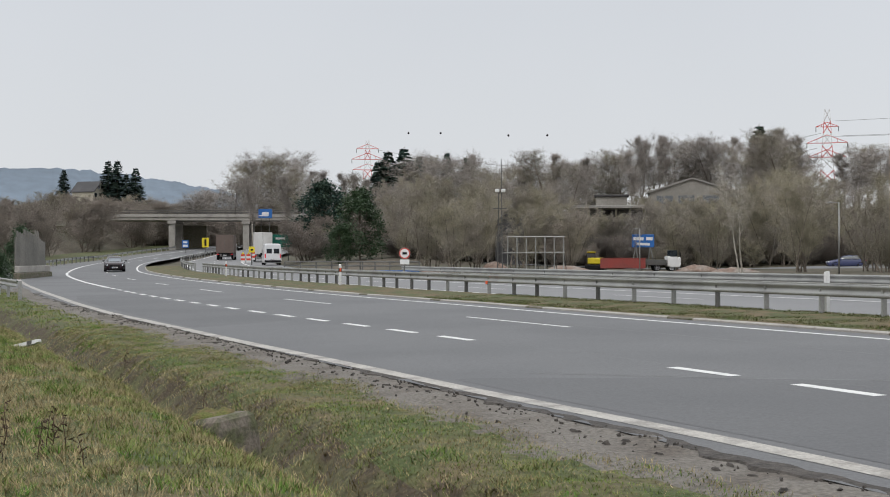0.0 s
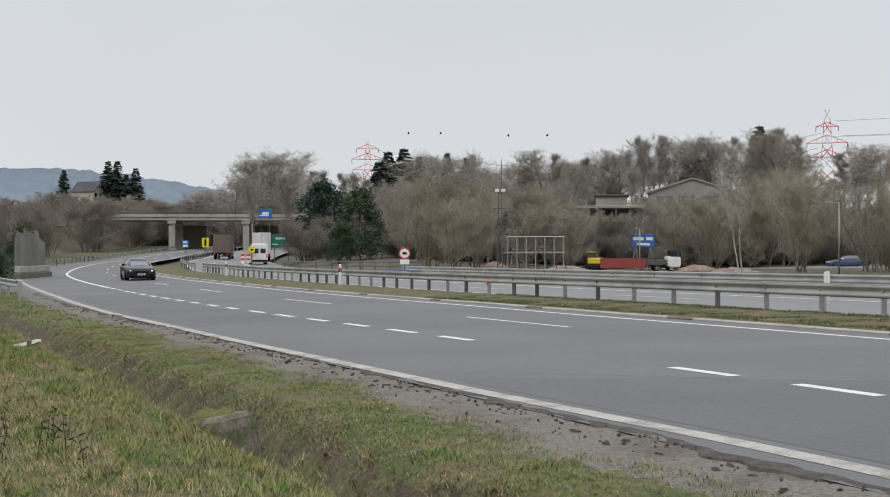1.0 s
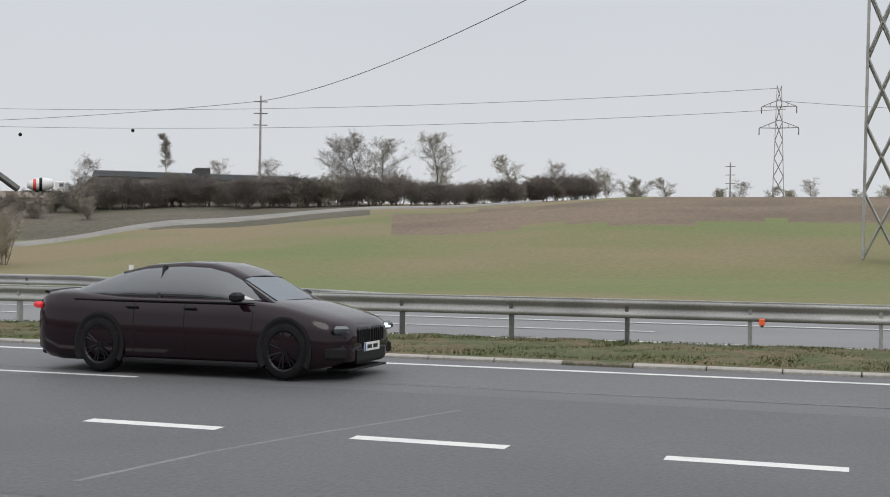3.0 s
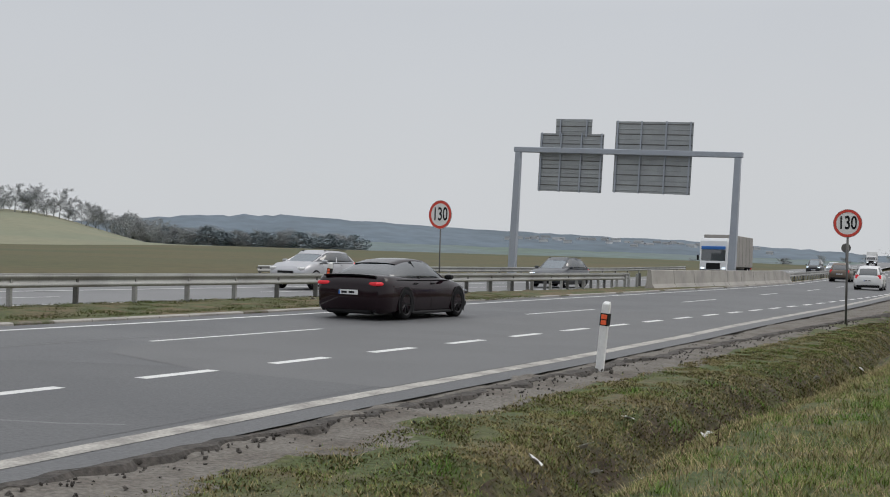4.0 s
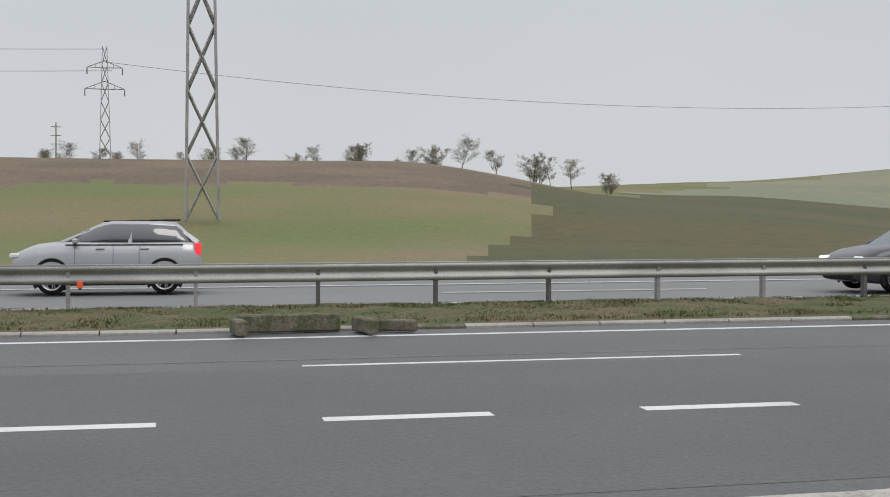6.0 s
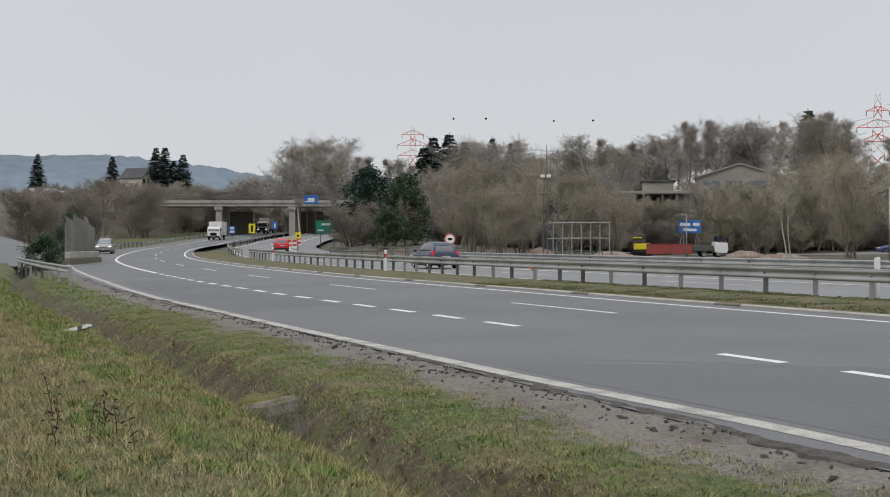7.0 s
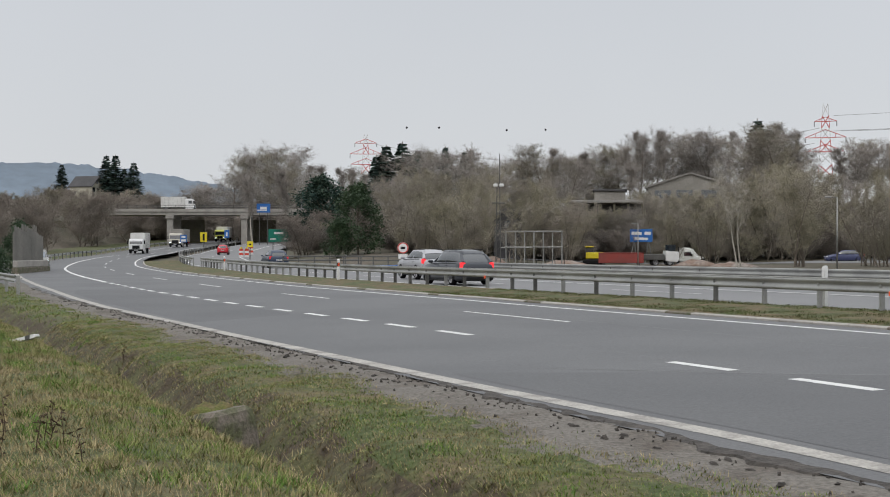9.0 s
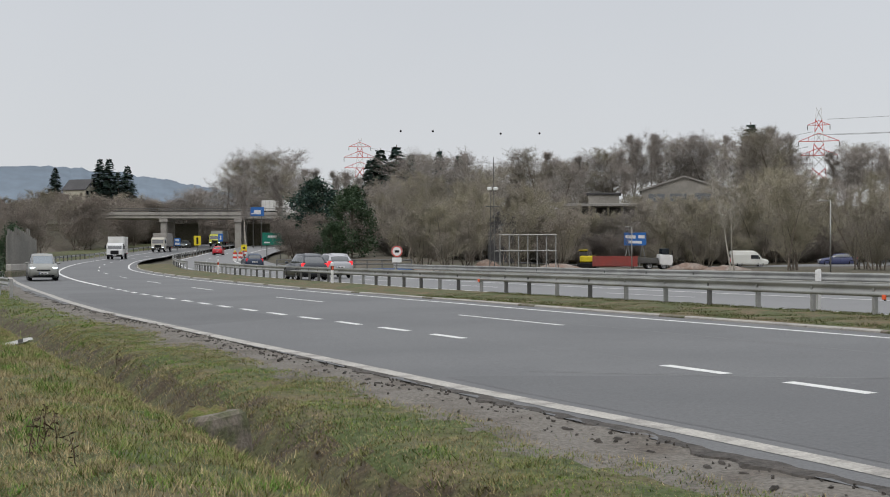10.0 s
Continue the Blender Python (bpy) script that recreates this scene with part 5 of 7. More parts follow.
# ---- bridge ----
def bridge():
    root = thing("road_bridge", BRIDGE, "concrete road bridge on square piers over the motorway", "bridge")
    part("deck", Shape().box(2, 0, DECK - 1.0, 52, 9.5, 0.95, bevel=0.05), CONCRETE, root)
    part("fascia", Shape().box(2, -4.85, DECK - 0.35, 52, 0.22, 0.62, bevel=0.03), CONCRETE, root)
    for x in (-7.2, 8.2):
        part("pier", Shape().box(x, -3.9, -3.0, 1.25, 1.3, DECK + 1.4, bevel=0.05), CONCRETE, root)
        part("pier", Shape().box(x + 0.3, 3.0, -3.0, 1.25, 1.3, DECK + 1.4, bevel=0.05), CONCRETE, root)
        part("pier_cap", Shape().box(x, -0.4, DECK - 1.75, 1.7, 9.0, 0.72, bevel=0.05), CONCRETE, root)
        part("pier_wall", Shape().box(x + 3.2, 5.2, -3, 5.0, 0.6, DECK + 1.2, bevel=0.02), CONCRETE_OLD, root, "dark stained wall below the deck")
    for y in (-4.8, 4.8):
        part("handrail", Shape().rod((-24, y, DECK + 1.05), (28, y, DECK + 1.05), 0.06, 0.06, 6), STEEL_DARK, root)
        part("handrail", Shape().rod((-24, y, DECK + 0.6), (28, y, DECK + 0.6), 0.04, 0.04, 6), STEEL_DARK, root)
        for k in range(27):
            part("baluster", Shape().rod((-24 + k * 2, y, DECK + 0.2), (-24 + k * 2, y, DECK + 1.05), 0.045, 0.045, 5), STEEL_DARK, root)
    part("abutment", Shape().box(-30, 2, -3, 5, 7, DECK + 1, bevel=0.1), CONCRETE_OLD, root)
    part("abutment", Shape().box(29, 1, -3, 5, 8, DECK + 2, bevel=0.1), CONCRETE_OLD, root)


bridge()


def panel_sign(name, label, m, w, h, z, material, bars, poles=(-0.3, 0.3), ink=None):
    root = thing(name, m, label, "road sign", "direction signs")
    part("panel", Shape().box(0, 0, z, w, 0.06, h, bevel=0.015), material, root)
    for k in poles:
        part("pole", Shape().rod((k * w, 0.06, -0.4), (k * w, 0.06, z + h * 0.9), 0.06, 0.06, 8), STEEL_DARK, root)
    for x, zz, bw, bh in bars:
        part("bar", Shape().box(x * w, -0.036, z + zz * h, bw * w, 0.01, bh * h), ink or WHITE, root)
    return root


panel_sign("direction_sign", "green direction sign with pale arrow and a red patch", spot(-7.55, 172, 1.3), 3.1, 1.75, 1.7, GREEN, ((-0.05, 0.62, 0.42, 0.16), (-0.3, 0.18, 0.26, 0.1), (0.3, 0.18, 0.2, 0.1)))
panel_sign("blue_sign", "blue rectangular sign hung before the bridge deck", spot(-8.3, 250, 0.5), 2.7, 1.8, 9.0, BLUE, ((0.0, 0.35, 0.5, 0.3), (-0.1, 0.2, 0.7, 0.12)))
panel_sign("blue_sign", "small blue sign with a white symbol by the road", spot(-9.96, 235, 2.2), 0.9, 1.5, 2.0, BLUE, ((0.0, 0.25, 0.3, 0.5),), (0,))
panel_sign("blue_sign", "blue and white square sign by the pier", spot(-11.9, 235, 2.0), 1.2, 1.4, 1.4, BLUE, ((0.0, 0.1, 0.7, 0.3), (0, 0.6, 0.6, 0.25)), (0,))
panel_sign("yellow_sign", "yellow diversion sign with dark symbols", spot(-11.0, 225, 2.0), 1.2, 1.7, 1.4, YELLOW, ((0, 0.15, 0.3, 0.7),), (0,), BLACK)
for k, (az, r) in enumerate(((-9.3, 150), (-9.05, 150), (-8.85, 151))):
    arrow = thing("warning_board", spot(az, r, 0.9 if k < 2 else 1.2), "red and white roadworks warning board", "warning board", "roadworks boards")
    for j in range(4):
        part("red_stripe" if j % 2 else "white_stripe", Shape().box(0, 0, 0.1 + j * 0.25, 0.5, 0.05, 0.25, bevel=0.005), RED if j % 2 else WHITE, arrow)
    part("beacon", Shape().rod((0, 0, 1.1), (0, 0, 1.3), 0.1, 0.1, 10), YELLOW, arrow)
arrow = panel_sign("arrow_board", "yellow diamond arrow board at the roadworks", spot(-8.9, 149, 0.9), 0.7, 0.7, 1.3, YELLOW, ((0, 0.3, 0.4, 0.3),), (0,), BLACK)

# ---- yard across the road ----
mast = thing("light_mast", spot(2.55, 112), "tall thin lattice mast with a pair of lamps", "mast")
for x in (-0.22, 0.22):
    part("pole", Shape().rod((x, 0, -0.3), (x * 0.5, 0, 10.2 if x > 0 else 7.4), 0.06, 0.035, 6), STEEL_DARK, mast)
for k in range(9):
    part("brace", Shape().rod((-0.22 + 0.012 * k, 0, 0.6 + k * 0.8), (0.22 - 0.012 * k, 0, 1.0 + k * 0.8), 0.025, 0.025, 5), STEEL_DARK, mast)
part("crossbar", Shape().box(0, 0, 5.7, 1.2, 0.1, 0.1, bevel=0.02), STEEL_DARK, mast)
for x in (-0.25, 0.3):
    part("lamp", Shape().box(x, -0.1, 7.2, 0.4, 0.35, 0.3, bevel=0.05), WHITE, mast)

frame_ob = thing("scaffold", spot(4.2, 122), "bare steel billboard frame on braced posts", "scaffold")
for k in range(7):
    x = -2.75 + k * 5.5 / 6
    part("upright", Shape().rod((x, 0, -0.2), (x, 0, 3.35), 0.06, 0.06, 6), STEEL, frame_ob)
    part("brace", Shape().rod((x, 0, 1.9), (x + 0.3, 1.4, 0), 0.04, 0.04, 5), STEEL_DARK, frame_ob)
for z in (1.75, 3.3):
    part("crossbar", Shape().rod((-2.85, -0.05, z), (2.85, -0.05, z), 0.06, 0.06, 6), STEEL, frame_ob)
part("crossbar", Shape().rod((-3.3, -0.05, 1.7), (-0.2, -0.05, 1.7), 0.05, 0.05, 6), STEEL, frame_ob)

bill = thing("billboard", spot(9.12, 150), "blue company board with unreadable white writing on splayed legs", "billboard")
part("panel", Shape().box(0, 0, 2.6, 2.65, 0.08, 1.55, bevel=0.02), BLUE, bill)
for x, z, w, h in ((-0.55, 3.45, 1.2, 0.38), (0.75, 3.45, 0.75, 0.38), (0.0, 2.85, 1.6, 0.3)):
    part("bar", Shape().box(x, -0.05, z, w, 0.012, h, Matrix.Rotation(0.04, 3, "Y")), WHITE, bill)
for x in (-1.2, 1.2):
    part("leg", Shape().rod((x * 1.2, 0.2, -0.1), (x * 0.7, 0.06, 2.8), 0.06, 0.06, 6), STEEL, bill)
    part("leg", Shape().rod((x * 0.4, 0.5, -0.1), (x * 0.7, 0.06, 2.8), 0.06, 0.06, 6), STEEL, bill)


def street_lamp(m, label, h, arm=-0.75):
    root = thing("street_lamp", m, label, "street lamp", "street lamps")
    part("pole", Shape().rod((0, 0, -0.2), (0, 0, h), 0.07, 0.045, 8), STEEL, root, smooth=True)
    part("arm", Shape().rod((0, 0, h), (arm, 0, h + 0.05), 0.04, 0.035, 6), STEEL, root)
    part("lamp_head", Shape().box(arm, 0, h - 0.04, 0.5, 0.2, 0.12, bevel=0.03), STEEL, root)


street_lamp(spot(8.97, 130), "slim grey street lamp before the blue board", 4.4, -0.45)
street_lamp(spot(17.7, 112), "slim grey street lamp by the side road", 6.2)
RUST_RED = mat("faded_red_container", (0.30, 0.055, 0.045), 0.7, 0, 0.15, 1, 12, 0.1, (0.25, 0.06, 0.05))
cont = thing("container", spot(8.2, 132), "faded red open-top container in the yard", "container")
part("body", Shape().box(0, 0, 0.25, 4.7, 2.0, 1.05, bevel=0.04), RUST_RED, cont)
for k in range(11):
    part("rib", Shape().box(-2.1 + k * 0.42, -1.02, 0.3, 0.09, 0.07, 0.95, bevel=0.02), RUST_RED, cont)
part("rim", Shape().box(0, 0, 1.28, 4.8, 2.1, 0.08, bevel=0.02), RUST_RED, cont)
for x in (-1.8, 1.8):
    part("skid", Shape().box(x, 0, -0.1, 0.3, 1.8, 0.36, bevel=0.02), STEEL_DARK, cont)
digger = thing("excavator", spot(6.95, 136), "yellow excavator with a dark cab in the yard", "excavator")
part("track", Shape().box(0, -0.7, -0.05, 2.3, 0.4, 0.6, bevel=0.15), BLACK, digger)
part("track", Shape().box(0, 0.7, -0.05, 2.3, 0.4, 0.6, bevel=0.15), BLACK, digger)
part("body", Shape().box(0.1, 0, 0.6, 1.9, 1.5, 0.7, bevel=0.1), YELLOW, digger)
part("cab", Shape().box(-0.45, -0.2, 0.65, 0.9, 0.9, 1.2, bevel=0.1), GLASS, digger)
part("cab_roof", Shape().box(-0.45, -0.2, 1.85, 1.0, 1.0, 0.12, bevel=0.04), YELLOW, digger)
part("boom", Shape().rod((0.6, 0, 0.8), (1.5, 0, 1.0), 0.1, 0.08, 6), BLACK, digger)
tip = lorry("tipper_truck", "white and blue tipper cab beside the container", WHITE, STEEL_DARK, 3.8, 1.8, 1.2, 1.4, 0.6, False, 1.6)
tip.matrix_basis = spot(9.95, 134, None, 10)
RUBBLE = mat("pale_rubble", (0.27, 0.24, 0.21), 0.95, 0, 0.3, 0.6, 4, 0.8, (0.2, 0.14, 0.11))
for az, r, w, h in ((2.3, 118, 1.5, 0.8), (5.6, 127, 2.6, 0.5), (11.6, 130, 2.4, 0.7), (13.2, 124, 2.6, 0.5), (-0.6, 105, 1.6, 0.8), (27.0, 225, 5.0, 1.8), (28.6, 218, 4.0, 1.2), (29.8, 205, 4.5, 1.0), (31.2, 232, 4.0, 1.6)):
    heap = Shape()
    rings = []
    for k in range(7):
        t = k / 6
        rings.append([(math.cos(a) * w * (1 - t) * (1 + 0.25 * wob(math.cos(a) * 2, math.sin(a) * 2 + az, k, 0.7)), math.sin(a) * w * 0.6 * (1 - t), h * (1 - (1 - t) ** 2) * (1 + 0.3 * wob(a, k, az, 0.9)) - 0.05) for a in np.linspace(0, 2 * math.pi, 16, endpoint=False)])
    heap.loft(rings)
    ob = solid("rubble_heap", heap, RUBBLE, "heap of pale rubble and earth in the yard", "heap", "", True)
    ob.matrix_basis = spot(az, r)
for az, r, h, w in ((-5.6, 96, 0.65, 6.0), (-2.9, 92, 0.7, 5.5)):
    fence = thing("parapet_rail", spot(az, r, 0.25), "dark blue bridge parapet rail beside the far carriageway", "railing")
    for z in (0.35, 0.75, 1.05):
        part("bar", Shape().rod((-w / 2, 0, z), (w / 2, 0, z), 0.06, 0.06, 6), BLUE if z < 0.5 else STEEL_DARK, fence)
    for k in range(6):
        part("post", Shape().rod((-w / 2 + w * k / 5, 0, -0.2), (-w / 2 + w * k / 5, 0, 1.05), 0.05, 0.05, 6), STEEL_DARK, fence)

# ---- buildings on the slope ----
WALL = mat("grey_plaster", (0.33, 0.31, 0.28), 0.9, 0, 0.15, 0.3, 5, 0.2, (0.26, 0.245, 0.22))
ROOF = mat("dark_roof", (0.07, 0.068, 0.07), 0.8, 0, 0.2, 0.4, 6, 0.2)
PALE_ROOF = mat("pale_sheet_roof", (0.29, 0.275, 0.255), 0.7, 0, 0.15, 0.2, 5, 0.1)


def gabled(name, label, m, w, d, wall, ridge_h, wall_mat, roof_mat, rows, over=0.4):
    """A house: its long side of w metres faces the camera, with window openings in rows (x, z, width, height)."""
    root = thing(name, m, label, "building", "buildings")
    part("wall", Shape().add([(-w / 2, -d / 2, -4), (w / 2, -d / 2, -4), (w / 2, d / 2, -4), (-w / 2, d / 2, -4), (-w / 2, -d / 2, wall), (w / 2, -d / 2, wall), (w / 2, d / 2, wall), (-w / 2, d / 2, wall), (0, -d / 2, ridge_h), (0, d / 2, ridge_h)],
                             [(0, 1, 5, 8, 4), (2, 3, 7, 9, 6), (1, 2, 6, 5), (3, 0, 4, 7)]), wall_mat, root)
    for sgn in (-1, 1):
        x1 = sgn * (w / 2 + over)
        z1 = wall - over * (ridge_h - wall) / (w / 2)
        part("roof", Shape().loft([[(0, y, ridge_h), (x1, y, z1), (x1, y, z1 + 0.25), (0, y, ridge_h + 0.25)] for y in (-d / 2 - over, d / 2 + over)]), roof_mat, root)
    for x, z, ww, hh in rows:
        win = part("window", Shape().box(x, -d / 2 - 0.03, z, ww, 0.06, hh, bevel=0.01), GLASS, root)
        part("window_frame", Shape().box(x, -d / 2 - 0.05, z - 0.08, ww + 0.2, 0.08, 0.08), WALL, win)
    return root


gabled("warehouse", "pale gabled warehouse half hidden by bare trees", spot(11.35, 222, 10.3), 14, 30, 2.0, 4.2, WALL, PALE_ROOF, ((-4.5, 0.2, 2.6, 1.3), (-1, 0.2, 2.6, 1.3), (3, 0.2, 2.6, 1.3)))
hut = thing("open_shed", spot(7.6, 175, 6.4), "low open shed with a pale flat roof", "shed")
part("roof", Shape().box(0, 0, 2.0, 10.5, 6, 0.4, bevel=0.05), PALE_ROOF, hut)
for k in range(6):
    part("post", Shape().box(-4.8 + k * 1.9, -2.6, -4, 0.3, 0.3, 6.0, bevel=0.03), CONCRETE_OLD, hut)
part("back_wall", Shape().box(0, 2.6, -4, 10, 0.3, 6.0), ROOF, hut)
hut2 = thing("flat_roof_shed", spot(7.7, 205, 10.3), "flat dark shed roof among the trees", "shed")
part("wall", Shape().box(0, 0, -3, 5.0, 4, 4.2, bevel=0.05), WALL, hut2)
part("roof", Shape().box(0, 0, 1.2, 5.6, 4.6, 0.35, bevel=0.05), ROOF, hut2)
cabin = gabled("hut", "small dark wooden hut among the thicket", spot(3.0, 150, 4.2), 3.4, 4, 1.6, 2.6, ROOF, ROOF, ((0, 0.4, 0.8, 0.7),))
gabled("house", "house with a dark hipped roof on the embankment", spot(-16.1, 400, 19.4, 55), 7.0, 8, 2.6, 5.6, mat("cream_plaster", (0.5, 0.47, 0.38), 0.9, 0, 0.1, 0.3, 5, 0.1), ROOF, ((-2.6, 0.8, 1.2, 1.3), (0, 0.8, 1.2, 1.3), (2.6, 0.8, 1.2, 1.3), (-0.8, 3.4, 0.9, 1.0), (0.9, 3.4, 0.9, 1.0)))

# houses of a far town on the ridge
rnd = random.Random(41)
FAR_WALL = mat("far_pale_plaster", (0.5, 0.51, 0.52), 0.9, 0, 0.1, 0.1, 1, 0.0, vary=0.2)
FAR_ROOF = mat("far_grey_roof", (0.2, 0.21, 0.22), 0.9, 0, 0.1, 0.1, 1, 0.0, vary=0.2)
for k in range(34):
    az = 132.5 + 12 * (k + rnd.random()) / 34
    r = rnd.uniform(2040, 2130)
    top = float(np.interp(az, (130, 136, 142, 147), (60, 52, 45, 34)))
    house = thing("far_house", spot(az, r, top * (0.55 + 0.45 * (r - 2000) / 200) - 1, rnd.uniform(-40, 40)), "pale house far away on the wooded ridge", "building", "far houses")
    w, d, h = rnd.uniform(7, 16), rnd.uniform(6, 9), rnd.uniform(2.5, 5)
    part("wall", Shape().box(0, 0, -6, w, d, h + 6, bevel=0.1), FAR_WALL, house)
    part("roof", Shape().loft([[(x, -d / 2 - 0.4, h), (x, d / 2 + 0.4, h), (x, 0, h + d * 0.28)] for x in (-w / 2 - 0.4, w / 2 + 0.4)]), FAR_ROOF, house)

# noise wall, hedge rails and ramp on the near side
NOISE_WALL = mat("weathered_timber_panel", (0.20, 0.19, 0.17), 0.9, 0, 0.2, 0.5, 8, 0.3, (0.15, 0.145, 0.13))
nwall = thing("noise_barrier", spot(-18.3, 101, 0.4, 76), "weathered grey timber noise barrier with a stepped top", "noise barrier")
for k in range(26):
    h = 3.1 + 0.32 * ((k * 7) % 5) / 4 - (0.5 if k > 20 else 0) + 0.3 * (k % 2)
    part("plank", Shape().box(-5.9 + k * 0.33, 0, -0.4, 0.3, 0.1, h, bevel=0.01), NOISE_WALL, nwall)
part("base_beam", Shape().box(-2, -0.25, 0.1, 9.0, 0.35, 0.5, bevel=0.04), CONCRETE, nwall)
part("base_beam", Shape().box(-2, -0.3, -0.5, 9.4, 0.5, 0.6, bevel=0.04), CONCRETE_OLD, nwall)
ramp = Shape()
ramp.loft([[on_road(s, a, z + across(2) * 0) for a in (q0, q1)] for s, q0, q1, z in ((-62, -1.0, -0.45, -0.02), (-80, -2.4, -0.45, -0.02), (-100, -5.5, -0.6, 0.0), (-125, -12, -2.4, 0.5), (-150, -19, -10.0, 1.6), (-185, -33, -25, 3.2))], closed=False)
solid("ramp", ramp, ASPHALT, "asphalt slip road that joins from the embankment", "road")
guard_rail("guard_rail", "guard rail along the slip road", -170, -110, lambda s: -1.5 - (-110 - s) * 0.22, 1.1, cap=False, spacing=4.0)
guard_rail("guard_rail", "guard rail on the outer edge of the slip road", -165, -100, lambda s: -8.8 - (-100 - s) * 0.26, 1.3, cap=False, spacing=4.0)
guard_rail("guard_rail", "guard rail at the end of the noise barrier", -84, -50, lambda s: -1.45 - 0.06 * (-50 - s), 0.75, cap=False, spacing=4.0)
guard_rail("guard_rail", "guard rail beside the motorway below the bridge", -262, -118, lambda s: -0.3 + 0.0 * s, 0.8, cap=False, spacing=4.0)
guard_rail("guard_rail", "guard rail between the carriageways below the bridge", -250, -112, 14.6, 0.8, cap=False, spacing=4.0)


# ---- concrete works ----
SILO = mat("silo_steel", (0.50, 0.51, 0.52), 0.5, 0.15, 0.1, 0.4, 6, 0.05, (0.40, 0.41, 0.42), 0.55)
plant = spot(24.9, 262, 15.2)
for k, (x, r, z0, z1) in enumerate(((-4.5, 1.3, 2.0, 11.6), (-1.9, 1.35, 1.0, 10.8), (0.95, 1.35, 1.0, 10.8), (3.7, 1.6, 0.6, 11.6))):
    silo = thing("silo", plant @ pose(x, 0, 0), "tall pale steel cement silo with hoops and a railed top", "silo", "cement silos")
    part("shell", Shape().rod((0, 0, z0), (0, 0, z1), r, r, 24), SILO, silo, smooth=False)
    part("cone", Shape().rod((0, 0, z0), (0, 0, z0 - 1.6), r, 0.3, 24), SILO, silo)
    for j in range(5):
        part("hoop", Shape().rod((0, 0, z0 + 1 + j * (z1 - z0) / 5), (0, 0, z0 + 1.12 + j * (z1 - z0) / 5), r + 0.05, r + 0.05, 24), STEEL, silo)
    for a in range(4):
        x1, y1 = math.cos(a * math.pi / 2 + 0.78) * r, math.sin(a * math.pi / 2 + 0.78) * r
        part("leg", Shape().rod((x1, y1, -4), (x1, y1, z0 + 0.3), 0.14, 0.14, 6), STEEL_DARK, silo)
    part("filter", Shape().box(0, 0, z1, r * 0.9, r * 0.9, 0.9, bevel=0.1), SILO, silo)
    part("railing", Shape().loft([[(math.cos(a) * r * k2, math.sin(a) * r * k2, z1 + z) for k2, z in ((0.98, 0.9), (1.0, 0.9), (1.0, 1.0), (0.98, 1.0))] for a in np.linspace(0, 2 * math.pi, 17)], closed=False), STEEL_DARK, silo)
tower = thing("mixing_tower", plant @ pose(7.2, 1, 0), "corrugated mixing tower with a sloping conveyor", "mixing tower")
part("housing", Shape().box(0, 0, 3.0, 3.2, 3.4, 4.6, bevel=0.05), SILO, tower)
for k in range(4):
    part("leg", Shape().box(-1.3 + 2.6 * (k % 2), -1.3 + 2.6 * (k // 2), -4, 0.25, 0.25, 7.1), STEEL_DARK, tower)
part("conveyor", Shape().rod((2, -1, 4.2), (8.5, -3, -0.8), 0.7, 0.7, 4), STEEL_DARK, tower)
part("aerial", Shape().rod((-9.6, 0, 8), (-9.6, 0, 14.6), 0.06, 0.03, 5), STEEL_DARK, tower)


def mixer(m, label, drum, band):
    root = thing("mixer_truck", m, label, "mixer truck", "mixer trucks")
    part("drum", Shape().loft([[(x, math.cos(a) * r, 2.2 + x * 0.08 + math.sin(a) * r) for a in np.linspace(0, 2 * math.pi, 20, endpoint=False)] for x, r in ((-3.4, 0.5), (-2.6, 0.95), (-1.2, 1.25), (0.2, 1.25), (1.3, 0.9), (1.5, 0.5))]), drum, root, smooth=True)
    for x, r, c in ((-2.0, 1.1, band), (-0.9, 1.27, BLACK)):
        part("band", Shape().loft([[(x + d, math.cos(a) * (r + e), 2.2 + x * 0.08 + math.sin(a) * (r + e)) for a in np.linspace(0, 2 * math.pi, 20, endpoint=False)] for d, e in ((-0.28, -0.07), (-0.26, 0.02), (0.26, 0.06), (0.28, 0.0))], caps=False), c, root)
    part("chassis", Shape().box(-0.4, 0, 0.6, 7.2, 1.0, 0.3, bevel=0.03), BLACK, root)
    part("cab", Shape().box(2.6, 0, 0.7, 1.7, 2.3, 2.1, bevel=0.2), WHITE, root)
    part("windscreen", Shape().box(3.46, 0, 1.7, 0.04, 2.0, 0.8, bevel=0.01), GLASS, root)
    part("side_window", Shape().box(2.9, -1.16, 1.75, 0.8, 0.03, 0.7, bevel=0.01), GLASS, root)
    for x in (2.6, -0.9, -2.2):
        for y in (-1, 1):
            wheel(root, x, y, 0.48, 0.3, RIM, 6)


mixer(spot(29.5, 250), "white concrete mixer truck with a red and black banded drum", WHITE, RED)
mixer(spot(26.4, 240, None, 160), "white concrete mixer truck parked by the silos", WHITE, WHITE)
shed = thing("long_shed", spot(36.0, 300, 17.2, 6), "long low depot building with a dark roof band", "building")
part("wall", Shape().box(0, 0, -4, 46, 12, 6.2, bevel=0.1), WALL, shed)
part("roof", Shape().box(0, -0.2, 2.2, 47, 13, 1.5, bevel=0.15), mat("slate_blue_roof", (0.10, 0.115, 0.125), 0.7, 0, 0.1, 0.2, 4, 0.05), shed)
for k in range(11):
    part("door", Shape().box(-20 + k * 4, -6.03, -2, 2.6, 0.1, 3.4, bevel=0.02), PALE_ROOF if k % 3 else ROOF, shed)
part("gatehouse", Shape().box(1.0, -3, 2.0, 3.4, 8, 3.0, bevel=0.1), ROOF, shed)


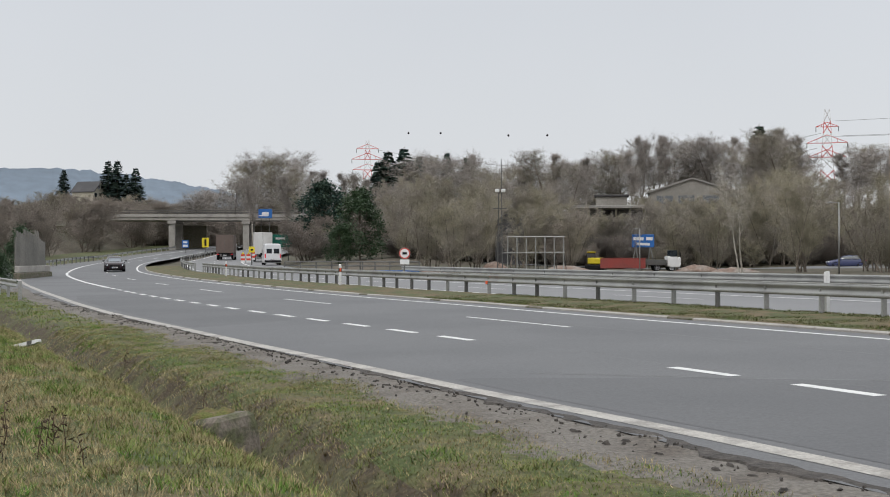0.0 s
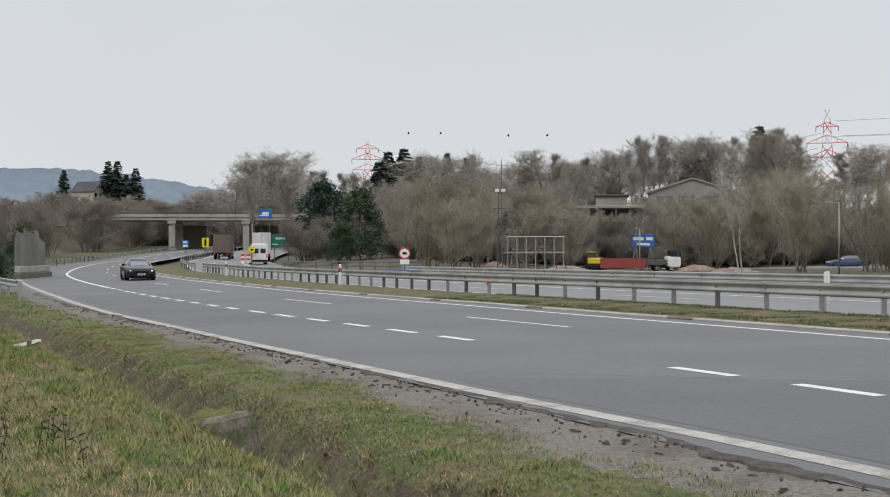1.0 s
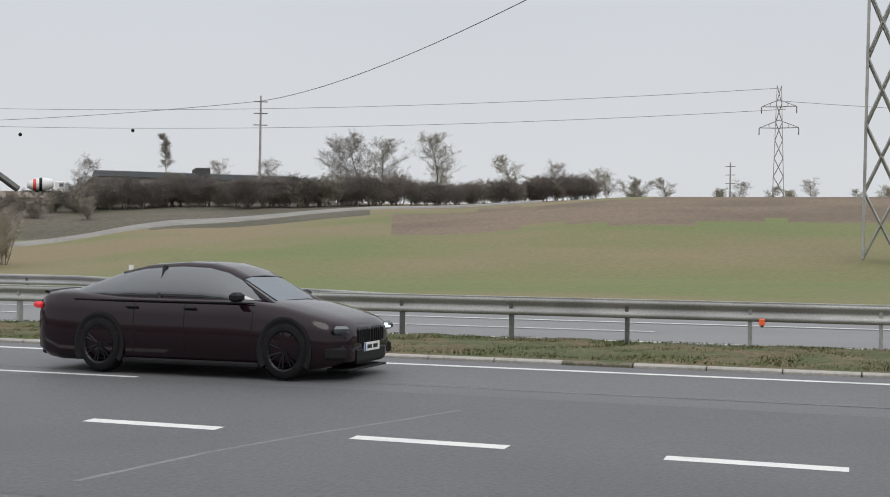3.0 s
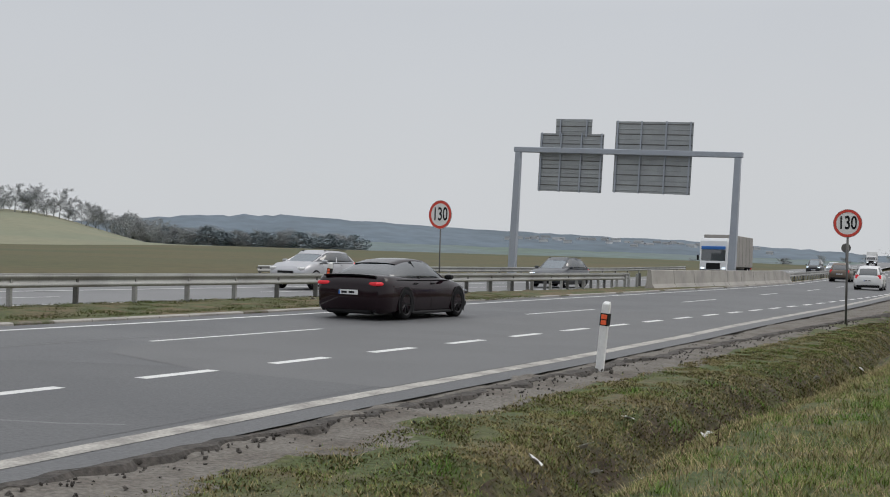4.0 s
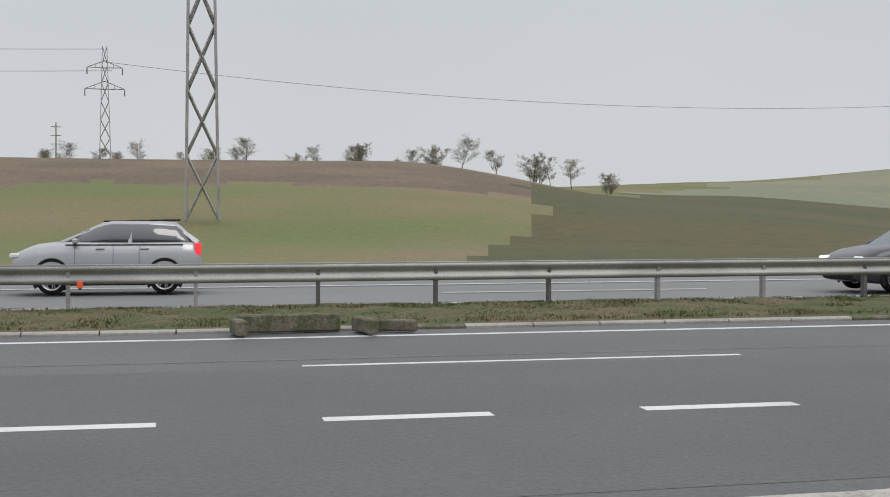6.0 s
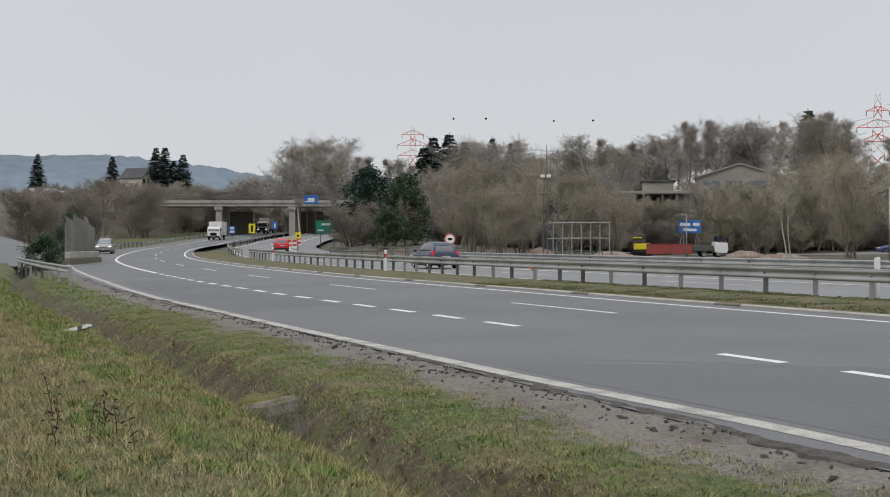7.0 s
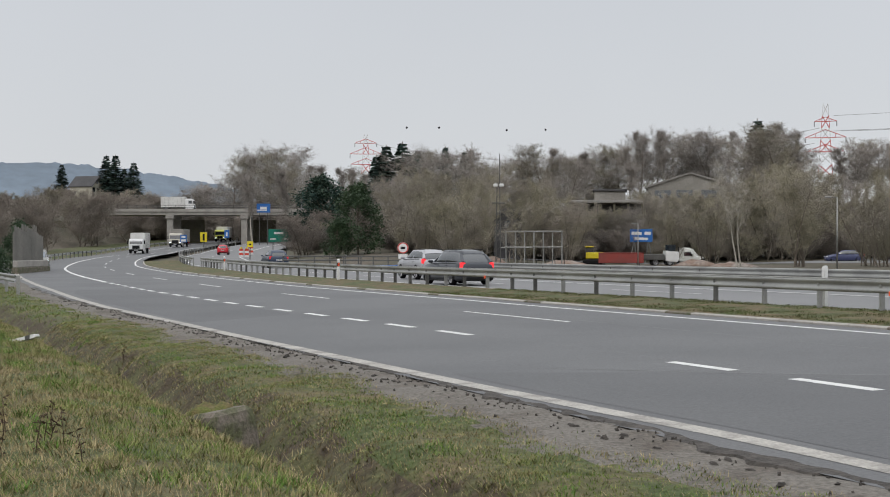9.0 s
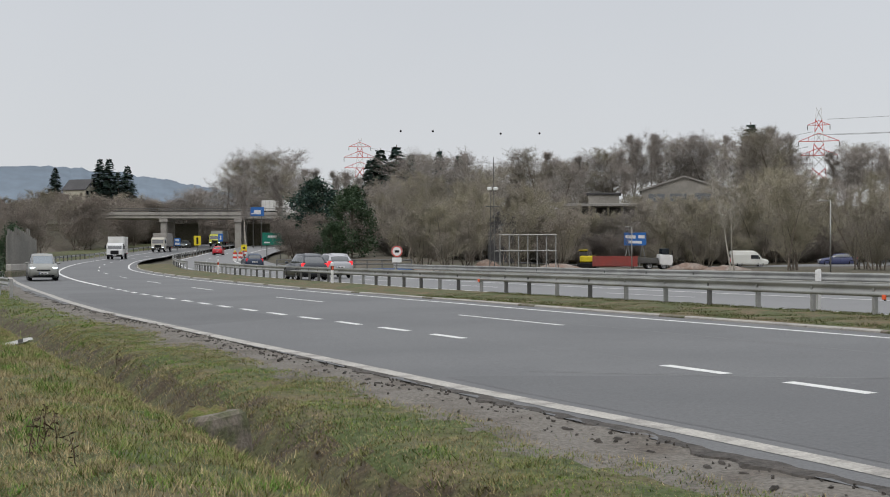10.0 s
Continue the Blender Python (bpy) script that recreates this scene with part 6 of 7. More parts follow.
# ---- pylons and wires ----
def lattice(m, label, h, base, top, arms, banded, name="pylon"):
    root = thing(name, m, label, "pylon", "power pylons")
    n = max(5, int(h / 4))
    for k in range(n):
        z0, z1 = h * k / n, h * (k + 1) / n
        a, b = base + (top - base) * k / n, base + (top - base) * (k + 1) / n
        material = (RED if k % 2 == (n % 2) else WHITE) if banded else STEEL
        t = max(0.06, h * 0.0024)
        for i in range(4):
            (x0, y0), (x1, y1) = ((-1, -1), (1, -1), (1, 1), (-1, 1))[i], ((1, -1), (1, 1), (-1, 1), (-1, -1))[i]
            part("leg", Shape().rod((x0 * a, y0 * a, z0), (x0 * b, y0 * b, z1), t * 1.5, t * 1.5, 4), material, root)
            part("brace", Shape().rod((x0 * a, y0 * a, z0), (x1 * b, y1 * b, z1), t, t, 4), material, root)
            part("brace", Shape().rod((x1 * a, y1 * a, z0), (x0 * b, y0 * b, z1), t, t, 4), material, root)
    for z, w in arms:
        for sgn in (-1, 1):
            sh = Shape()
            sh.rod((0, 0, z), (sgn * w, 0, z + 0.1), 0.13, 0.09, 4)
            sh.rod((0, 0, z + w * 0.42), (sgn * w, 0, z + 0.1), 0.11, 0.09, 4)
            sh.rod((sgn * w * 0.5, 0, z), (sgn * w * 0.5, 0, z + w * 0.21), 0.07, 0.07, 4)
            part("arm", sh, (RED if banded else STEEL), root)
            part("insulator", Shape().rod((sgn * w, 0, z), (sgn * w, 0, z - 1.6), 0.12, 0.12, 6), STEEL_DARK, root)
    return root


lattice(spot(17.25, 430, 22.5), "tall red and white lattice pylon above the wood", 28.5, 2.6, 0.8, ((22.6, 3.6), (17.2, 6.5), (12.5, 6)), True)
lattice(spot(-3.6, 520, 22), "tall red and white lattice pylon far behind the wood", 29, 2.6, 0.7, ((25.3, 4.6), (20.8, 6.6), (16.4, 6.2)), True)
lattice(spot(66.9, 78, 2.0), "tall galvanised lattice pylon at the foot of the meadow", 32, 1.0, 0.55, ((28, 3),), False)
lattice(spot(62.6, 300, 13.6), "slender pylon with three arms on the meadow's crest", 30, 1.4, 0.5, ((25, 4), (20, 4.5)), False)
for az, r, z, h in ((38.9, 235, 12, 20), (60.5, 330, 13, 15)):
    pole = thing("power_pole", spot(az, r, z), "concrete power pole with short cross arms", "power pole", "power poles")
    part("pole", Shape().rod((0, 0, -1), (0, 0, h), 0.3, 0.16, 8), CONCRETE, pole)
    for j in range(3):
        part("cross_arm", Shape().box(0, 0, h - 1.2 - j * 2.2, 2.6, 0.16, 0.16, bevel=0.02), STEEL_DARK, pole)


def wire(a, b, sag, r=0.05):
    sh = Shape()
    a, b = Vector(a), Vector(b)
    pts = [a.lerp(b, k / 20) - Vector((0, 0, sag * 4 * (k / 20) * (1 - k / 20))) for k in range(21)]
    side = Vector((b.y - a.y, a.x - b.x, 0)).normalized() * r
    sh.loft([[p + side, p + Vector((0, 0, r)), p - side, p - Vector((0, 0, r))] for p in pts])
    return tagged(new("overhead_wire", sh.mesh("overhead_wire", STEEL_DARK)), "thin sagging overhead power wire", "wire", "overhead wires")


def polar(az, r, z):
    return (math.sin(radians(az)) * r, math.cos(radians(az)) * r, z)


wire(polar(17.6, 430, 47), polar(62.6, 300, 43), 4)
wire(polar(17.9, 430, 42), polar(62.9, 300, 38), 4)
wire(polar(17.0, 430, 42), polar(38.9, 235, 31), 3)
wire(polar(38.9, 235, 31), polar(66.5, 78, 29), 3)
wire(polar(17.0, 430, 43), polar(-3.2, 520, 47), 9)
wire(polar(16.8, 430, 38), polar(-3.1, 520, 42), 9)
wire(polar(62.6, 300, 40), polar(100, 420, 40), 5)
for az, r, z in ((-1.7, 480, 50), (-0.2, 470, 49), (2.95, 470, 48), (4.75, 470, 48), (28.4, 300, 29), (33.2, 300, 31)):
    ball = thing("wire_marker", pose(*polar(az, r, z)), "dark round marker ball on the power wire", "marker ball", "marker balls")
    part("ball", Shape().loft([[(math.cos(a) * math.sin(b) * 0.42, math.sin(a) * math.sin(b) * 0.42, math.cos(b) * 0.42) for a in np.linspace(0, 2 * math.pi, 10, endpoint=False)] for b in np.linspace(0.05, math.pi - 0.05, 7)]), BLACK, ball)
    part("clamp", Shape().rod((0, 0, 0.35), (0, 0, 0.6), 0.05, 0.05, 5), STEEL_DARK, ball)

# side road in the yard and the grey track below the hedge
yard = Shape()
yard.loft([[(x, y0, ground_z(x, y0) + 0.06), (x, y1, ground_z(x, y1) + 0.06)] for x, y0, y1 in ((-12, 146, 151), (6, 146, 151), (22, 143, 148), (36, 140, 146), (50, 138, 145), (66, 137, 146))], closed=False)
solid("side_road", yard, ASPHALT_OPP, "narrow side road through the yard", "road")
track = Shape()
track.loft([[tuple(Vector(polar(az, r + d, 0)).xy) + (ground_z(*Vector(polar(az, r + d, 0)).xy) + z,) for d, z in ((-5.5, -0.8), (-2.6, 0.2), (0, 0.3), (2.4, 0.3), (4.5, -0.8))] for az, r in [(28 + k / 2, 138 + 44 * (k / 48) ** 0.8) for k in range(0, 49)]], closed=False)
solid("track", track, mat("pale_gravel", (0.24, 0.23, 0.21), 0.9, 0, 0.15, 0.3, 6, 0.3), "grey track along the top of the meadow", "road")


# ---- trees ----
def grow(seed, h, spread, stems=1, limbs=9, pale=False, upright=0.5, fine=7, first=0.22):
    """Trunk and crown of a leafless tree of height h: tapered limbs, branches and many twigs."""
    rnd = random.Random(seed)
    trunks, crown = [Shape() for _ in range(stems)], Shape()

    def twigs(p, d, length, n):
        for _ in range(n):
            e = Vector((rnd.gauss(0, 0.75), rnd.gauss(0, 0.75), rnd.gauss(0.25, 0.6)))
            q = p + (d * 0.7 + e).normalized() * length * rnd.uniform(0.5, 1.4)
            side = (q - p).cross(Vector((rnd.gauss(0, 1), rnd.gauss(0, 1), rnd.gauss(0, 1)))).normalized() * h * 0.0006
            crown.add([p - side, p + side, q], [(0, 1, 2)])

    def branch(p, d, length, r, level):
        n = 4 if level == 0 else 3
        for k in range(n):
            d = (d + Vector((rnd.gauss(0, 0.14), rnd.gauss(0, 0.14), rnd.gauss(0.09, 0.1)))).normalized()
            q = p + d * length / n
            r2 = r * 0.76
            crown.rod(p, q, r, r2, 3, False)
            if level < 2:
                for _ in range(2):
                    e = (d * 0.8 + Vector((rnd.gauss(0, 0.7), rnd.gauss(0, 0.7), rnd.gauss(0.25, 0.45)))).normalized()
                    branch(q, e, length * rnd.uniform(0.35, 0.6), r2 * 0.55, level + 1)
            twigs(q, d, h * 0.05, fine + 1 if level else 2)
            p, r = q, r2

    for s in range(stems):
        lean = Vector((rnd.gauss(0, 0.22), rnd.gauss(0, 0.22), 1)).normalized() if stems > 1 else Vector((rnd.gauss(0, 0.04), rnd.gauss(0, 0.04), 1)).normalized()
        p, r = Vector((rnd.gauss(0, 0.1 * stems), rnd.gauss(0, 0.1 * stems), -0.3)), h * (0.016 if stems == 1 else 0.011)
        n, top = 8, h * rnd.uniform(0.8, 0.95) if stems > 1 else h * 0.92
        for k in range(n):
            lean = (lean + Vector((rnd.gauss(0, 0.05), rnd.gauss(0, 0.05), 0.05))).normalized()
            q = p + lean * top / n
            r2 = r * 0.80
            trunks[s].rod(p, q, r, r2, 7, False)
            if k / n >= first:
                for _ in range(max(1, round(limbs / n / (1 if stems == 1 else 1.5)))):
                    a = rnd.uniform(0, 2 * math.pi)
                    d = Vector((math.cos(a) * (1 - upright), math.sin(a) * (1 - upright), upright * rnd.uniform(0.5, 1.3))).normalized()
                    branch(q, d, spread * (1.12 - 0.5 * k / n) * rnd.uniform(0.75, 1.15), r2 * 0.5, 0)
            p, r = q, r2
        branch(p, lean, h * 0.1, r, 1)
    # the tops end at the height asked for
    k = h / float(np.percentile([v[2] for v in crown.v], 99.3))
    for shape in trunks + [crown]:
        shape.v = [(x, y, z * k) for x, y, z in shape.v]
    return trunks, crown


def tree_kind(name, label, category, trunks, crown, bark, leaf, group):
    root = thing(name, pose(0, -3000, -200), label, category, group)
    for trunk in trunks if isinstance(trunks, list) else [trunks]:
        part("trunk", trunk, bark, root)
    part("crown", crown, leaf, root)
    return root


KINDS = {}
for k in range(3):
    t, c = grow(10 + k, 10, 2.9, 1, 22, False, 0.54, 3, 0.22)
    KINDS["bare", k] = tree_kind("bare_tree", "leafless grey-brown tree with a dense twiggy crown", "tree", t, c, BARK, TWIG if k == 2 else TWIG_GREY, "bare trees")
for k in range(2):
    t, c = grow(30 + k, 10, 1.5, 1, 20, False, 0.72, 4, 0.28)
    KINDS["birch", k] = tree_kind("birch_tree", "slender leafless birch with pale upright branches", "tree", t, c, BARK_PALE, TWIG_GREY, "bare trees")
for k in range(3):
    t, c = grow(50 + k, 10, 2.5, 6, 16, False, 0.6, 4, 0.0)
    KINDS["thicket", k] = tree_kind("thicket_bush", "leafless many-stemmed brown bush", "bush", t, c, BARK, TWIG, "bare bushes")
t, c = grow(71, 10, 2.8, 6, 18, False, 0.55, 4, 0.0)
KINDS["red", 0] = tree_kind("thicket_bush", "leafless reddish-brown thicket bush", "bush", t, c, BARK, TWIG_RED, "bare bushes")
t, c = grow(75, 10, 2.4, 2, 12, False, 0.74, 1, 0.3)
KINDS["pale", 0] = tree_kind("pale_tree", "leafless tree with pale smooth forked trunks", "tree", t, c, BARK_PALE, BARK_PALE, "bare trees")


TWIG_DARK = mat("dark_bare_twigs", (0.2, 0.175, 0.155), 0.95, 0, 0.2, 0.3, 5, 0.0, (0.16, 0.14, 0.125), vary=0.25)
for k in range(2):
    t, c = grow(60 + k, 10, 4.2, 7, 20, False, 0.5, 5, 0.0)
    KINDS["low", k] = tree_kind("thicket_bush", "low dense leafless thicket bush", "bush", t, c, BARK, TWIG_DARK, "bare bushes")


# far trees: aerial haze painted in as paler, blue-grey twig and needle colours
HAZY = mat("haze_tinted_twigs", (0.33, 0.34, 0.345), 1.0, 0, 0.15, 0.05, 1, 0.0, (0.29, 0.305, 0.31), vary=0.15)
HAZY_DARK = mat("haze_tinted_needles", (0.235, 0.28, 0.305), 1.0, 0, 0.15, 0.05, 1, 0.0, vary=0.15)
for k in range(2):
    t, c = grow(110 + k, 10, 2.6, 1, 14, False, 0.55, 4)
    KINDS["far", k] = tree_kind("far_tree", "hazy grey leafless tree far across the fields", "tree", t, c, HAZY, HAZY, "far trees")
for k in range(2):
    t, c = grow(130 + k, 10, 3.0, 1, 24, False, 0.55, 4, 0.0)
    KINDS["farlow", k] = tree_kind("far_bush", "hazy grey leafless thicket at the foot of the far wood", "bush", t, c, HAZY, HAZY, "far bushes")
HEDGE_TWIG = mat("dark_hedge_twigs", (0.13, 0.085, 0.07), 0.95, 0, 0.3, 2, 12, 0.0, (0.09, 0.065, 0.05), vary=0.2)
for k in range(2):
    t, c = grow(150 + k, 10, 3.6, 3, 18, False, 0.5, 2, 0.05)
    KINDS["hedge", k] = tree_kind("hedge_bush", "leafless dark brown bush on the bank beside the cycle path", "bush", t, c, BARK, HEDGE_TWIG, "roadside bushes")


def conifer(seed, h, r):
    rnd = random.Random(seed)
    trunk, crown = Shape(), Shape()
    trunk.rod((0, 0, -0.3), (0, 0, h), h * 0.018, 0.02, 7)
    z = h * 0.1
    while z < h * 0.99:
        rad = r * (1 - z / h) ** 0.85 * rnd.uniform(0.75, 1.1) + 0.1
        for _ in range(13):
            a = rnd.uniform(0, 2 * math.pi)
            tip = Vector((math.cos(a) * rad, math.sin(a) * rad, z - rad * 0.28 + rnd.uniform(-0.2, 0.2)))
            base = Vector((0, 0, z + 0.1))
            for k in range(7):
                t = (k + 1.0) / 7.5
                p = base.lerp(tip, t)
                w = rad * 0.34 * (1.15 - t) + 0.16
                for sg in (-1, 1):
                    side = Vector((-math.sin(a), math.cos(a), 0)) * sg * w + Vector((math.cos(a), math.sin(a), 0)) * w * 0.6 + Vector((0, 0, -w * rnd.uniform(0.1, 0.6)))
                    crown.add([p, p + side, p + (tip - base).normalized() * w * 0.7], [(0, 1, 2)])
        z += h * 0.036
    return trunk, crown


for k in range(2):
    t, c = conifer(90 + k, 10, 2.3)
    KINDS["conifer", k] = tree_kind("conifer_tree", "dark green spruce with drooping branches", "tree", t, c, BARK, NEEDLE, "evergreen trees")


def leafy(seed, h, r, size, material_name, count=5200):
    """A round evergreen: clumps of small leaves on branches, with gaps between the clumps."""
    rnd = random.Random(seed)
    trunk, crown = Shape(), Shape()
    trunk.rod((0, 0, -0.3), (0, 0, h * 0.75), h * 0.02, h * 0.006, 7)
    clumps = []
    for _ in range(70):
        a, z = rnd.uniform(0, 2 * math.pi), rnd.uniform(0.06, 0.95) ** 0.9
        rad = r * math.sqrt(max(0.03, 1 - (2 * z - 0.75) ** 2)) * rnd.uniform(0.55, 1.05)
        c = Vector((math.cos(a) * rad, math.sin(a) * rad, z * h))
        clumps.append((c, rnd.uniform(0.10, 0.2) * r * 1.8))
        trunk.rod((0, 0, z * h * 0.7), c, h * 0.005, h * 0.002, 4, False)
    for _ in range(count):
        c, rr = rnd.choice(clumps)
        p = c + Vector((rnd.gauss(0, 0.5), rnd.gauss(0, 0.5), rnd.gauss(0, 0.45))) * rr
        e, g = Vector((rnd.gauss(0, 1), rnd.gauss(0, 1), rnd.gauss(0, 0.6))).normalized() * size, Vector((rnd.gauss(0, 1), rnd.gauss(0, 1), rnd.gauss(0, 0.6))).normalized() * size * 0.5
        crown.add([p - e, p + g, p + e, p - g], [(0, 1, 2, 3)])
    return trunk, crown


t, c = leafy(5, 10, 4.0, 0.24, "leaf", 9000)
KINDS["leafy", 0] = tree_kind("evergreen_tree", "broad dark green evergreen tree with dense leaves", "tree", t, c, BARK, LEAF, "evergreen trees")
t, c = leafy(8, 10, 3.6, 0.24, "needle", 9500)
KINDS["pine", 0] = tree_kind("pine_tree", "rounded dark blue-green pine", "tree", t, c, BARK, NEEDLE, "evergreen trees")


# the far pine's pale blue-grey needle colour holds the haze too
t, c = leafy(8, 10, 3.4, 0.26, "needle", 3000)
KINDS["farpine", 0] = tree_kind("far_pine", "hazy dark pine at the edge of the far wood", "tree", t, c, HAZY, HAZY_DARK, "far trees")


def plant_tree(kind, az, r, h, width=1.0, z=None, turn=None):
    x, y = math.sin(radians(az)) * r, math.cos(radians(az)) * r
    k = h / 10
    ob = copy_thing(KINDS[kind], pose(x, y, (ground_z(x, y) if z is None else z) - 0.1, 0, 0, random.uniform(0, 360) if turn is None else turn))
    ob.scale = (k * width, k * width, k)
    return ob


# the wood's skyline behind the motorway: heading and height of the tops as a slope from the eye
SKYLINE = ((-22, 0.052), (-14, 0.05), (-12, 0.048), (-10, 0.062), (-8.7, 0.080), (-7.2, 0.084), (-6.0, 0.071), (-4.3, 0.070), (-3.9, 0.062), (-3.2, 0.062), (-2.8, 0.078), (-2, 0.082), (1, 0.084), (2, 0.085), (3.5, 0.072), (5, 0.086), (7, 0.079), (8.8, 0.095), (11, 0.096), (13.5, 0.095), (15.5, 0.100), (16.5, 0.085), (16.9, 0.06), (17.6, 0.06), (18.1, 0.085), (20, 0.086), (23, 0.08), (25, 0.074), (27, 0.06))


def sky_top(az, r):
    return EYE + r * float(np.interp(az, [a for a, _ in SKYLINE], [b for _, b in SKYLINE]))


rnd = random.Random(77)
for k in range(92):
    az, r = -12 + 37 * (k + rnd.random()) / 92, rnd.uniform(205, 262)
    if az < -6.0:
        r = rnd.uniform(290, 330)
    elif 6 < az < 13.6:
        r = rnd.uniform(245, 270)
    x, y = math.sin(radians(az)) * r, math.cos(radians(az)) * r
    h = sky_top(az, r) - ground_z(x, y)
    kind = ("birch", k % 2) if rnd.random() < 0.3 else ("bare", k % 3)
    plant_tree(kind, az, r, max(5, h * rnd.uniform(0.84, 1.03)), rnd.uniform(1.3, 1.9) if kind[0] == "bare" else rnd.uniform(1.0, 1.4))
for k in range(50):
    az, r = -4.5 + 31 * (k + rnd.random()) / 50, rnd.uniform(150, 198)
    if 10 < az < 15 and r > 165:
        r = 155
    x, y = math.sin(radians(az)) * r, math.cos(radians(az)) * r
    h = (sky_top(az, r) - ground_z(x, y)) * rnd.uniform(0.55, 0.8)
    if 5.8 < az < 13.6:
        h = min(h, EYE + r * (0.037 if az < 9.7 else 0.046) - ground_z(x, y))
    plant_tree(("thicket", k % 3) if rnd.random() < 0.5 else ("bare", k % 3), az, r, max(3, h), rnd.uniform(1.0, 1.4))
for k in range(40):
    az, r = -2.4 + 25.5 * (k + rnd.random()) / 40, rnd.uniform(150, 160)
    plant_tree(("red", 0) if rnd.random() < 0.25 else ("thicket", k % 3), az, r, rnd.uniform(3.6, 5.6) * (0.7 if 6 < az < 9.7 else 1), rnd.uniform(1.2, 1.7))
for k in range(14):
    az = 5.4 + 8.6 * (k + rnd.random()) / 14
    plant_tree(("thicket", k % 3), az, 243, rnd.uniform(5.5, 7.5), 1.6)
for k in range(9):
    az = 5.7 + 4.0 * (k + rnd.random()) / 9
    x, y = math.sin(radians(az)) * 166, math.cos(radians(az)) * 166
    plant_tree(("thicket", k % 3), az, 166, EYE + 166 * rnd.uniform(0.029, 0.036) - ground_z(x, y), 1.3)
for k in range(96):
    az, r = -6.3 + 34 * (k + rnd.random()) / 96, rnd.uniform(153, 158)
    plant_tree(("red", 0) if k % 5 == 0 else ("low", k % 2), az, r + (20 if az < -2.5 else 0), rnd.uniform(2.2, 3.8), rnd.uniform(1.0, 1.5))
for az, r, h, w in ((-0.9, 118, 6.5, 1.2), (0.4, 116, 6.2, 1.2), (1.5, 120, 7.4, 1.1), (3.4, 132, 6.8, 1.1), (5.9, 135, 7.0, 1.0), (16.35, 124, 9.3, 1.05), (19.0, 128, 8.2, 1.0), (-1.7, 138, 8.6, 1.1), (0.0, 140, 9.4, 1.1), (1.3, 142, 9.6, 1.0), (3.9, 150, 10.0, 0.9), (10.6, 140, 6.2, 1.2), (12.0, 138, 6.8, 1.2), (22.4, 104, 6.6, 1.35), (23.4, 108, 6.3, 1.2), (24.4, 100, 5.6, 1.0), (25.6, 98, 4.4, 1.1), (26.8, 100, 4.6, 1.2), (27.9, 104, 4.6, 0.9), (21.0, 118, 6.8, 1.2), (19.6, 122, 6.6, 1.2)):
    plant_tree(("thicket", int(az * 7) % 3), az, r, h, w)
for k in range(30):
    az, r = -12.5 + 11 * (k + rnd.random()) / 30, rnd.uniform(165, 200)
    if az < -6.5:
        r = rnd.uniform(275, 330)
    plant_tree(("red", 0) if k % 3 else ("thicket", k % 3), az, r, rnd.uniform(3.5, 6.5) * (1.7 if az < -6.5 else 1), 1.5)
for k in range(54):
    az = -20.5 + 9.0 * (k + rnd.random()) / 54
    r = rnd.uniform(150, 300) if az < -15 else rnd.uniform(225, 300)
    s, q = road_coords(np.array([math.sin(radians(az)) * r]), np.array([math.cos(radians(az)) * r]))
    if -14 < q[0] < 32 or az > -13.4:
        r = 305
    x, y = math.sin(radians(az)) * r, math.cos(radians(az)) * r
    h = EYE + r * rnd.uniform(0.04, 0.056) - ground_z(x, y)
    plant_tree(("red", 0) if k % 2 else ("thicket", k % 3), az, r, min(11, max(3.5, h * 0.86)), 1.4)
# single trees that stand out
plant_tree(("pale", 0), 13.55, 98, 8.7, 1.0, 0.1, 40)
plant_tree(("leafy", 0), -3.95, 150, 8.6, 0.86)
plant_tree(("leafy", 0), -4.9, 148, 4.6, 0.9)
plant_tree(("pine", 0), -5.6, 188, 11.0, 1.15)
for az, r, h in ((-3.1, 225, 15.0), (-2.65, 225, 16.8), (-1.9, 226, 17.4), (-1.2, 232, 16), (0.1, 235, 16.5), (1.0, 240, 15.5), (14.3, 240, 19.0), (14.75, 245, 17.0), (3.9, 230, 13), (20.5, 330, 14), (22.5, 320, 13), (24, 320, 12), (-14.9, 395, 17.5), (-14.1, 395, 16.5), (-15.3, 400, 17), (-14.5, 390, 14), (-17.2, 410, 12.5), (-20.4, 420, 13)):
    plant_tree(("conifer", int(r) % 2), az, r, h, 1.1 if -1.5 < az < 4 else 1.6)
for az, r, h in ((8.9, 215, 14.5), (6.6, 235, 14), (15.6, 250, 18), (-8.8, 250, 14), (-7.2, 250, 15.5), (5.0, 220, 14.5), (2.8, 190, 11)):
    plant_tree(("birch", int(r) % 2), az, r, h, 1.3)
plant_tree(("leafy", 0), -18.9, 109, 4.6, 0.8)
plant_tree(("leafy", 0), -20.1, 80, 3.4, 1.0)
for k in range(16):
    plant_tree(("red", 0) if k % 2 else ("thicket", k % 3), 25.5 + 6.5 * (k + rnd.random()) / 16, rnd.uniform(172, 215), rnd.uniform(2.0, 4.2), 1.5)
# hedges and trees round the concrete works and along the meadow's crest
for k in range(70):
    az = 29.5 + 25 * (k + rnd.random()) / 70
    r = rnd.uniform(188, 200)
    plant_tree(("low", k % 2) if k % 5 else ("thicket", k % 3), az, r, (rnd.uniform(3.6, 5.4) if az > 31.5 else 2.6) * (1 if az < 46 else 0.8), 1.3)
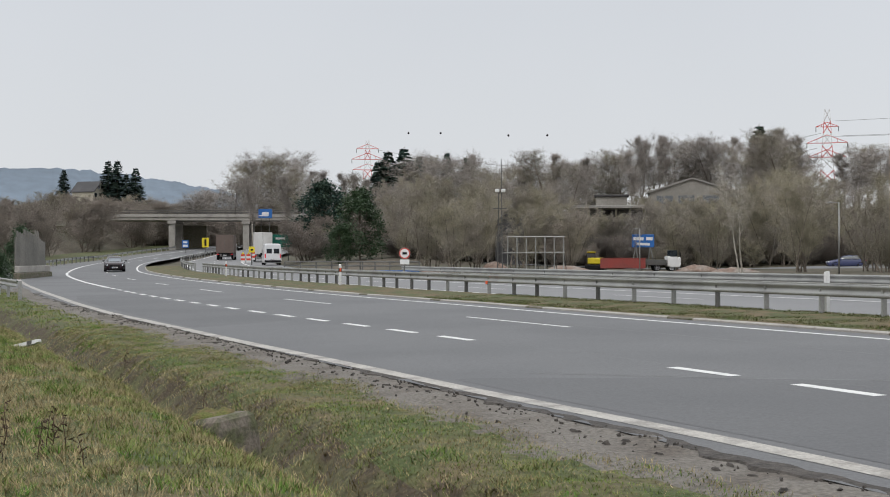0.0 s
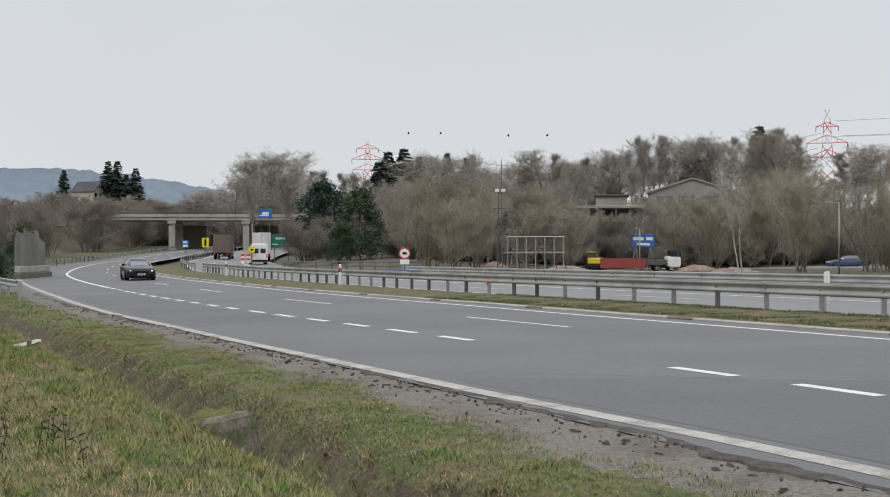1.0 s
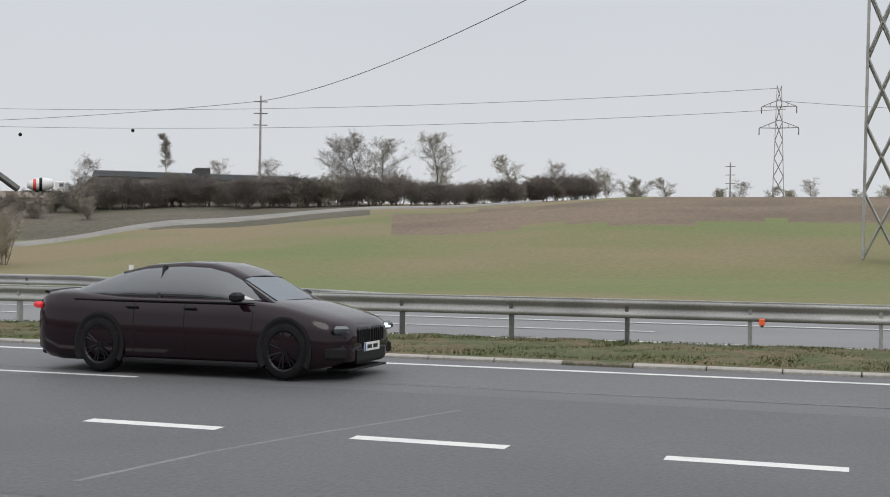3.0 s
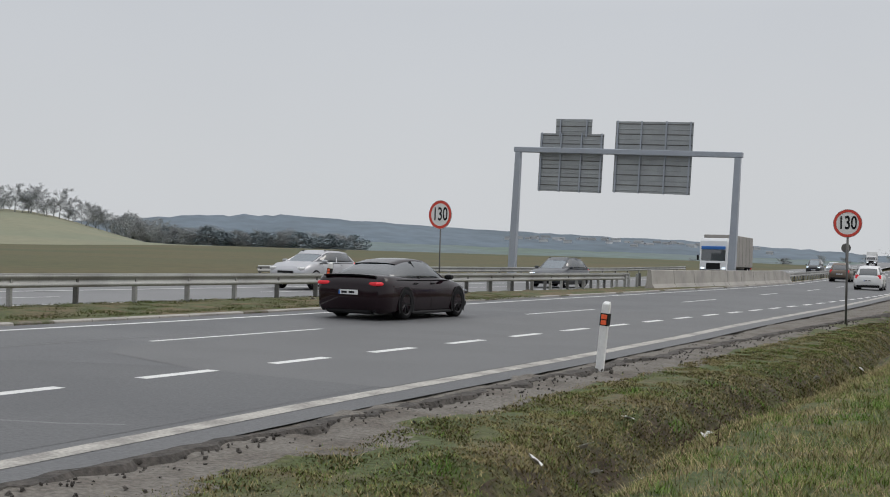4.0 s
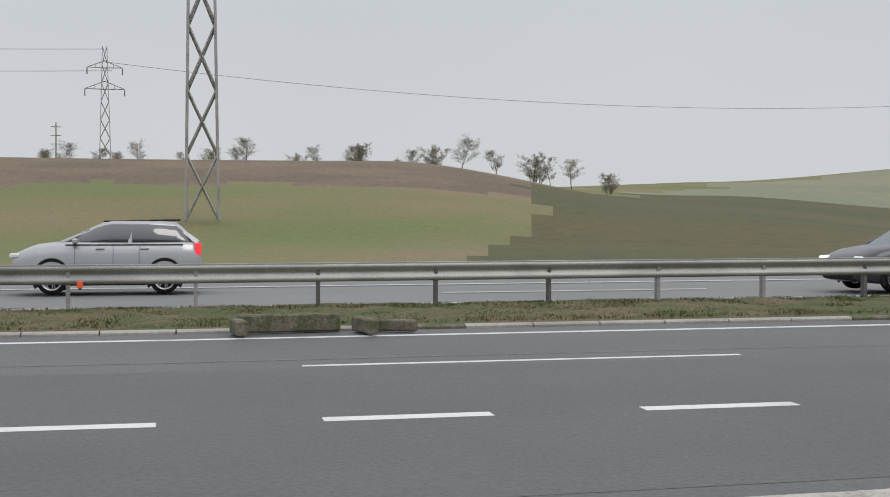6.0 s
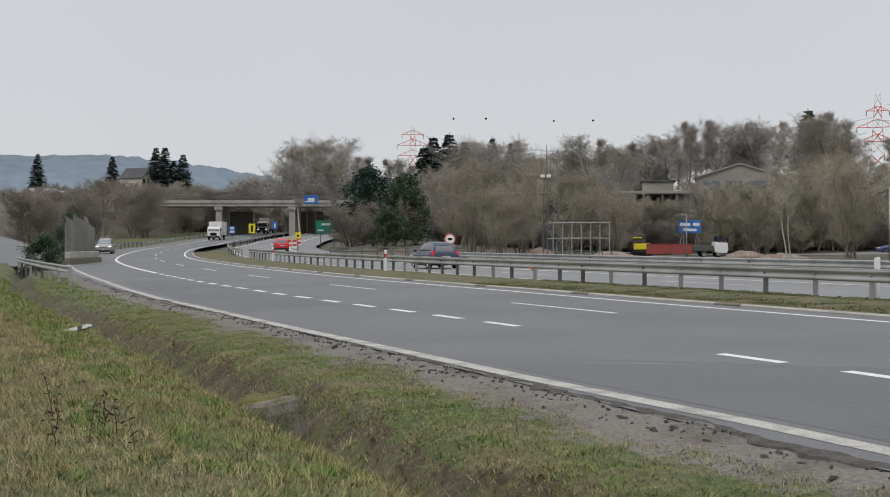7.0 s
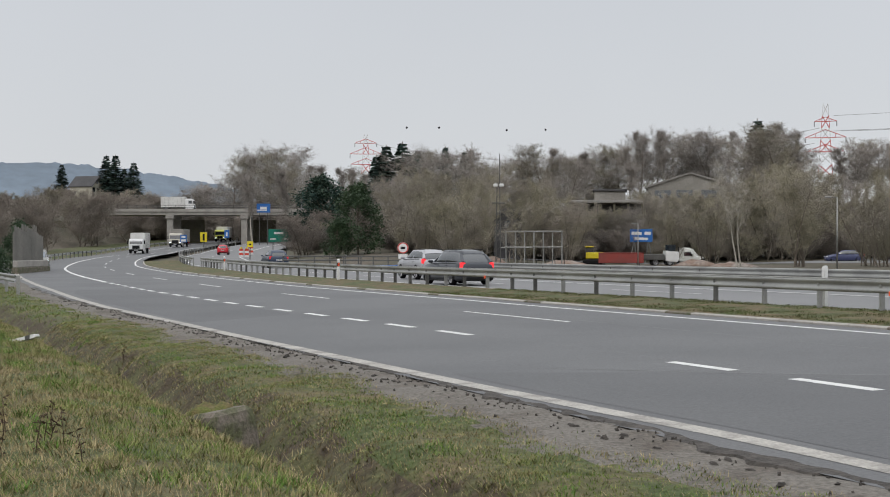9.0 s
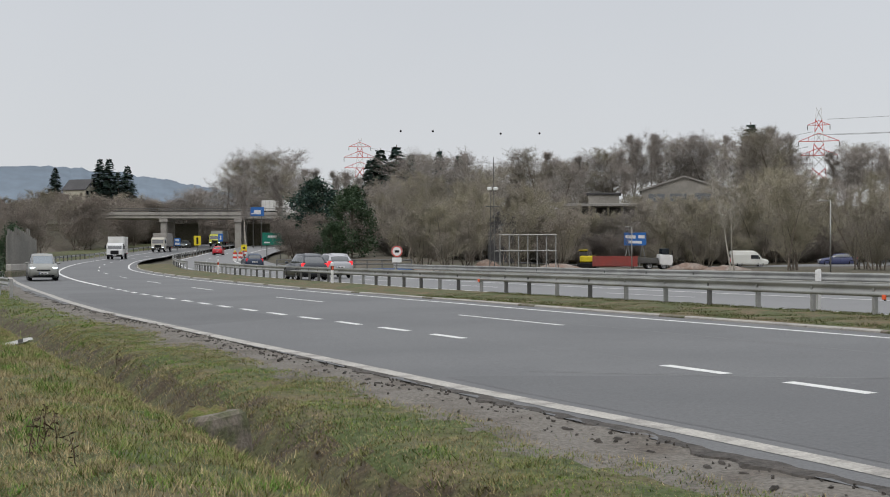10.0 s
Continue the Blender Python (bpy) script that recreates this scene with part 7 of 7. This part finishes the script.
for az, r, h in ((34.8, 330, 16), (37.2, 330, 10), (39.1, 210, 7.5), (42.5, 225, 12), (43.6, 225, 13), (44.6, 230, 12), (31.0, 225, 7.5), (47.2, 235, 13.5), (50.5, 230, 9), (52.6, 235, 8), (54.4, 240, 7)):
    plant_tree(("birch", 0) if h > 15 else ("bare", int(az) % 3), az, r, h, 1.35)
for k in range(34):
    az = 44 + 42 * (k + rnd.random()) / 34
    plant_tree(("bare", k % 3) if k % 3 else ("thicket", k % 3), az, rnd.uniform(255, 300), rnd.uniform(3.5, 8.5), 1.5)
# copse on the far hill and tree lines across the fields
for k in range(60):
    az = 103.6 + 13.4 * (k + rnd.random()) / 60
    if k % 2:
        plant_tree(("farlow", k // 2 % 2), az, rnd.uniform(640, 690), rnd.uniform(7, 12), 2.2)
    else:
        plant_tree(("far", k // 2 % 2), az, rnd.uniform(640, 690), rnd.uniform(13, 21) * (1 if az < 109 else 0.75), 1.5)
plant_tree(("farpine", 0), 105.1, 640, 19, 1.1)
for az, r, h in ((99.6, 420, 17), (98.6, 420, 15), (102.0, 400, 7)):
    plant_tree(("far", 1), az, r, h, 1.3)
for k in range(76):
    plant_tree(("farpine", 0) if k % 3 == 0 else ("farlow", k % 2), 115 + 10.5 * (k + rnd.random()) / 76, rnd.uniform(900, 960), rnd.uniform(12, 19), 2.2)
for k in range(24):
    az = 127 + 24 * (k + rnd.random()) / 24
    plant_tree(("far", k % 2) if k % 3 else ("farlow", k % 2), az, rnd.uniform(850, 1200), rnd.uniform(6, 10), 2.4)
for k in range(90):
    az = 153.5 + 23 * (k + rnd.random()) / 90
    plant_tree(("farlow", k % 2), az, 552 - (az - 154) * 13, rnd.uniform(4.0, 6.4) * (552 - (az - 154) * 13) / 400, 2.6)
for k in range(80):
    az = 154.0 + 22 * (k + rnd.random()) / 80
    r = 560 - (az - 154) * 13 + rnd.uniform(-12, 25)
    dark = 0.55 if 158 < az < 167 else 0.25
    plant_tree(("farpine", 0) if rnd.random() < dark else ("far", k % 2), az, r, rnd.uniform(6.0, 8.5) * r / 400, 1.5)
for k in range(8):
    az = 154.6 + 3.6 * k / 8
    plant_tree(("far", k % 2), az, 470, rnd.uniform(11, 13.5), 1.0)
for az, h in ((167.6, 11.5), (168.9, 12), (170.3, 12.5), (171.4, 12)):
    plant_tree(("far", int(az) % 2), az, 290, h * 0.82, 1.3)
# bare bushes between the ditch and the cycle path
for s, q, h, w, kind in ((43.3, -2.9, 3.2, 1.15, ("hedge", 0)), (45.5, -2.8, 2.1, 1.1, ("hedge", 1)), (50, -3.7, 3.0, 0.85, ("hedge", 1)), (54, -3.8, 3.8, 0.75, ("hedge", 0)), (56, -3.7, 4.0, 0.7, ("hedge", 1)), (59, -3.8, 4.0, 0.75, ("hedge", 0)), (62, -3.6, 4.2, 0.75, ("hedge", 1)), (66, -3.6, 3.9, 0.9, ("hedge", 0)), (72, -3.6, 3.6, 1.0, ("hedge", 1))):
    p = on_road(s, q)
    ob = copy_thing(KINDS[kind], pose(p.x, p.y, grade(s) + verge_z(s, q) - 0.05, 0, 0, s * 37))
    ob.scale = (h / 10 * w, h / 10 * w, h / 10)
for kind in KINDS.values():
    for child in list(kind.children):
        bpy.data.objects.remove(child)
    bpy.data.objects.remove(kind)


# ---- grass and litter on the verge ----
def island_mat(name, colours, patch=(0.24, 0.19, 0.1), share=0.35):
    """Blades that differ one by one and, over the ground, in drier and darker patches."""
    m, n, l, b = nodes_of(name)
    g = n.new("ShaderNodeNewGeometry")
    ramp = n.new("ShaderNodeValToRGB")
    ramp.color_ramp.elements[0].color, ramp.color_ramp.elements[1].color = (*colours[0], 1), (*colours[-1], 1)
    for k, c in enumerate(colours[1:-1]):
        ramp.color_ramp.elements.new((k + 1) / (len(colours) - 1)).color = (*c, 1)
    l.new(g.outputs["Random Per Island"], ramp.inputs[0])
    broad, small = n.new("ShaderNodeTexNoise"), n.new("ShaderNodeTexNoise")
    broad.inputs["Scale"].default_value, broad.inputs["Detail"].default_value = 0.8, 5
    small.inputs["Scale"].default_value, small.inputs["Detail"].default_value = 7.0, 6
    dry_map, shade = n.new("ShaderNodeMapRange"), n.new("ShaderNodeMapRange")
    dry_map.inputs["From Min"].default_value, dry_map.inputs["From Max"].default_value = 0.42, 0.66
    dry_map.inputs["To Max"].default_value = share * 2
    shade.inputs["From Min"].default_value, shade.inputs["From Max"].default_value = 0.3, 0.7
    shade.inputs["To Min"].default_value, shade.inputs["To Max"].default_value = 0.45, 1.5
    mix, hsv = n.new("ShaderNodeMixRGB"), n.new("ShaderNodeHueSaturation")
    mix.inputs[2].default_value = (*patch, 1)
    for tex in (broad, small):
        l.new(g.outputs["Position"], tex.inputs["Vector"])
    l.new(broad.outputs[0], dry_map.inputs[0]), l.new(small.outputs[0], shade.inputs[0])
    l.new(dry_map.outputs[0], mix.inputs[0]), l.new(ramp.outputs[0], mix.inputs[1])
    l.new(mix.outputs[0], hsv.inputs["Color"]), l.new(shade.outputs[0], hsv.inputs["Value"])
    l.new(hsv.outputs[0], b.inputs["Base Color"])
    b.inputs["Roughness"].default_value = 0.85
    b.inputs["Specular IOR Level"].default_value = 0.2
    return m


GRASS = island_mat("grass_blades", ((0.07, 0.125, 0.02), (0.12, 0.195, 0.035), (0.165, 0.22, 0.052), (0.26, 0.235, 0.1)), share=0.26)
STRAW = island_mat("dry_grass_blades", ((0.2, 0.155, 0.08), (0.33, 0.265, 0.145), (0.4, 0.33, 0.19), (0.18, 0.17, 0.065)))


def blades(name, label, material, count, s0, s1, q0, q1, seed, keep, lo, hi, width, base=None):
    rng = np.random.default_rng(seed)
    s, q = rng.uniform(s0, s1, count), rng.uniform(q0, q1, count)
    ok = np.array([keep(a, b) > rng.random() for a, b in zip(s, q)])
    s, q = s[ok], q[ok]
    n = len(s)
    a, cx, cy = np.interp(s, RS, RA), np.interp(s, RS, RX), np.interp(s, RS, RY)
    x, y = cx - np.cos(a) * q, cy + np.sin(a) * q
    z = land(x, y) if base == "land" else np.array([grade(i) + (base or verge_z)(i, j) for i, j in zip(s, q)]) - 0.01
    tall = rng.uniform(lo, hi, n) * np.where((q > -3.1) & (q < 0), 0.55, 1.0) * (0.7 + 0.6 * np.array([wob(i, j, 3, 0.5) + 0.5 for i, j in zip(s, q)]))
    turn, lean = rng.uniform(0, 2 * np.pi, n), rng.uniform(0.3, 1.7, n) * tall
    w = rng.uniform(0.6, 1.3, n) * width
    v = np.empty((n, 3, 3))
    v[:, 0] = np.stack([x - np.sin(turn) * w, y + np.cos(turn) * w, z], 1)
    v[:, 1] = np.stack([x + np.sin(turn) * w, y - np.cos(turn) * w, z], 1)
    v[:, 2] = np.stack([x + np.cos(turn) * lean, y + np.sin(turn) * lean, z + tall], 1)
    d = bpy.data.meshes.new(name)
    d.vertices.add(n * 3)
    d.vertices.foreach_set("co", v.reshape(-1))
    d.loops.add(n * 3)
    d.loops.foreach_set("vertex_index", np.arange(n * 3, dtype=np.int32))
    d.polygons.add(n)
    d.polygons.foreach_set("loop_start", np.arange(0, n * 3, 3, dtype=np.int32))
    d.polygons.foreach_set("loop_total", np.full(n, 3, dtype=np.int32))
    d.materials.append(material)
    d.update()
    d.validate()
    return tagged(new(name, d), label, "grass", kind="stuff")


def lush(s, q):
    e = abs(q - ditch_q(s))
    if q > -1.3 + 0.45 * wob(s, q, 1, 1.8) or q < path_left(s) + 0.15:
        return 0.01
    if e < 0.45:
        return 0.10 if s < 0 else 0.3
    if s < -6 and q < -5.2:
        return 0.08 + 0.9 * wob(s, q, 2, 1.3)
    if s > 0 and q > ditch_q(s):
        return 0.4 + 1.1 * wob(s, q, 2, 1.0)
    return (0.62 if q < -3.2 else 0.75) + 1.1 * wob(s, q, 2, 1.0)


def dry(s, q):
    e = abs(q - ditch_q(s))
    if q > -1.2 + 0.4 * wob(s, q, 1, 1.8) or q < path_left(s) + 0.05:
        return 0.01
    if s > 0 and q > ditch_q(s) + 0.3:
        return 0.25 + 0.7 * wob(s, q, 12, 1.1)
    return 0.42 + (0.45 if 0.35 < e < 0.9 else -0.25 if e < 0.35 else 0) + 0.8 * wob(s, q, 12, 1.1) + (0.7 if (s < -6 and q < -5.2) else 0)


blades("grass", "green winter grass on the verge", GRASS, 250000, -32, -6, -7.0, -1.0, 1, lush, 0.03, 0.085, 0.0045)
blades("dry_grass", "dry straw-coloured grass on the verge", STRAW, 190000, -32, -6, -7.2, -1.0, 2, dry, 0.035, 0.095, 0.004)
blades("grass", "green winter grass beside the ditch and path", GRASS, 230000, 6, 36, -7.0, -1.0, 3, lush, 0.03, 0.08, 0.005)
blades("dry_grass", "dry straw-coloured grass beside the ditch and path", STRAW, 190000, 6, 36, -7.0, -1.0, 4, dry, 0.035, 0.095, 0.0045)
def tuft(s, q):
    return 1.0 if wob(s, q, 31, 0.45) > 0.38 and -7 < q < -1.9 and path_left(s) + 0.2 < q else -1


FRESH = island_mat("fresh_grass_blades", ((0.06, 0.15, 0.018), (0.10, 0.21, 0.03), (0.15, 0.25, 0.045)))
blades("grass_tufts", "fresh green grass tufts on the verge", FRESH, 130000, -32, -6, -7.0, -1.8, 33, tuft, 0.06, 0.13, 0.005)
blades("grass_tufts", "fresh green grass tufts beside the ditch", FRESH, 130000, 6, 36, -7.0, -1.8, 34, tuft, 0.06, 0.13, 0.005)
blades("fallen_straw", "flattened dead straw hanging into the ditch", STRAW, 50000, -32, 36, -4.6, -2.3, 35, lambda s, q: 0.6 + 0.9 * wob(s, q, 14, 0.8) if abs(s) > 6 and abs(q - ditch_q(s)) < 0.8 else -1, 0.04, 0.11, 0.006)
blades("grass", "thin green grass farther along the verge", GRASS, 30000, -62, -32, -7, -1.2, 5, lush, 0.07, 0.16, 0.010)
blades("grass", "green grass between the path and the field", GRASS, 60000, 8, 70, -15.4, -8.0, 6, lambda s, q: 0.9 if field_edge(s) < q < path_right(s) - 0.1 else -1, 0.06, 0.15, 0.008, lambda s, q: verge_z(s, q))
blades("dry_grass", "dry grass fringe of the path", STRAW, 26000, 8, 40, -13, -10.2, 7, lambda s, q: 0.6 + 0.8 * wob(s, q, 3, 1.0) if q < path_right(s) else -1, 0.05, 0.14, 0.007)
blades("grass", "thin green grass farther along the bank", GRASS, 36000, 36, 80, -7, -1.2, 8, lush, 0.07, 0.16, 0.010)
blades("moss", "low dark mossy growth on the roadside bank", island_mat("moss_bits", ((0.05, 0.06, 0.018), (0.08, 0.095, 0.026), (0.13, 0.11, 0.05), (0.075, 0.058, 0.03))), 150000, 6, 40, -4.0, -1.2, 21, lambda s, q: 0.75 + 0.7 * wob(s, q, 5, 0.9), 0.02, 0.06, 0.011)
blades("median_grass_blades", "mossy grass blades on the median", island_mat("median_blades", ((0.045, 0.07, 0.016), (0.075, 0.105, 0.026), (0.115, 0.115, 0.04)), (0.1, 0.085, 0.045)), 150000, -40, 42, 10.75, 14.4, 9, lambda s, q: 0.7 + 0.6 * wob(s, q, 3, 1.0), 0.015, 0.05, 0.009,
       lambda s, q: across(q) + 0.07)
blades("stubble", "pale maize stubble on the ploughed field", island_mat("stubble_bits", ((0.30, 0.23, 0.14), (0.20, 0.145, 0.09), (0.38, 0.31, 0.2))), 140000, 8, 170, -100, -9.5, 10, lambda s, q: 0.8 if q < field_edge(s) else -1, 0.03, 0.12, 0.02, "land")

# concrete culvert head in the ditch
block = thing("culvert_block", road_pose(-12.8, -3.72, -0.40, 28) @ pose(0, 0, 0, 5, -6, 0) @ Matrix.Scale(1.4, 4), "mossy squared stone culvert head sunk in the ditch", "stone block")
part("head_stone", Shape().loft([[(x * k, y * k, z + 0.03 * x) for x, y in ((-0.21, -0.17), (0.19, -0.20), (0.22, 0.15), (0.0, 0.19), (-0.20, 0.16))] for z, k in ((-0.15, 1.0), (0.22, 1.0), (0.29, 0.93), (0.32, 0.78))]), CONCRETE_OLD, block)
part("moss_cushion", Shape().loft([[(-0.12 + math.cos(a) * k * 0.2, 0.02 + math.sin(a) * k * 0.17, z + 0.02 * math.sin(a * 3)) for a in np.linspace(0, 2 * math.pi, 12, endpoint=False)] for z, k in ((0.24, 1.08), (0.32, 0.95), (0.355, 0.55))]), mat("moss", (0.10, 0.115, 0.025), 0.95, 0, 0.35, 6, 40, 0.8, (0.13, 0.10, 0.04)), block, "yellow-green moss cushion", True)
bottle = thing("post_fragment", road_pose(-24.4, -4.3, 0.03, 17) @ pose(0, 0, 0, 0, -9, 0), "broken white delineator post lying in the grass", "debris")
part("shaft", Shape().loft([[(x, -0.06, 0), (x, 0.06, 0), (x, 0.05, 0.07), (x, -0.05, 0.07)] for x in (-0.85, 0.35)] + [[(0.42, -0.04, 0.02), (0.42, 0.04, 0.02), (0.42, 0.03, 0.06), (0.42, -0.03, 0.06)]]), WHITE, bottle)
part("band", Shape().box(0.1, 0, 0.0, 0.2, 0.125, 0.074, bevel=0.004), STEEL_DARK, bottle)

# litter in the ditch and dead weeds
rnd = random.Random(5)
for s, q in ((13.3, -3.62), (13.8, -3.44), (15.9, -3.52), (14.9, -3.56), (12.0, -2.67), (11.7, -2.9), (10.6, -2.74), (13.9, -2.5), (11.4, -3.52), (17.4, -6.3), (22.0, -3.1), (26, -3.2), (-31.2, -3.46), (30, 12.6), (12.3, 11.2)):
    z = verge_z(s, q) if q < 0 else across(q) + 0.1
    m = road_pose(s, q, 0, rnd.uniform(0, 360))
    m.translation.z = grade(s) + z + 0.03
    bit = thing("litter", m @ pose(0, 0, 0, rnd.uniform(-30, 30), rnd.uniform(-30, 30), 0), "crumpled scrap of pale litter lying in the grass", "litter", "litter scraps")
    w = rnd.uniform(0.04, 0.10)
    sh = Shape()
    sh.loft([[(x * w * (1 + 0.4 * rnd.random()), y * w * 0.7, w * 0.35 * rnd.uniform(-0.4, 1.0)) for y in (-1, -0.4, 0.3, 1)] for x in (-1, -0.3, 0.4, 1)], closed=False)
    part("scrap", sh, WHITE, bit)
    part("fold", Shape().box(0.0, 0.0, -0.005, w * 1.2, w * 0.9, 0.012, Matrix.Rotation(0.3, 3, "X"), 0.003), CONCRETE, bit)
DEAD = mat("dead_weed", (0.07, 0.042, 0.026), 0.95, 0, 0.3, 5, 40, 0.2)
for s, q, h in ((-13.5, -3.75, 0.6), (-12.3, -5.9, 0.42), (-11.5, -5.6, 0.4), (-11.1, -5.5, 0.4), (-10.9, -5.75, 0.42), (-10.2, -5.5, 0.36), (-20.0, -3.5, 0.45), (-12.6, -5.9, 0.5), (-12.2, -5.5, 0.38), (-11.8, -6.0, 0.42), (-11.4, -5.7, 0.45), (-10.9, -6.0, 0.38), (-22.2, -3.0, 0.5), (11.3, -3.9, 0.3), (11.8, -4.1, 0.34), (12.1, -3.7, 0.28)):
    m = road_pose(s, q, 0, rnd.uniform(0, 360))
    m.translation.z = grade(s) + verge_z(s, q)
    weed = thing("dead_weed", m, "dry dark brown dead weed standing in the grass", "weed", "dead weeds")
    stem, leaf = Shape(), Shape()
    for j in range(1):
        p = Vector((rnd.gauss(0, 0.03), rnd.gauss(0, 0.03), -0.03))
        d = Vector((rnd.gauss(0, 0.15), rnd.gauss(0, 0.15), 1)).normalized()
        for k in range(5):
            e = p + d * h * rnd.uniform(0.7, 1.0) / 5
            stem.rod(p, e, 0.006 - k * 0.0008, 0.005 - k * 0.0008, 4, False)
            for _ in range(5):
                o = Vector((rnd.gauss(0, 0.022), rnd.gauss(0, 0.022), rnd.gauss(0, 0.02)))
                leaf.add([e, e + o + Vector((0.006, 0, 0.006)), e + o * 1.5, e + o - Vector((0.006, 0, 0.006))], [(0, 1, 2, 3)])
            p, d = e, (d + Vector((rnd.gauss(0, 0.1), rnd.gauss(0, 0.1), 0.1))).normalized()
    part("stem", stem, DEAD, weed)
    part("leaf", leaf, DEAD, weed)


# ---- what moves ----
def drive(ob, rows, back=False):
    """rows: seconds, way along the road, metres across it."""
    walk(ob, [(t, road_pose(s, q, 0.003, 180 if back else 0)) for t, s, q in rows])


def motions():
    drive(m8, [(0, -121.5, 7.68), (0.5, -103, 7.35), (1, -84.5, 7.13), (1.5, -64.5, 7.28), (2, -45.5, 8.05), (2.5, -26.6, 8.05), (2.7, -19.1, 8.05), (3.8, 19.9, 8.0), (4.5, 44.1, 8.2), (5.2, 67, 8.3), (10, 235, 8.4)])
    drive(red_car, [(0, 44, 20.3), (2.4, -19.0, 20.3), (2.7, -24.5, 20.3), (4.5, -76, 18.86), (7.5, -158, 20.78), (9, -191, 19.5), (10, -211, 18)], True)
    drive(silver_car, [(0, 138, 20.3), (3.8, 46.2, 20.3), (4.2, 36, 20.3), (6.3, -8, 20.3), (7.3, -31, 20.3), (8, -43.2, 20.14), (9, -60.8, 19.16), (10, -75.2, 18.58)], True)
    drive(dark_estate, [(0, 150, 17), (3.8, 62.5, 17), (4.5, 48.8, 17), (7.8, -26, 17), (8.4, -37.8, 17), (9, -49.5, 16.55), (10, -69.8, 15.43)], True)
    drive(blue_car, [(0, 90, 20.3), (3.8, 6, 20.3), (7, -66.2, 18.9), (7.5, -76.5, 18.64), (8, -84.5, 18.83), (9, -103, 20.25), (10, -118, 21.02)], True)
    drive(grey_suv, [(0, -330, 2.0), (7, -143.5, 0.98), (7.5, -132.4, 0.88), (9, -107, 1.32), (10, -83, 1.54)])
    drive(box_lorry, [(0, -330, 5), (7.5, -226, 4.8), (9, -205.5, 5.0), (10, -188.5, 5.17)])
    drive(beige_lorry, [(0, -345, 5), (8, -262, 5), (9, -243, 5), (10, -233.8, 4.8)])
    drive(far_car, [(0, -410, 3), (9, -300, 2), (10, -263, 3)])
    drive(far_dark, [(0, -415, 5), (9, -311, 5), (10, -287, 5)])
    drive(yellow_lorry, [(0, -390, 4), (7.5, -301, 3), (10, -270, 8.5)])
    drive(brown_lorry, [(0, -193, 19.6), (1, -198, 18.8), (2.7, -216, 18.2), (10, -330, 18)], True)
    drive(white_lorry, [(0, -175, 25.06), (1, -178, 24.93), (2.7, -188, 24.76), (6, -300, 21), (10, -380, 20)], True)
    drive(white_van, [(0, -149, 25.08), (1, -153, 23.77), (2.7, -163, 23.99), (6, -280, 22.0), (10, -350, 22)], True)
    drive(semi, [(0, 196, 20.6), (4, 119, 20.6), (4.5, 109, 20.6), (5.2, 93.5, 20.6), (10, 6, 20.6)], True)
    drive(pickup_car, [(0, 280, 17.3), (4.5, 149, 17.3), (5.2, 129, 17.3), (10, 30, 17.3)], True)
    drive(far_silver, [(0, 300, 17), (4.5, 170, 17), (5.2, 150, 17), (10, 50, 17)], True)
    drive(far_white, [(0, 480, 20.5), (4.5, 330, 20.5), (5.2, 310, 20.5), (10, 150, 20.5)], True)
    drive(far_blue, [(0, 120, 8.2), (4.5, 215, 8.2), (5.2, 232, 8.2), (10, 330, 8.2)])
    drive(white_suv, [(0, 20, 5.3), (4.5, 99, 5.3), (5.2, 114, 5.3), (10, 220, 5.3)])
    drive(brown_suv, [(0, 24, 8.4), (4.5, 129, 9.6), (5.2, 149, 9.4), (10, 290, 8.4)])
    walk(bridge_lorry, [(0, BRIDGE @ pose(-120, 2.2, DECK + 0.05)), (8.4, BRIDGE @ pose(-19.5, 2.2, DECK + 0.05)), (10, BRIDGE @ pose(16, 2.2, DECK + 0.05))])
    spots = ((0, 16, 176, -30), (8.0, 18, 162, -50), (8.8, 25.5, 146, -45), (9.2, 30.6, 143.2, -8), (10, 36, 142.2, -8))
    walk(side_van, [(t, pose(x, y, ground_z(x, y) + 0.08, 0, 0, a)) for t, x, y, a in spots])


motions()
